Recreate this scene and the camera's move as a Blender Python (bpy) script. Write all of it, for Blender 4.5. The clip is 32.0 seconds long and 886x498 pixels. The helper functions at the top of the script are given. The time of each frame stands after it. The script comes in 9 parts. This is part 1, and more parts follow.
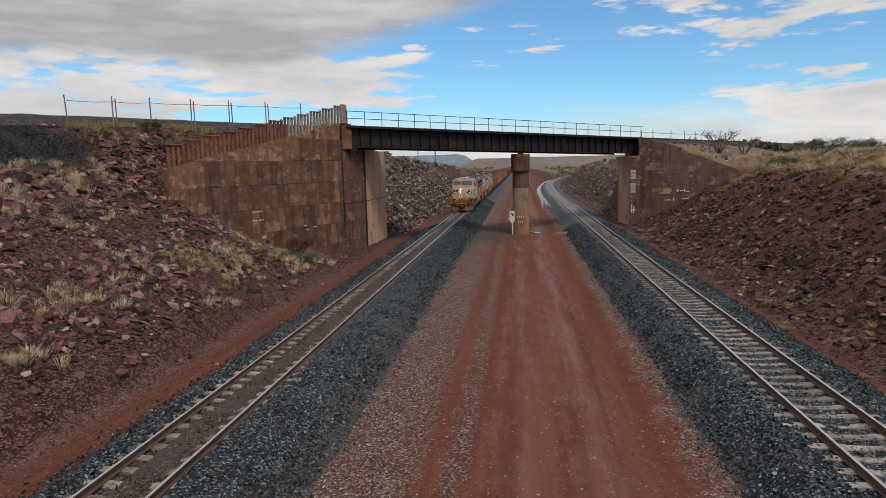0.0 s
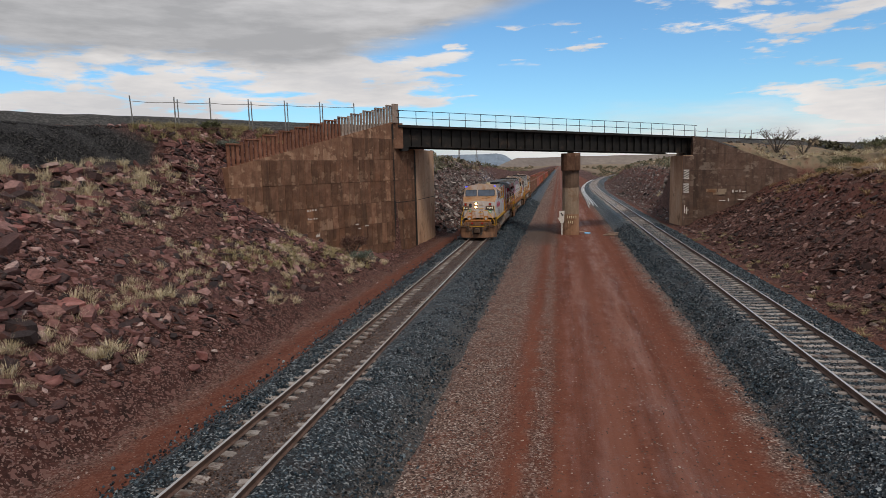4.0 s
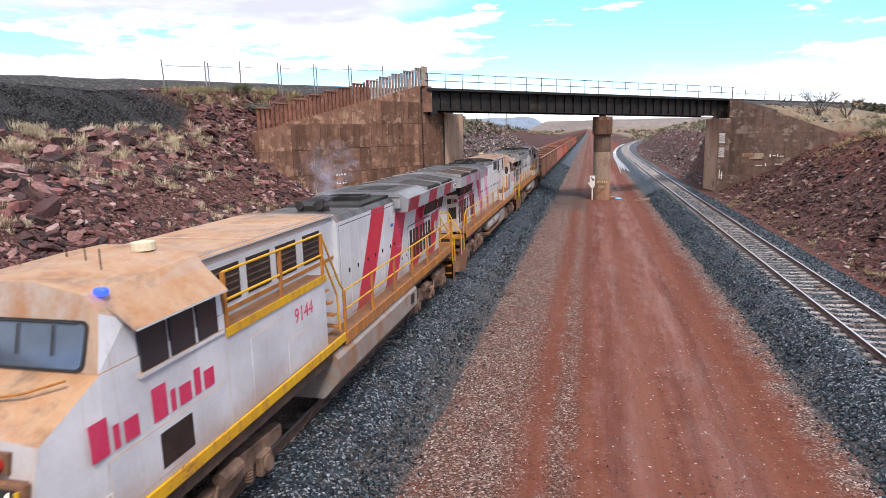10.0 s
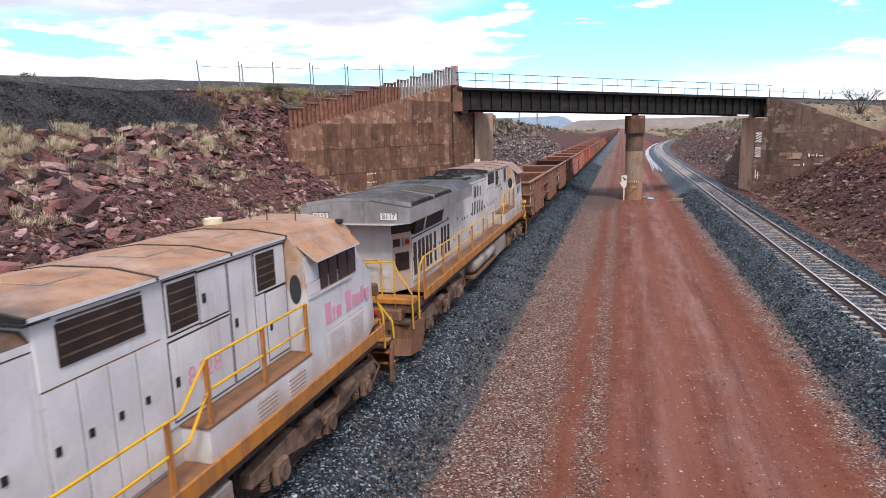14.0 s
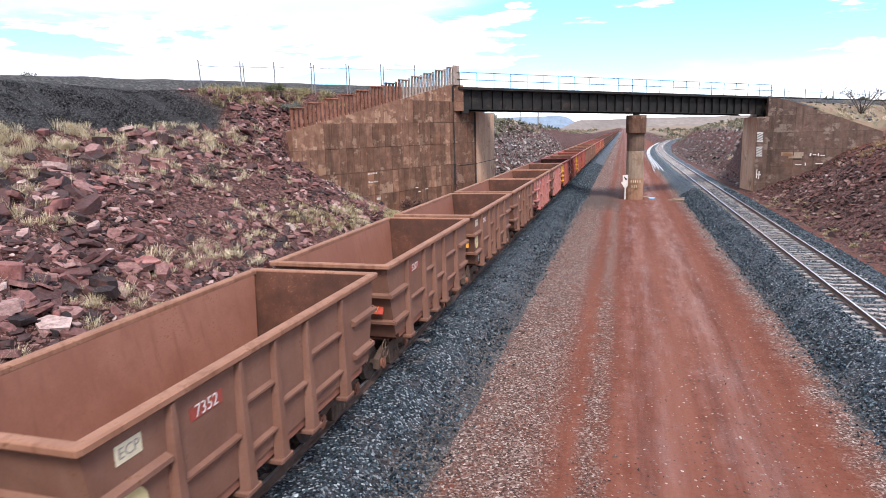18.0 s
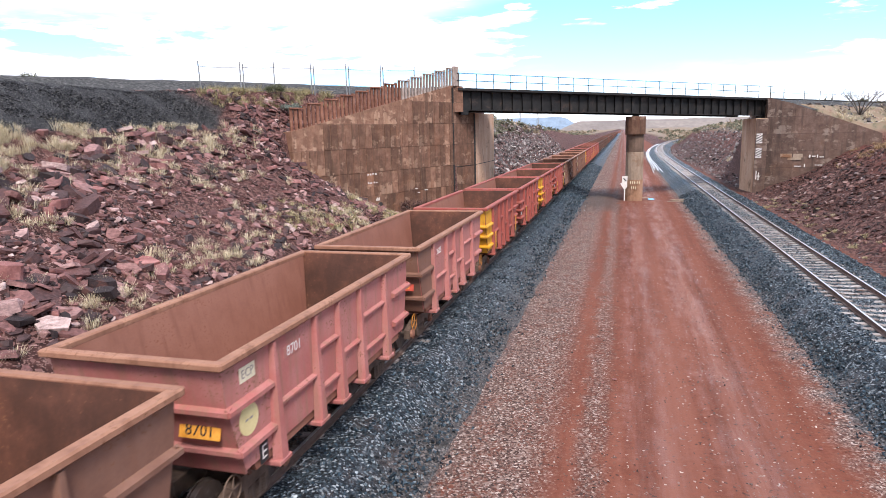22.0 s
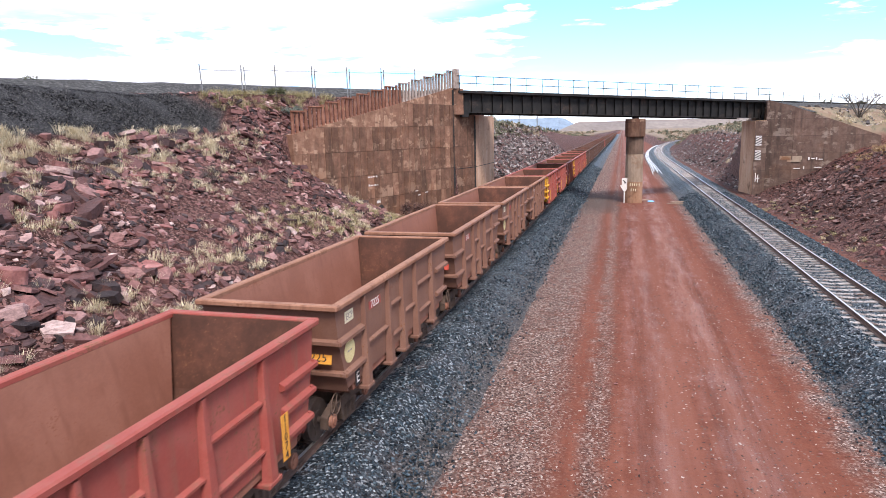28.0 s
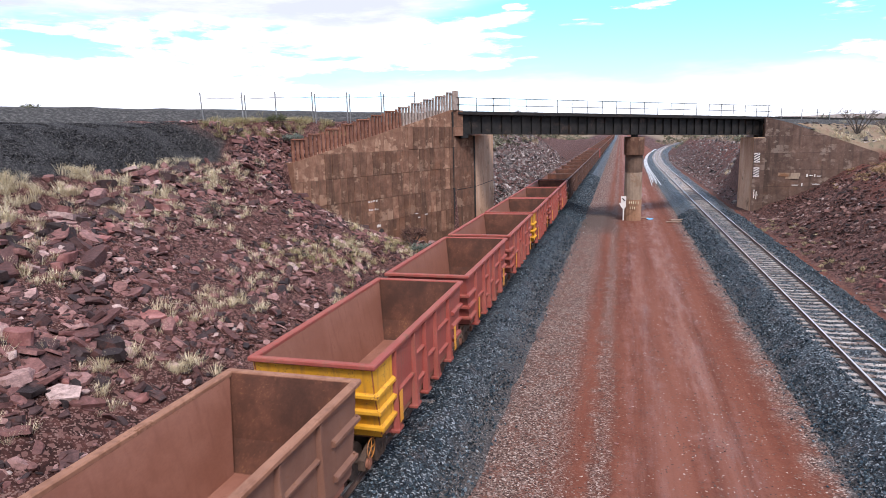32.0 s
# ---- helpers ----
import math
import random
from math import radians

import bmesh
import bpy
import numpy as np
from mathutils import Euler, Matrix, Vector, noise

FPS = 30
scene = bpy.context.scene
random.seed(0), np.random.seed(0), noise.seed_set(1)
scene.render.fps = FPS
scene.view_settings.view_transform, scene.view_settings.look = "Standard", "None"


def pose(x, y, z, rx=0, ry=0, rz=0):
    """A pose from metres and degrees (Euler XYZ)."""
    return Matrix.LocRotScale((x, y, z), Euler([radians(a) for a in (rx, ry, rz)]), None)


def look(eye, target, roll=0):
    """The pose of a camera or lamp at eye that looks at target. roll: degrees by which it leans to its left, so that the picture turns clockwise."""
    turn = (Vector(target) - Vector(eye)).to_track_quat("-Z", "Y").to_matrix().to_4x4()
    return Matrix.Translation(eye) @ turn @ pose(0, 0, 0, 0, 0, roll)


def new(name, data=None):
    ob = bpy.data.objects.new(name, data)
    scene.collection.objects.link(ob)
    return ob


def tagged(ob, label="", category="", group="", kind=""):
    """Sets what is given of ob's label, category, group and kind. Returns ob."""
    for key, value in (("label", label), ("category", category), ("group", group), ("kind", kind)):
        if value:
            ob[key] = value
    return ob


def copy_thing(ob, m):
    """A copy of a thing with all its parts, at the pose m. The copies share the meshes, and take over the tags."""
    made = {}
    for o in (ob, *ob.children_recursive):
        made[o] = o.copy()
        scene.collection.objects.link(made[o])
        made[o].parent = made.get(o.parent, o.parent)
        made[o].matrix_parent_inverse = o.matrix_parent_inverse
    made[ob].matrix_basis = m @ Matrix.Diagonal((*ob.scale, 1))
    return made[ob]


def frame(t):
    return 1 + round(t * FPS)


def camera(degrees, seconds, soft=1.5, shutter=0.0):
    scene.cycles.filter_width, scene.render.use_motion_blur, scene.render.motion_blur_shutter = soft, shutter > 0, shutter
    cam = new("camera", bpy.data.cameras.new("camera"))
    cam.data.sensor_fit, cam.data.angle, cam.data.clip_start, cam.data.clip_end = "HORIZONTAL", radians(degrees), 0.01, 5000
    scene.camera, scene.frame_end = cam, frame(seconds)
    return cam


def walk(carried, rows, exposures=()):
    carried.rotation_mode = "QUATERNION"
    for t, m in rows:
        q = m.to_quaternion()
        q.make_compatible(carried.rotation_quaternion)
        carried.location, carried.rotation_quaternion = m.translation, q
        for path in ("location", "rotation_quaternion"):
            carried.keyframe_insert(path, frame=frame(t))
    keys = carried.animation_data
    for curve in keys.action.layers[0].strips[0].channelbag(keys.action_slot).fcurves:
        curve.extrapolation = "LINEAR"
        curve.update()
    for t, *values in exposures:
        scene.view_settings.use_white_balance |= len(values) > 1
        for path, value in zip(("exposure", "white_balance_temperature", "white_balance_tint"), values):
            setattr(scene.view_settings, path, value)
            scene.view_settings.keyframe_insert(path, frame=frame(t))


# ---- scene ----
EXPOSURES = [(0.0, -0.48, 7350, 13), (3.5, -0.48, 7350, 13), (7.0, -0.22, 7300, 14), (8.0, -0.14, 7150, 14), (9.0, 0.16, 6950, 15), (9.5, 0.40, 6850, 16), (10.0, 0.63, 6750, 17), (11.0, 0.66, 6640, 18), (12.0, 0.86, 6640, 18), (13.0, 0.80, 6640, 18), (14.0, 0.53, 6640, 17), (17.0, 0.59, 6470, 17), (18.0, 0.90, 6470, 16), (20.0, 0.96, 6470, 16), (24.0, 1.01, 6470, 16), (27.5, 0.99, 6470, 17), (30.0, 0.94, 6420, 18), (31.0, 0.85, 6420, 18), (32.0, 0.67, 6420, 18)]
# ---- camera ----
cam = camera(69.68, 32.0, soft=0.55, shutter=0.15)


def drone(t, x, y, z, yaw, pitch, roll):
    """A row for walk(): yaw to the left of +y, pitch up, roll, in degrees."""
    return t, pose(x, y, z, 90 + pitch, 0, yaw) @ pose(0, 0, 0, 0, 0, roll)


PATH = [
    (0.0, 8.02, 9.06, 6.22, 6.97, -7.33, -1.5),
    (1.0, 7.77, 9.05, 6.22, 7.02, -7.33, -1.47),
    (2.0, 7.32, 9.04, 6.25, 7.07, -7.38, -1.45),
    (3.0, 7.02, 9.05, 6.25, 7.23, -7.39, -1.52),
    (3.5, 6.98, 9.11, 6.25, 8.67, -7.34, -1.49),
    (5.5, 7.0, 9.06, 6.26, 13.05, -7.31, -1.45),
    (7.0, 7.0, 9.06, 6.26, 13.1, -7.3, -1.5),
    (8.0, 7.0, 9.06, 6.26, 13.04, -7.52, -1.47),
    (8.5, 7.0, 9.06, 6.26, 13.04, -7.89, -1.44),
    (9.0, 7.0, 9.06, 6.26, 13.06, -8.53, -1.48),
    (9.5, 7.0, 9.06, 6.26, 13.09, -9.58, -1.45),
    (10.0, 7.0, 9.06, 6.26, 13.12, -10.42, -1.48),
    (11.0, 7.0, 9.06, 6.26, 13.48, -10.47, -1.46),
    (11.5, 7.0, 9.06, 6.26, 14.16, -10.44, -1.49),
    (12.0, 7.0, 9.06, 6.26, 14.97, -10.44, -1.51),
    (12.5, 7.0, 9.06, 6.26, 15.64, -10.44, -1.52),
    (13.0, 7.0, 9.06, 6.26, 15.71, -10.43, -1.52),
    (14.5, 7.0, 9.06, 6.26, 15.86, -10.4, -1.55),
    (16.5, 7.0, 9.06, 6.26, 15.95, -10.44, -1.56),
    (18.5, 7.0, 9.06, 6.26, 15.88, -10.43, -1.53),
    (21.0, 7.0, 9.06, 6.26, 15.82, -10.37, -1.46),
    (24.0, 7.0, 9.06, 6.26, 15.9, -10.34, -1.47),
    (27.5, 7.0, 9.06, 6.26, 15.9, -10.37, -1.46),
    (28.0, 6.94, 8.94, 6.42, 15.77, -10.31, -1.42),
    (28.5, 6.93, 8.94, 6.65, 15.77, -10.29, -1.43),
    (29.0, 6.92, 8.94, 6.86, 15.77, -10.29, -1.44),
    (29.5, 6.92, 8.96, 7.05, 15.77, -10.28, -1.44),
    (30.0, 6.89, 8.95, 7.24, 15.74, -10.25, -1.46),
    (30.5, 6.88, 8.98, 7.48, 15.72, -10.28, -1.45),
    (31.0, 6.87, 8.99, 7.74, 15.71, -10.29, -1.46),
    (31.5, 6.86, 9.04, 7.98, 15.7, -10.28, -1.49),
    (32.0, 6.84, 9.08, 8.24, 15.65, -10.33, -1.5),
]
walk(cam, [drone(*row) for row in PATH], exposures=EXPOSURES)

# ---- materials ----
def shader(name):
    m = bpy.data.materials.new(name)
    m.use_nodes = True
    nt = m.node_tree
    return m, nt, nt.nodes["Principled BSDF"]


def ramp(nt, fac, stops):
    n = nt.nodes.new("ShaderNodeValToRGB")
    e = n.color_ramp.elements
    while len(e) < len(stops):
        e.new(0.5)
    for el, (p, c) in zip(e, stops):
        el.position = p
        el.color = (*c, 1) if len(c) == 3 else c
    nt.links.new(fac, n.inputs[0])
    return n.outputs[0]


def noise_tex(nt, vec, scale, detail=5, rough=0.6, dist=0.0):
    n = nt.nodes.new("ShaderNodeTexNoise")
    n.inputs["Scale"].default_value, n.inputs["Detail"].default_value = scale, detail
    n.inputs["Roughness"].default_value, n.inputs["Distortion"].default_value = rough, dist
    nt.links.new(vec, n.inputs["Vector"])
    return n.outputs["Fac"]


def voronoi(nt, vec, scale, out="Distance", feature="F1"):
    n = nt.nodes.new("ShaderNodeTexVoronoi")
    n.feature = feature
    n.inputs["Scale"].default_value = scale
    nt.links.new(vec, n.inputs["Vector"])
    return n.outputs[out]


def mixc(nt, fac, a, b, mode="MIX"):
    n = nt.nodes.new("ShaderNodeMix")
    n.data_type, n.blend_type = "RGBA", mode
    for v, i in ((fac, 0), (a, 6), (b, 7)):
        if isinstance(v, (int, float)):
            n.inputs[i].default_value = v
        elif isinstance(v, tuple):
            n.inputs[i].default_value = (*v, 1)
        else:
            nt.links.new(v, n.inputs[i])
    return n.outputs[2]


def mathn(nt, op, a, b=None, clamp=False):
    n = nt.nodes.new("ShaderNodeMath")
    n.operation, n.use_clamp = op, clamp
    for v, i in ((a, 0), (b, 1)):
        if v is None:
            continue
        if isinstance(v, (int, float)):
            n.inputs[i].default_value = v
        else:
            nt.links.new(v, n.inputs[i])
    return n.outputs[0]


def smooth(nt, v, lo, hi, a=0.0, b=1.0):
    n = nt.nodes.new("ShaderNodeMapRange")
    n.interpolation_type = "SMOOTHSTEP"
    for i, x in enumerate((lo, hi, a, b)):
        n.inputs[i + 1].default_value = x
    nt.links.new(v, n.inputs[0])
    return n.outputs[0]


def coords(nt, kind="Object", scale=(1, 1, 1)):
    if kind == "World":
        g = nt.nodes.new("ShaderNodeNewGeometry").outputs["Position"]
    else:
        g = nt.nodes.new("ShaderNodeTexCoord").outputs[kind]
    if scale == (1, 1, 1):
        return g
    m = nt.nodes.new("ShaderNodeMapping")
    m.inputs["Scale"].default_value = scale
    nt.links.new(g, m.inputs["Vector"])
    return m.outputs[0]


def split(nt, vec):
    n = nt.nodes.new("ShaderNodeSeparateXYZ")
    nt.links.new(vec, n.inputs[0])
    return n.outputs


def bump(nt, bsdf, height, strength, distance=0.02):
    n = nt.nodes.new("ShaderNodeBump")
    n.inputs["Strength"].default_value, n.inputs["Distance"].default_value = strength, distance
    nt.links.new(height, n.inputs["Height"])
    nt.links.new(n.outputs[0], bsdf.inputs["Normal"])


def surface(name, cols, scale=2.0, fine=25.0, rough=(0.6, 0.85), metal=0.0, relief=0.3, kind="Object", vary=0.0, dirt=None, dirt_amt=0.5, stretch=(1, 1, 1), depth=0.01):
    """A weathered surface: a coarse mottling of cols, a finer grain, relief, and patches of dirt."""
    m, nt, b = shader(name)
    v = coords(nt, kind, stretch)
    coarse, grain = noise_tex(nt, v, scale, 6, 0.65), noise_tex(nt, v, fine, 4, 0.6)
    n = len(cols)
    c = ramp(nt, coarse, [(0.3 + 0.4 * i / max(1, n - 1), col) for i, col in enumerate(cols)])
    c = mixc(nt, 0.55, c, ramp(nt, grain, [(0.3, (0.35,) * 3), (0.7, (0.66,) * 3)]), "OVERLAY")
    if vary:
        r = nt.nodes.new("ShaderNodeObjectInfo").outputs["Random"]
        c = mixc(nt, 1.0, c, ramp(nt, r, [(0.0, (1 - vary,) * 3), (1.0, (1 + vary * 0.6,) * 3)]), "MULTIPLY")
    if dirt:
        d = smooth(nt, noise_tex(nt, coords(nt, kind), scale * 0.7, 8, 0.7, 0.4), 0.62 - 0.35 * dirt_amt, 0.75 - 0.25 * dirt_amt)
        c = mixc(nt, d, c, dirt)
    nt.links.new(c, b.inputs["Base Color"])
    nt.links.new(ramp(nt, grain, [(0.3, (rough[0],) * 3), (0.7, (rough[1],) * 3)]), b.inputs["Roughness"])
    b.inputs["Metallic"].default_value = metal
    b.inputs["Specular IOR Level"].default_value = 0.3
    if relief:
        bump(nt, b, mathn(nt, "ADD", grain, mathn(nt, "MULTIPLY", coarse, 1.5)), relief, depth)
    return m


def island_surface(name, stops, rough=0.85, scale=14.0, relief=0.4, dust=None, gloss=0.18):
    """Loose pieces, each with a tone of its own, taken per island."""
    m, nt, b = shader(name)
    r = nt.nodes.new("ShaderNodeNewGeometry").outputs["Random Per Island"]
    c = ramp(nt, r, stops)
    g = noise_tex(nt, coords(nt, "World"), scale, 6, 0.7)
    bed_ = noise_tex(nt, coords(nt, "World", (0.35, 0.35, 1.6)), scale * 1.4, 5, 0.7, 0.4)
    c = mixc(nt, 0.75, c, ramp(nt, g, [(0.32, (0.24,) * 3), (0.68, (0.74,) * 3)]), "OVERLAY")
    c = mixc(nt, 0.5, c, ramp(nt, bed_, [(0.36, (0.28,) * 3), (0.62, (0.66,) * 3)]), "OVERLAY")
    if dust:
        c = mixc(nt, smooth(nt, noise_tex(nt, coords(nt, "World"), scale * 0.35, 6, 0.7), 0.52, 0.66, 0.0, 0.65), c, dust)
    nt.links.new(c, b.inputs["Base Color"])
    b.inputs["Roughness"].default_value = rough
    b.inputs["Specular IOR Level"].default_value = gloss
    if relief:
        bump(nt, b, g, relief, 0.03)
    return m

# ---- light ----
def make_world():
    w = bpy.data.worlds.new("sky")
    w.use_nodes = True
    scene.world = w
    nt = w.node_tree
    bg = nt.nodes["Background"]
    sky = nt.nodes.new("ShaderNodeTexSky")
    sky.sky_type, sky.sun_disc = "NISHITA", False
    sky.sun_elevation, sky.sun_rotation = radians(SUN_UP), radians(SUN_TURN)
    sky.altitude, sky.air_density, sky.dust_density, sky.ozone_density = 600, 1.0, 0.6, 1.5
    direction = nt.nodes.new("ShaderNodeTexCoord").outputs["Generated"]
    x, y, z = split(nt, direction)
    mul, add, sub = (lambda a, b: mathn(nt, "MULTIPLY", a, b)), (lambda a, b: mathn(nt, "ADD", a, b)), (lambda a, b: mathn(nt, "SUBTRACT", a, b))
    top = lambda a, b: mathn(nt, "MAXIMUM", a, b)
    # bearing east of north and height over the horizon, in degrees
    az = mul(mathn(nt, "ARCTAN2", x, y), 57.296)
    el = mul(mathn(nt, "ARCSINE", z), 57.296)
    # overhead the clouds lie on a level sheet; low down they are seen edge-on, as long flat streaks
    up = top(add(z, 0.10), 0.02)
    flat = nt.nodes.new("ShaderNodeCombineXYZ")
    nt.links.new(mathn(nt, "DIVIDE", x, up), flat.inputs[0])
    nt.links.new(mathn(nt, "DIVIDE", y, up), flat.inputs[1])
    place = nt.nodes.new("ShaderNodeMapping")
    place.inputs["Location"].default_value = CLOUD_SHIFT
    place.inputs["Scale"].default_value = (0.55, 0.9, 1.0)
    nt.links.new(flat.outputs[0], place.inputs["Vector"])
    v = place.outputs[0]
    edge_on = nt.nodes.new("ShaderNodeCombineXYZ")
    nt.links.new(mul(az, 0.085), edge_on.inputs[0])
    nt.links.new(mul(el, 0.42), edge_on.inputs[1])
    low = edge_on.outputs[0]
    puffs = noise_tex(nt, low, 1.0, 9, 0.58, 0.3)
    wisp = noise_tex(nt, low, 3.4, 7, 0.6, 0.5)
    wob = mul(sub(noise_tex(nt, low, 0.9, 5, 0.6), 0.5), 6.0)
    waz, wel = add(az, mul(wob, 2.5)), add(el, wob)
    # a grey deck high in the west whose edge climbs towards the north
    edge = smooth(nt, waz, -24.0, 8.0, 8.6, 15.0)
    deck_ = smooth(nt, sub(wel, edge), -0.6, 1.6)
    # heaps of white under the deck, a bank low in the west, another in the north-east, and streaks above it
    heaps = mul(mul(smooth(nt, waz, -52.0, -40.0), smooth(nt, waz, -16.0, -2.0, 1.0, 0.0)), mul(smooth(nt, el, 4.0, 6.0), smooth(nt, el, 9.5, 12.0, 1.0, 0.0)))
    west = mul(smooth(nt, waz, -36.0, -20.0, 1.0, 0.0), smooth(nt, wel, 5.0, 8.5, 1.0, 0.0))
    east = mul(smooth(nt, waz, 9.0, 24.0), smooth(nt, wel, 4.5, 8.0, 1.0, 0.0))
    streaks = mul(mul(smooth(nt, waz, -6.0, 14.0), smooth(nt, wel, 7.5, 11.0)), 0.62)
    bias = top(top(mul(heaps, 0.8), mul(west, 1.0)), top(mul(east, 0.95), streaks))
    grain = add(puffs, mul(sub(wisp, 0.5), 0.30))
    white = smooth(nt, add(grain, mul(bias, 0.34)), 0.655, 0.76)
    # small fair-weather puffs in the clear gap
    white = top(white, mul(mul(smooth(nt, noise_tex(nt, low, 1.9, 8, 0.55), 0.585, 0.66), smooth(nt, wel, 8.0, 9.5)), smooth(nt, wel, 11.0, 12.5, 1.0, 0.0)))
    # milky haze over the horizon
    white = top(white, smooth(nt, wel, 1.2, 5.2, 0.92, 0.0))
    shade = noise_tex(nt, low, 0.8, 6, 0.6)
    pale = ramp(nt, shade, [(0.34, CLOUD_WHITE), (0.62, CLOUD_PALE)])
    grey = ramp(nt, add(shade, mul(smooth(nt, az, -45.0, -10.0, 1.0, 0.0), 0.08)), [(0.36, CLOUD_PALE), (0.60, CLOUD_GREY)])
    # elsewhere the sheet of broken cloud covers the sky
    cover = add(add(noise_tex(nt, v, 0.8, 9, 0.58, 0.35), mul(sub(noise_tex(nt, v, 3.2, 7, 0.62, 0.6), 0.5), 0.22)), 0.16)
    sheet = smooth(nt, cover, 0.47, 0.66)
    over = ramp(nt, noise_tex(nt, v, 1.3, 7, 0.6), [(0.38, CLOUD_PALE), (0.56, CLOUD_GREY), (0.74, CLOUD_BASE)])
    high = top(smooth(nt, el, 15.5, 24.0), smooth(nt, mathn(nt, "ABSOLUTE", az), 60.0, 80.0))
    strong = nt.nodes.new("ShaderNodeMix")
    strong.data_type, strong.blend_type = "RGBA", "MULTIPLY"
    strong.inputs[0].default_value = 1.0
    strong.inputs[7].default_value = (SKY_GAIN[0], SKY_GAIN[1], SKY_GAIN[2], 1)
    nt.links.new(sky.outputs[0], strong.inputs[6])
    blue = strong.outputs[2]
    near = mixc(nt, deck_, mixc(nt, white, blue, pale), grey)
    far = mixc(nt, sheet, blue, over)
    nt.links.new(mixc(nt, high, near, far), bg.inputs["Color"])
    bg.inputs["Strength"].default_value = SKY


SKY, SUN_UP, SUN_TURN = 0.128, 52, 150
SKY_GAIN = (0.73, 1.28, 1.66)
CLOUD_WHITE, CLOUD_PALE, CLOUD_GREY = (8.6, 9.0, 9.6), (6.1, 6.6, 7.4), (4.0, 4.4, 5.0)
CLOUD_BASE = (2.5, 2.8, 3.25)
CLOUD_SHIFT = (0.3, 0.2, 0)
make_world()
sun = new("sun", bpy.data.lights.new("sun", "SUN"))
sun.data.energy, sun.data.angle, sun.data.color = 2.55, radians(16), (1.0, 0.95, 0.88)
sun.matrix_basis = look((40 * math.sin(radians(SUN_TURN)), 40 * math.cos(radians(SUN_TURN)), 40 * math.tan(radians(SUN_UP))), (0, 0, 0))

# ---- building kit ----
def obj(name, bm, material, parent=None, label="", shade=False):
    me = bpy.data.meshes.new(name)
    bm.to_mesh(me)
    bm.free()
    return mesh_obj(name, me, material, parent, label, shade)


def mesh_obj(name, me, material, parent=None, label="", shade=False):
    for m in material if isinstance(material, (list, tuple)) else [material]:
        me.materials.append(m)
    if shade:
        me.shade_smooth()
    ob = new(name, me)
    if parent:
        ob.parent = parent
    if label:
        ob["label"] = label
    return ob


def part(name, bm, material, parent, label="", shade=False):
    return obj(name, bm, material, parent, label, shade)


def share(name, source, parent, m):
    """Another object on the mesh of source."""
    ob = new(name, source.data)
    ob.parent = parent
    ob.matrix_basis = m
    return ob


def thing(name, label, category, m=None, group=""):
    e = new(name)
    e.empty_display_size = 0.3
    if m is not None:
        e.matrix_basis = m
    return tagged(e, label, category, group)


def box(bm, x0, x1, y0, y1, z0, z1, bevel=0.0, m=None):
    g = bmesh.ops.create_cube(bm, size=1.0)["verts"]
    t = Matrix.Translation(((x0 + x1) / 2, (y0 + y1) / 2, (z0 + z1) / 2)) @ Matrix.Diagonal((abs(x1 - x0), abs(y1 - y0), abs(z1 - z0), 1))
    bmesh.ops.transform(bm, matrix=(m @ t) if m is not None else t, verts=g)
    if bevel:
        edges = list({e for v in g for e in v.link_edges})
        bmesh.ops.bevel(bm, geom=edges, offset=bevel, segments=1, affect="EDGES")
    return bm


def rod(bm, a, b, r, n=8, r2=None):
    a, b = Vector(a), Vector(b)
    d = b - a
    if d.length < 1e-6:
        return bm
    g = bmesh.ops.create_cone(bm, cap_ends=True, segments=n, radius1=r, radius2=r if r2 is None else r2, depth=d.length)["verts"]
    bmesh.ops.transform(bm, matrix=Matrix.Translation((a + b) / 2) @ d.to_track_quat("Z", "Y").to_matrix().to_4x4(), verts=g)
    return bm


def pipe(bm, points, r, n=6):
    """A bent tube as one skin along its points."""
    pts = [Vector(p) for p in points]
    rings, side = [], None
    for i, p in enumerate(pts):
        d = (pts[min(i + 1, len(pts) - 1)] - pts[max(i - 1, 0)]).normalized()
        if side is None:
            side = d.orthogonal().normalized()
        side = (side - d * side.dot(d)).normalized()
        up = d.cross(side)
        rings.append([p + (side * math.cos(2 * math.pi * k / n) + up * math.sin(2 * math.pi * k / n)) * r for k in range(n)])
    return loft(bm, rings)


def round_plate(bm, w, h, d, r, n=4):
    """A plate with round corners, its back on z = 0."""
    pts = []
    for cx, cy, a0 in ((w / 2 - r, h / 2 - r, 0), (-w / 2 + r, h / 2 - r, 1), (-w / 2 + r, -h / 2 + r, 2), (w / 2 - r, -h / 2 + r, 3)):
        pts += [(cx + r * math.cos(math.pi / 2 * (a0 + k / n)), cy + r * math.sin(math.pi / 2 * (a0 + k / n))) for k in range(n + 1)]
    return loft(bm, [[(x, y, 0) for x, y in pts], [(x, y, d) for x, y in pts]])


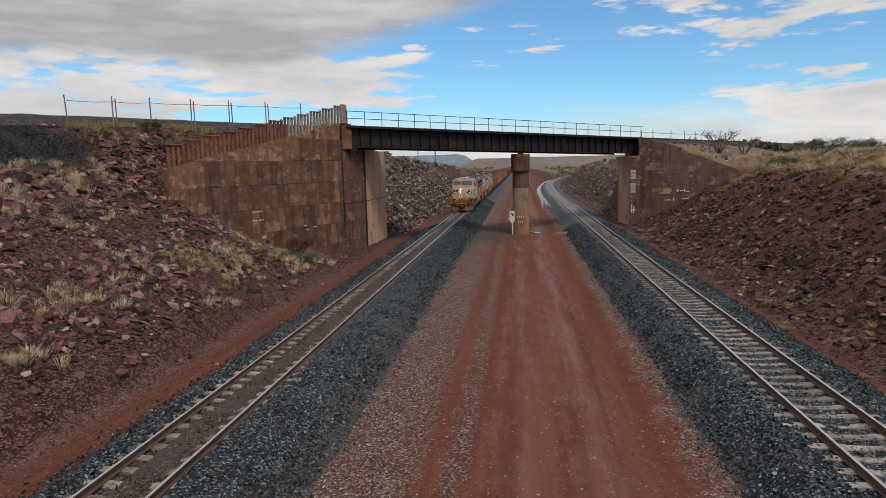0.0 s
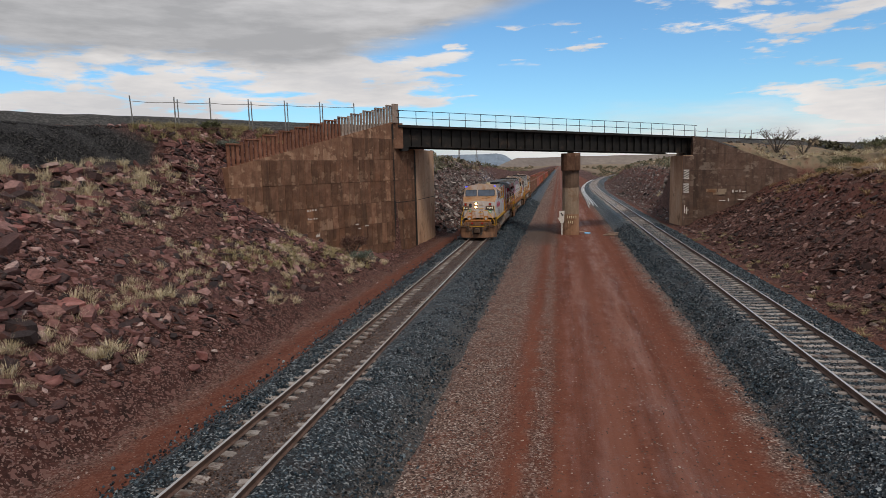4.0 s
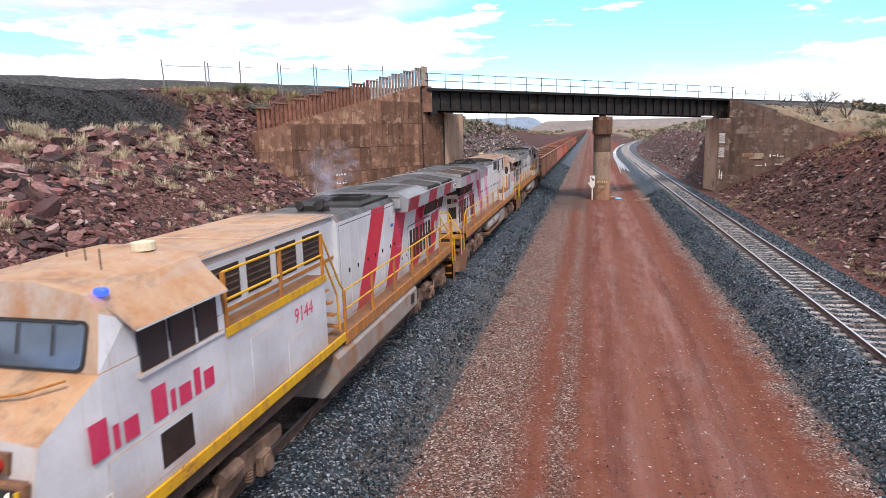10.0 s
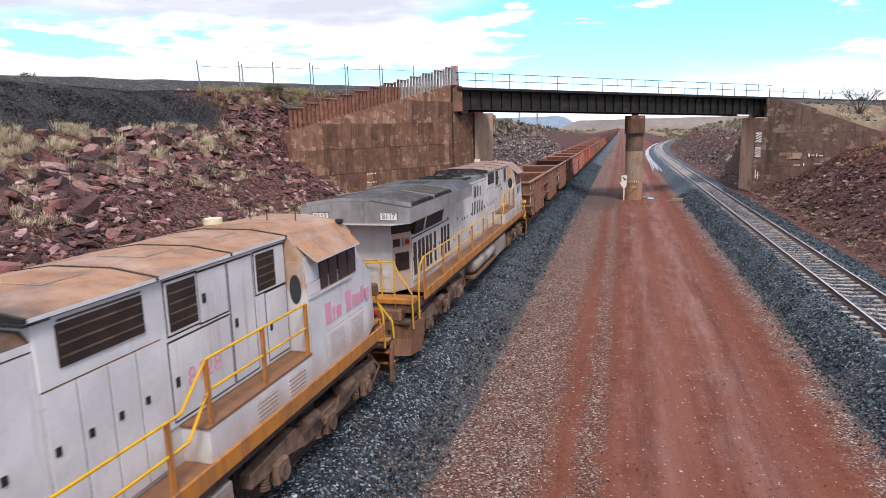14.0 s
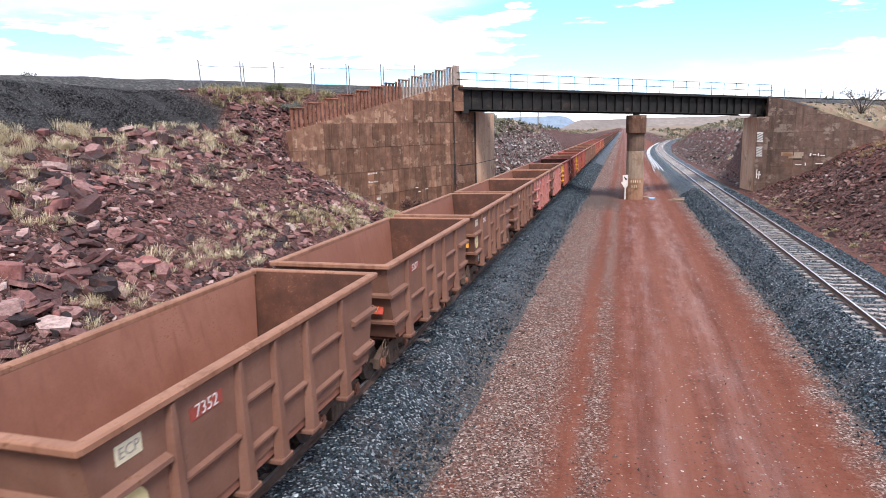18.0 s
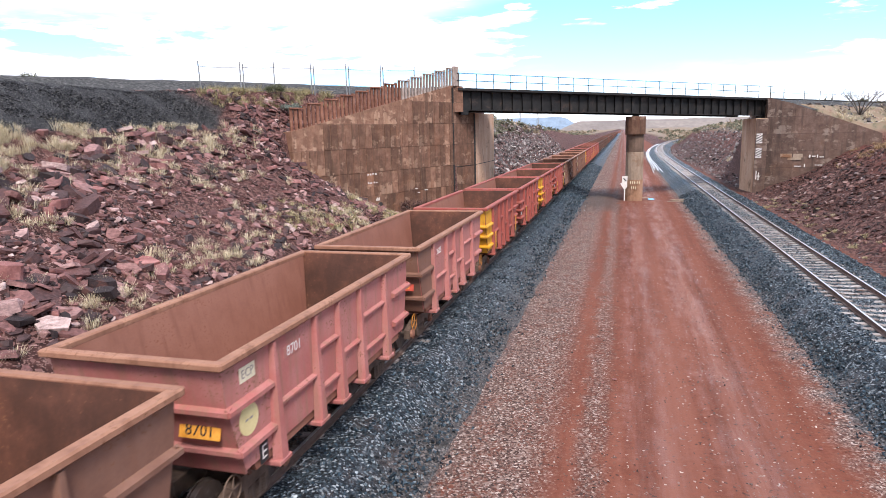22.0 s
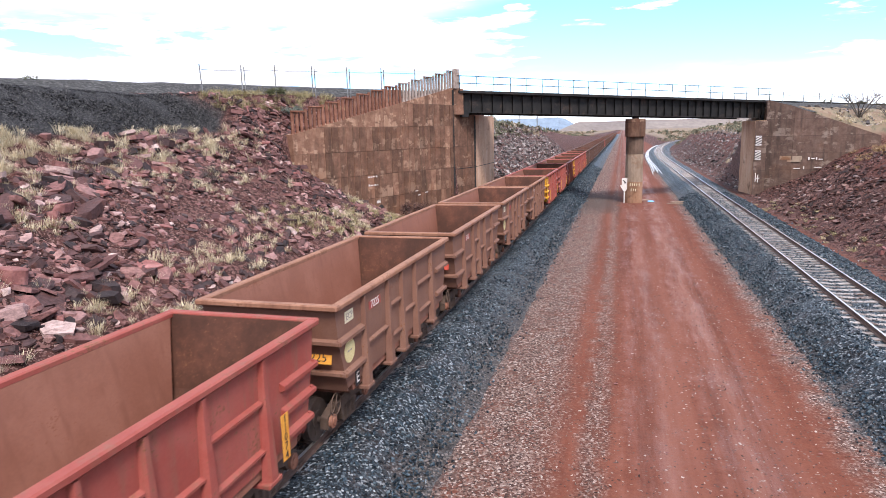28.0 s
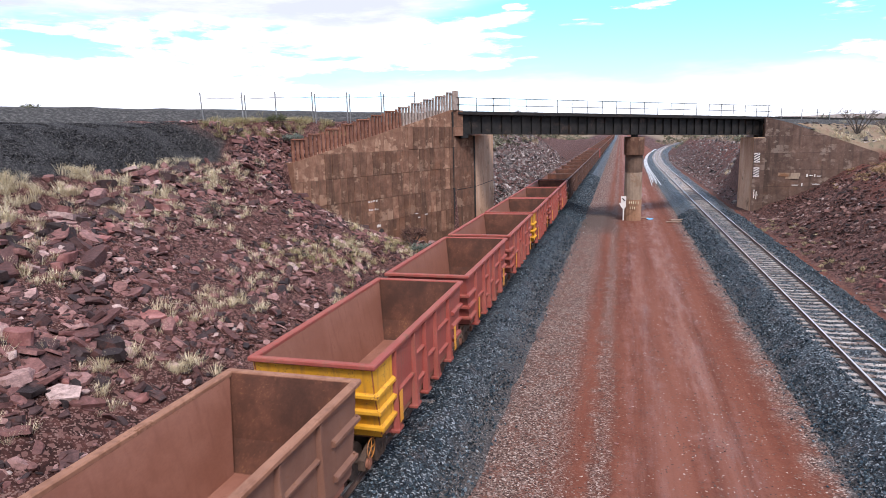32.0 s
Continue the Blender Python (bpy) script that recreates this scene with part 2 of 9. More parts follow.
def prism(bm, outline, a, b, axis="x", bevel=0.0):
    """A solid between a and b along an axis, over an outline given in the other two axes in order."""
    def place(s, p):
        return {"x": (s, p[0], p[1]), "y": (p[0], s, p[1]), "z": (p[0], p[1], s)}[axis]
    lo = [bm.verts.new(place(a, p)) for p in outline]
    hi = [bm.verts.new(place(b, p)) for p in outline]
    faces = [bm.faces.new(lo), bm.faces.new(hi[::-1])]
    n = len(outline)
    for i in range(n):
        faces.append(bm.faces.new((lo[i], hi[i], hi[(i + 1) % n], lo[(i + 1) % n])))
    bmesh.ops.recalc_face_normals(bm, faces=faces)
    if bevel:
        bmesh.ops.bevel(bm, geom=list({e for f in faces for e in f.edges}), offset=bevel, segments=1, affect="EDGES")
    return bm


def loft(bm, sections, close=True):
    """Skin between closed rings of equal length, with end faces."""
    rings = [[bm.verts.new(p) for p in s] for s in sections]
    faces = []
    for r, s in zip(rings, rings[1:]):
        for i in range(len(r)):
            j = (i + 1) % len(r)
            faces.append(bm.faces.new((r[i], r[j], s[j], s[i])))
    if close:
        faces += [bm.faces.new(rings[0]), bm.faces.new(rings[-1][::-1])]
    bmesh.ops.recalc_face_normals(bm, faces=faces)
    return bm


def B():
    return bmesh.new()


def heap(name, verts, faces, material, kind="stuff", label="", category=""):
    """One joined mesh from arrays of corners and triangles."""
    me = bpy.data.meshes.new(name)
    verts, faces = np.asarray(verts, np.float32), np.asarray(faces, np.int32)
    me.vertices.add(len(verts))
    me.vertices.foreach_set("co", verts.ravel())
    me.loops.add(faces.size)
    me.loops.foreach_set("vertex_index", faces.ravel())
    me.polygons.add(len(faces))
    me.polygons.foreach_set("loop_start", np.arange(0, faces.size, faces.shape[1], dtype=np.int32))
    me.update(calc_edges=True)
    me.validate()
    me.shade_flat()
    return tagged(mesh_obj(name, me, material), label, category, kind=kind)


# ---- the lie of the land ----
# x = 0 is the middle of the used track, z = 0 its railhead, +y the way that the train comes from
TRACK_X = 15.6
WALL_A, WALL_B = Vector((-13.72, 46.8)), Vector((-7.0, 62.4))
DECK_A, DECK_B = Vector((-6.9, 62.9)), Vector((21.4, 84.9))
DECK_DIR = (DECK_B - DECK_A).normalized()
DECK_LEN = (DECK_B - DECK_A).length
GRADE = -0.027


def deck_z(s):
    """Height of the bridge's deck, s metres along it from its western end."""
    return 9.75 + GRADE * s


def deck(s, o=0.0, z=0.0):
    """A place on the bridge: s along it, o behind its near face, z above the deck."""
    p = DECK_A + DECK_DIR * s + Vector((-DECK_DIR.y, DECK_DIR.x)) * o
    return Vector((p.x, p.y, deck_z(s) + z))


def right_track(y):
    """The eastern track's middle, which bends away past y = 150."""
    return TRACK_X + (max(0.0, y - 145.0) / 150.0) ** 2 * 9.0


def lerp(x, pts):
    return np.interp(x, [p[0] for p in pts], [p[1] for p in pts])


NEAR_L = [(4.3, -0.9), (5.1, -0.75), (5.7, -0.2), (8.5, 1.35), (12, 3.3), (13.4, 4.2), (15.6, 5.25), (17.3, 6.4), (18.0, 7.1), (20.6, 9.0), (22.0, 9.25), (40, 9.4)]
MID_L = [(4.6, -0.9), (6.0, -0.6), (8.5, 1.2), (11.8, 3.4), (13.8, 5.2), (15.5, 7.3), (17.0, 9.0), (19, 9.3), (24.5, 9.5)]
FAR_L = [(4.0, -0.9), (5.2, -0.6), (9.0, 3.0), (14.0, 6.8), (17.0, 8.4), (22, 9.0), (40, 9.6)]
NEAR_R = [(3.9, -0.9), (4.6, -0.7), (5.6, -0.3), (10.4, 3.2), (12.2, 4.6), (13.5, 5.3), (17, 5.7), (40, 6.6)]
FAR_R = [(4.0, -0.9), (5.2, -0.7), (10.0, 3.6), (13, 5.6), (18, 6.4), (40, 7.0)]


def ground_z(x, y, rough=True):
    x, y = np.asarray(x, float), np.asarray(y, float)
    k = np.clip((y - 37.5) / 8.5, 0, 1)
    # the tipped gravel on the western bank reaches on to y = 44
    k += (np.clip((y - 43.2) / 2.6, 0, 1) - k) * np.clip((-15.4 - x) / 1.6, 0, 1)
    k = k * k * (3 - 2 * k)
    left = (1 - k) * lerp(-x, NEAR_L) + k * lerp(-x, MID_L)
    # in front of and behind the wing wall
    d = WALL_B - WALL_A
    nrm = Vector((-d.y, d.x)).normalized()
    side = (x - WALL_A.x) * nrm.x + (y - WALL_A.y) * nrm.y
    foot = np.interp(y, [46.8, 50, 53, 57], [4.4, 2.4, 0.8, -0.75])
    wx = WALL_A.x + (y - WALL_A.y) * d.x / d.y
    front = -0.9 + (foot + 0.9) * np.clip((x + 4.6) / np.minimum(wx + 4.6, -0.5), 0, 1)
    behind = np.clip(9.3 + 0.0 * x, None, np.interp(y, [46.8, 62.4], [6.4, 10.0]) + np.clip(side - 1.0, 0, None) * 0.9)
    zone = np.clip((y - 45.5) / 1.6, 0, 1) * (y < 76)
    wall = np.where(side > 0.45, behind, front)
    # the mass behind the abutment, up to its inner face
    wall = np.where((y > 62.4) & (x < -6.8), 9.2, wall)
    wall = np.where((y > 62.4) & (x >= -6.8), -0.9, wall)
    left = left * (1 - zone) + wall * zone
    far = lerp(-x, FAR_L)
    f = np.clip((y - 76) / 3.0, 0, 1)
    left = left * (1 - f) + np.minimum(far, np.interp(y, [76, 130, 260, 500], [9.3, 8.4, 4.0, 2.0])) * f
    off = x - np.vectorize(right_track)(y)
    fr = np.clip((y - 60) / 25, 0, 1)
    right = (1 - fr) * lerp(off, NEAR_R) + fr * lerp(off, FAR_R)
    # the ground falls to the foot of the eastern wing wall
    low = np.clip((y - 66) / 12, 0, 1) * (y < 85.3) * np.clip((42.0 - x) / 5.0, 0, 1)
    right = right * (1 - low) + np.minimum(right, np.interp(x, [20.6, 22.0, 26.0, 28.7, 30.6, 32.5, 40.0], [-0.85, -0.3, 1.4, 3.1, 3.9, 4.2, 4.6])) * low
    right = np.minimum(right, np.interp(y, [90, 160, 300, 600], [9, 6.5, 4.5, 2.5]))
    z = np.where(x < -2, left, np.where(off > 2, right, -0.9))
    # the upper line's bank runs on behind both abutments
    dx, dy = x - DECK_A.x, y - DECK_A.y
    s = dx * DECK_DIR.x + dy * DECK_DIR.y
    o = -dx * DECK_DIR.y + dy * DECK_DIR.x
    bank = deck_z(s) - 0.45 - np.maximum(0, np.abs(o - 2.6) - 4.5) / 1.6
    # low swells far off
    far_off = np.clip((np.hypot(x, y) - 150) / 400, 0, 1)
    swell = np.array([noise.noise((float(a) / 420, float(b) / 420, 3.0)) for a, b in zip(x.ravel(), y.ravel())]).reshape(x.shape)
    z = z + far_off * (swell * 9 - 1.0) * np.clip((np.abs(x - 8) - 12) / 60, 0, 1)
    west_bank = (s < -3) & (x < -9) & (o > -1.5) & ((side > 0.45) | (y < 45.5))
    east_bank = (s > DECK_LEN + 1) & (x > 21.5) & ((y > 85.4) | (x > 40.0))
    z = np.where((west_bank | east_bank) & (np.abs(s) < 400), np.maximum(z, bank), z)
    return z

# ---- ground ----
def make_ground():
    xs = np.concatenate([-np.geomspace(34, 3600, 34)[::-1], np.arange(-33.6, 36.1, 0.42), np.geomspace(36.6, 3600, 34)])
    ys = np.concatenate([-np.geomspace(12, 900, 12)[::-1], np.arange(-10, 96, 0.55), np.geomspace(96.6, 4600, 70)])
    gx, gy = np.meshgrid(xs, ys)
    gz = ground_z(gx, gy)
    flatv = np.stack([gx, gy, gz], -1).reshape(-1, 3)
    # small unevenness, more on the slopes than on the road
    amp = np.where((gx > -4.6) & (gx < 20), 0.03, 0.16).ravel()
    lump = np.array([noise.noise((a * 0.9, b * 0.9, 1.7)) + 0.5 * noise.noise((a * 2.3, b * 2.3, 5.1)) for a, b, _ in flatv])
    flatv[:, 2] += amp * lump
    nx, ny = len(xs), len(ys)
    i = np.arange(nx * ny).reshape(ny, nx)
    quads = np.stack([i[:-1, :-1], i[:-1, 1:], i[1:, 1:], i[1:, :-1]], -1).reshape(-1, 4)
    g = heap("ground", flatv, quads, GROUND, "structure", "red stony earth with a wet dirt road between two tracks", "ground")
    g.data.shade_smooth()
    return g


def ground_material():
    m, nt, b = shader("red earth")
    v = coords(nt, "World")
    x, y, z = split(nt, v)
    big, mid, fine = noise_tex(nt, v, 0.25, 6, 0.6), noise_tex(nt, v, 1.3, 7, 0.7), noise_tex(nt, v, 11, 6, 0.7)
    grit = voronoi(nt, v, 22, "Color")
    gv = nt.nodes.new("ShaderNodeSeparateColor")
    nt.links.new(grit, gv.inputs[0])
    coarse = nt.nodes.new("ShaderNodeSeparateColor")
    nt.links.new(voronoi(nt, v, 8, "Color"), coarse.inputs[0])
    # wheels have drawn the road's dirt out into long streaks
    drawn = noise_tex(nt, coords(nt, "World", (1.5, 0.05, 1)), 1.0, 7, 0.6, 0.25)
    soil = mathn(nt, "ADD", mathn(nt, "MULTIPLY", drawn, 0.65), mathn(nt, "MULTIPLY", mid, 0.35))
    red = ramp(nt, soil, [(0.32, (0.105, 0.034, 0.021)), (0.5, (0.158, 0.052, 0.032)), (0.68, (0.205, 0.078, 0.051))])
    red = mixc(nt, 0.45, red, ramp(nt, fine, [(0.3, (0.33,) * 3), (0.7, (0.67,) * 3)]), "OVERLAY")
    stony = ramp(nt, gv.outputs[0], [(0.15, (0.045, 0.028, 0.024)), (0.5, (0.135, 0.082, 0.067)), (0.85, (0.26, 0.188, 0.160)), (1.0, (0.50, 0.42, 0.375))])
    wx = mathn(nt, "ADD", x, mathn(nt, "MULTIPLY", mathn(nt, "SUBTRACT", mid, 0.5), 1.6))

    def band(a, b_, s):
        return mathn(nt, "MULTIPLY", smooth(nt, wx, a - s, a + s), smooth(nt, wx, b_ - s, b_ + s, 1.0, 0.0))
    # the lanes worn smooth; the paler colour also paints their wet sheen
    lanes = mathn(nt, "MAXIMUM", mathn(nt, "MULTIPLY", band(9.3, 10.5, 0.6), 0.75), mathn(nt, "MULTIPLY", band(7.6, 8.8, 0.5), 0.4))
    c = mixc(nt, mathn(nt, "MULTIPLY", lanes, smooth(nt, drawn, 0.30, 0.62)), red, (0.240, 0.108, 0.080))
    # grey gravel beside the ballast, and stony ridges between the lanes
    gravel = mathn(nt, "MAXIMUM", band(2.6, 5.5, 0.5), mathn(nt, "MULTIPLY", band(6.2, 6.75, 0.25), 0.75))
    gravel = mathn(nt, "MAXIMUM", mathn(nt, "MAXIMUM", gravel, band(12.0, 13.6, 0.45)), mathn(nt, "MULTIPLY", band(-5.2, -4.3, 0.35), 0.8))
    gravel = mathn(nt, "MULTIPLY", gravel, smooth(nt, mathn(nt, "ADD", fine, mathn(nt, "MULTIPLY", mid, 0.6)), 0.62, 0.84))
    stray = smooth(nt, gv.outputs[2], 0.945, 0.96, 0.0, 0.8)
    c = mixc(nt, mathn(nt, "MAXIMUM", gravel, stray), c, stony)
    # strays of dark ballast at its foot
    strew = mathn(nt, "MAXIMUM", band(2.2, 3.3, 0.5), band(12.6, 13.5, 0.3))
    strew = mathn(nt, "MULTIPLY", strew, smooth(nt, mathn(nt, "ADD", coarse.outputs[0], mathn(nt, "MULTIPLY", mid, 0.8)), 0.62, 0.75))
    c = mixc(nt, strew, c, ramp(nt, gv.outputs[1], [(0.2, (0.026, 0.026, 0.027)), (0.75, (0.085, 0.085, 0.088)), (1.0, (0.25, 0.24, 0.23))]))
    # wet grey mud churned up beside the pier
    mud = mathn(nt, "MULTIPLY", mathn(nt, "MULTIPLY", band(2.2, 6.6, 0.9), smooth(nt, mathn(nt, "ADD", y, mathn(nt, "MULTIPLY", big, 14.0)), 71.0, 77.0)), smooth(nt, mathn(nt, "ADD", y, mathn(nt, "MULTIPLY", mid, 8.0)), 84.0, 90.0, 1.0, 0.0))
    c = mixc(nt, mathn(nt, "MULTIPLY", mud, 0.75), c, mixc(nt, smooth(nt, fine, 0.4, 0.6), (0.045, 0.036, 0.033), (0.11, 0.085, 0.074)))
    # away from the road: stony red-brown hillside, paler and scrubby far off
    # the near-black stops stand for shade in the gaps between rocks
    hill = ramp(nt, noise_tex(nt, v, 2.2, 8, 0.75), [(0.32, (0.010, 0.006, 0.005)), (0.5, (0.046, 0.019, 0.016)), (0.68, (0.110, 0.044, 0.036))])
    hill = mixc(nt, smooth(nt, gv.outputs[1], 0.74, 0.86), hill, (0.19, 0.115, 0.10))
    hill = mixc(nt, smooth(nt, coarse.outputs[1], 0.80, 0.88), hill, (0.15, 0.078, 0.068))
    bankside = mathn(nt, "MAXIMUM", mathn(nt, "MULTIPLY", smooth(nt, wx, -5.4, -4.0, 1.0, 0.3), smooth(nt, x, -2.0, 0.0, 1.0, 0.0)), smooth(nt, wx, 18.6, 19.6))
    # bare red soil high on the eastern slope
    hill = mixc(nt, mathn(nt, "MULTIPLY", mathn(nt, "MULTIPLY", smooth(nt, wx, 21.0, 23.5), smooth(nt, mathn(nt, "ADD", z, mid), 2.2, 3.6)), smooth(nt, big, 0.38, 0.56)), hill, mixc(nt, smooth(nt, fine, 0.35, 0.65), (0.080, 0.028, 0.022), (0.16, 0.064, 0.050)))
    c = mixc(nt, bankside, c, hill)
    # scrub colours, with distance haze mixed into their paler tan-grey
    scrub = ramp(nt, mathn(nt, "ADD", mathn(nt, "MULTIPLY", noise_tex(nt, v, 0.25, 9, 0.8), 0.55), mathn(nt, "MULTIPLY", noise_tex(nt, v, 1.7, 4, 0.7), 0.45)), [(0.38, (0.15, 0.085, 0.062)), (0.47, (0.24, 0.175, 0.125)), (0.54, (0.20, 0.165, 0.115)), (0.62, (0.085, 0.085, 0.058))])
    top = mathn(nt, "MULTIPLY", smooth(nt, mathn(nt, "ADD", z, mathn(nt, "MULTIPLY", mid, 1.5)), 5.2, 6.6), smooth(nt, wx, 20.0, 24.0))
    c = mixc(nt, mathn(nt, "MAXIMUM", top, mathn(nt, "MULTIPLY", smooth(nt, y, 110, 190), smooth(nt, mathn(nt, "ABSOLUTE", mathn(nt, "SUBTRACT", x, 8.0)), 22, 32))), c, scrub)
    # dumped dark gravel on the western bank
    pile = mathn(nt, "MULTIPLY", mathn(nt, "MULTIPLY", smooth(nt, wx, -17.5, -16.7, 1.0, 0.0), smooth(nt, y, 44.2, 45.4, 1.0, 0.0)), smooth(nt, mathn(nt, "ADD", z, mathn(nt, "MULTIPLY", mid, 0.8)), 6.95, 7.3))
    c = mixc(nt, pile, c, ramp(nt, gv.outputs[1], [(0.1, (0.012, 0.012, 0.013)), (0.7, (0.036, 0.036, 0.038)), (1.0, (0.10, 0.097, 0.094))]))
    nt.links.new(c, b.inputs["Base Color"])
    wet = mathn(nt, "MULTIPLY", mathn(nt, "MAXIMUM", band(7.2, 8.4, 0.35), band(9.1, 10.6, 0.4)), smooth(nt, noise_tex(nt, coords(nt, "World", (1.6, 0.22, 1)), 1.1, 6, 0.7), 0.36, 0.66))
    nt.links.new(mathn(nt, "SUBTRACT", 0.9, mathn(nt, "MULTIPLY", wet, 0.33)), b.inputs["Roughness"])
    nt.links.new(mathn(nt, "ADD", 0.15, mathn(nt, "MULTIPLY", wet, 0.28)), b.inputs["Specular IOR Level"])
    ht = mathn(nt, "ADD", fine, mathn(nt, "MULTIPLY", gv.outputs[2], 0.35))
    bump(nt, b, mathn(nt, "ADD", ht, mathn(nt, "MULTIPLY", drawn, 0.8)), 0.6, 0.05)
    return m


GROUND = ground_material()
ground = make_ground()


# ---- tracks ----
BALLAST = island_surface("ballast stone", [(0.0, (0.008, 0.010, 0.013)), (0.45, (0.012, 0.024, 0.034)), (0.76, (0.034, 0.060, 0.081)), (0.94, (0.11, 0.150, 0.175)), (1.0, (0.34, 0.385, 0.41))], 0.42, 20, gloss=0.30)
RAIL = surface("rail steel", [(0.10, 0.065, 0.05), (0.16, 0.10, 0.08), (0.20, 0.14, 0.115)], 3, 40, (0.4, 0.6), 0.4, 0.15, "World")
RAILHEAD = surface("polished railhead", [(0.62, 0.60, 0.58), (0.78, 0.77, 0.76)], 3, 60, (0.26, 0.38), 0.8, 0.0, "World")
CONCRETE_SLEEPER = surface("sleeper concrete", [(0.19, 0.165, 0.152), (0.33, 0.295, 0.272), (0.45, 0.41, 0.385)], 4, 40, (0.5, 0.8), 0, 0.2, "World", 0.4, (0.10, 0.058, 0.045), 0.4)


def bed_material():
    m, nt, b = shader("ballast bed")
    v = coords(nt, "World")
    cell = mixc(nt, smooth(nt, split(nt, v)[1], 30, 70, 0.0, 0.6), voronoi(nt, v, 20, "Color"), voronoi(nt, v, 7, "Color"))
    dist = voronoi(nt, v, 20)
    gv = nt.nodes.new("ShaderNodeSeparateColor")
    nt.links.new(cell, gv.inputs[0])
    c = ramp(nt, gv.outputs[0], [(0.12, (0.006, 0.008, 0.011)), (0.47, (0.017, 0.027, 0.035)), (0.78, (0.062, 0.084, 0.100)), (0.95, (0.30, 0.33, 0.345))])
    x = split(nt, v)[0]
    four_foot = smooth(nt, mathn(nt, "ABSOLUTE", x), 0.5, 0.8, 0.75, 0.0)
    red = mathn(nt, "MAXIMUM", four_foot, mathn(nt, "MULTIPLY", smooth(nt, noise_tex(nt, v, 1.1, 5), 0.5, 0.72), 0.4))
    c = mixc(nt, red, c, (0.10, 0.065, 0.055))
    # road dust has settled on the lower stones
    east = mathn(nt, "ABSOLUTE", mathn(nt, "SUBTRACT", x, TRACK_X))
    out = mathn(nt, "ADD", mathn(nt, "MINIMUM", mathn(nt, "ABSOLUTE", x), east), mathn(nt, "MULTIPLY", mathn(nt, "SUBTRACT", noise_tex(nt, v, 1.6, 5), 0.5), 1.2))
    c = mixc(nt, mathn(nt, "MULTIPLY", smooth(nt, out, 2.1, 3.0, 0.0, 0.8), smooth(nt, out, 4.2, 5.2, 1.0, 0.0)), c, ramp(nt, gv.outputs[2], [(0.0, (0.022, 0.019, 0.018)), (0.75, (0.085, 0.070, 0.062)), (1.0, (0.26, 0.22, 0.20))]))
    nt.links.new(c, b.inputs["Base Color"])
    b.inputs["Roughness"].default_value = 0.55
    b.inputs["Specular IOR Level"].default_value = 0.3
    bump(nt, b, mathn(nt, "ADD", dist, mathn(nt, "MULTIPLY", gv.outputs[1], 0.8)), 1.0, 0.05)
    return m


BED = bed_material()


def ribbon(name, line, section, material, label, category, step=1.5, jitter=0.0):
    """A swept strip: line(y) gives its middle, section a list of (offset, height)."""
    ys = np.concatenate([np.arange(-40, 100, step), np.geomspace(100, 900, 60)])
    rows = []
    for y in ys:
        c = line(y)
        rows.append([(c + o + jitter * noise.noise((o * 3 + c, y * 0.7, 0)), y, z + 0.5 * jitter * noise.noise((o * 2, y * 0.9, 4))) for o, z in section])
    n = len(section)
    i = np.arange(len(rows) * n).reshape(-1, n)
    q = np.stack([i[:-1, :-1], i[:-1, 1:], i[1:, 1:], i[1:, :-1]], -1).reshape(-1, 4)
    return heap(name, np.array(rows).reshape(-1, 3), q, material, "structure", label, category)


SECTION = [(-3.15, -1.05), (-2.35, -0.62), (-1.75, -0.19), (-1.35, -0.165), (-0.9, -0.208), (0, -0.225), (0.9, -0.208), (1.35, -0.165), (1.75, -0.19), (2.6, -0.62), (3.7, -1.05)]
WEST_SECTION = [(-3.2, -1.05), (-2.45, -0.62), (-1.75, -0.19), (-1.28, -0.16), (-1.1, -0.22), (-0.45, -0.23), (-0.3, -0.175), (0, -0.165), (0.3, -0.175), (0.45, -0.23), (0.80, -0.20), (0.92, -0.145), (1.75, -0.17), (2.6, -0.62), (3.7, -1.05)]
ribbon("ballast_bed", lambda y: 0.0, WEST_SECTION, BED, "bed of wet blue-grey crushed stone under the western track", "ballast", 0.6, 0.12)
ribbon("ballast_bed", right_track, SECTION, BED, "bed of wet blue-grey crushed stone under the eastern track", "ballast", 0.6, 0.12)


def make_rail(line, side, label):
    prof = [(-0.075, -0.172), (0.075, -0.172), (0.07, -0.158), (0.012, -0.14), (0.010, -0.045), (0.036, -0.036), (0.036, -0.006), (-0.036, -0.006), (-0.036, -0.036), (-0.010, -0.045), (-0.012, -0.14), (-0.07, -0.158)]
    ys = np.concatenate([np.arange(-40, 140, 20.0), np.arange(140, 420, 6.0), np.geomspace(420, 900, 8)])
    bm = B()
    loft(bm, [[(line(y) + side + o, y, z) for o, z in prof] for y in ys])
    rail = tagged(obj("rail", bm, RAIL), label, "rail", "running rails", kind="structure")
    bm = B()
    loft(bm, [[(line(y) + side + o, y, z) for o, z in ((-0.033, -0.012), (0.033, -0.012), (0.033, 0.0), (-0.033, 0.0))] for y in ys])
    part("railhead", bm, RAILHEAD, rail, "bright polished running surface")


for line, name in ((lambda y: 0.0, "western"), (right_track, "eastern")):
    for side in (-0.753, 0.753):
        make_rail(line, side, "worn brown steel rail of the %s track" % name)

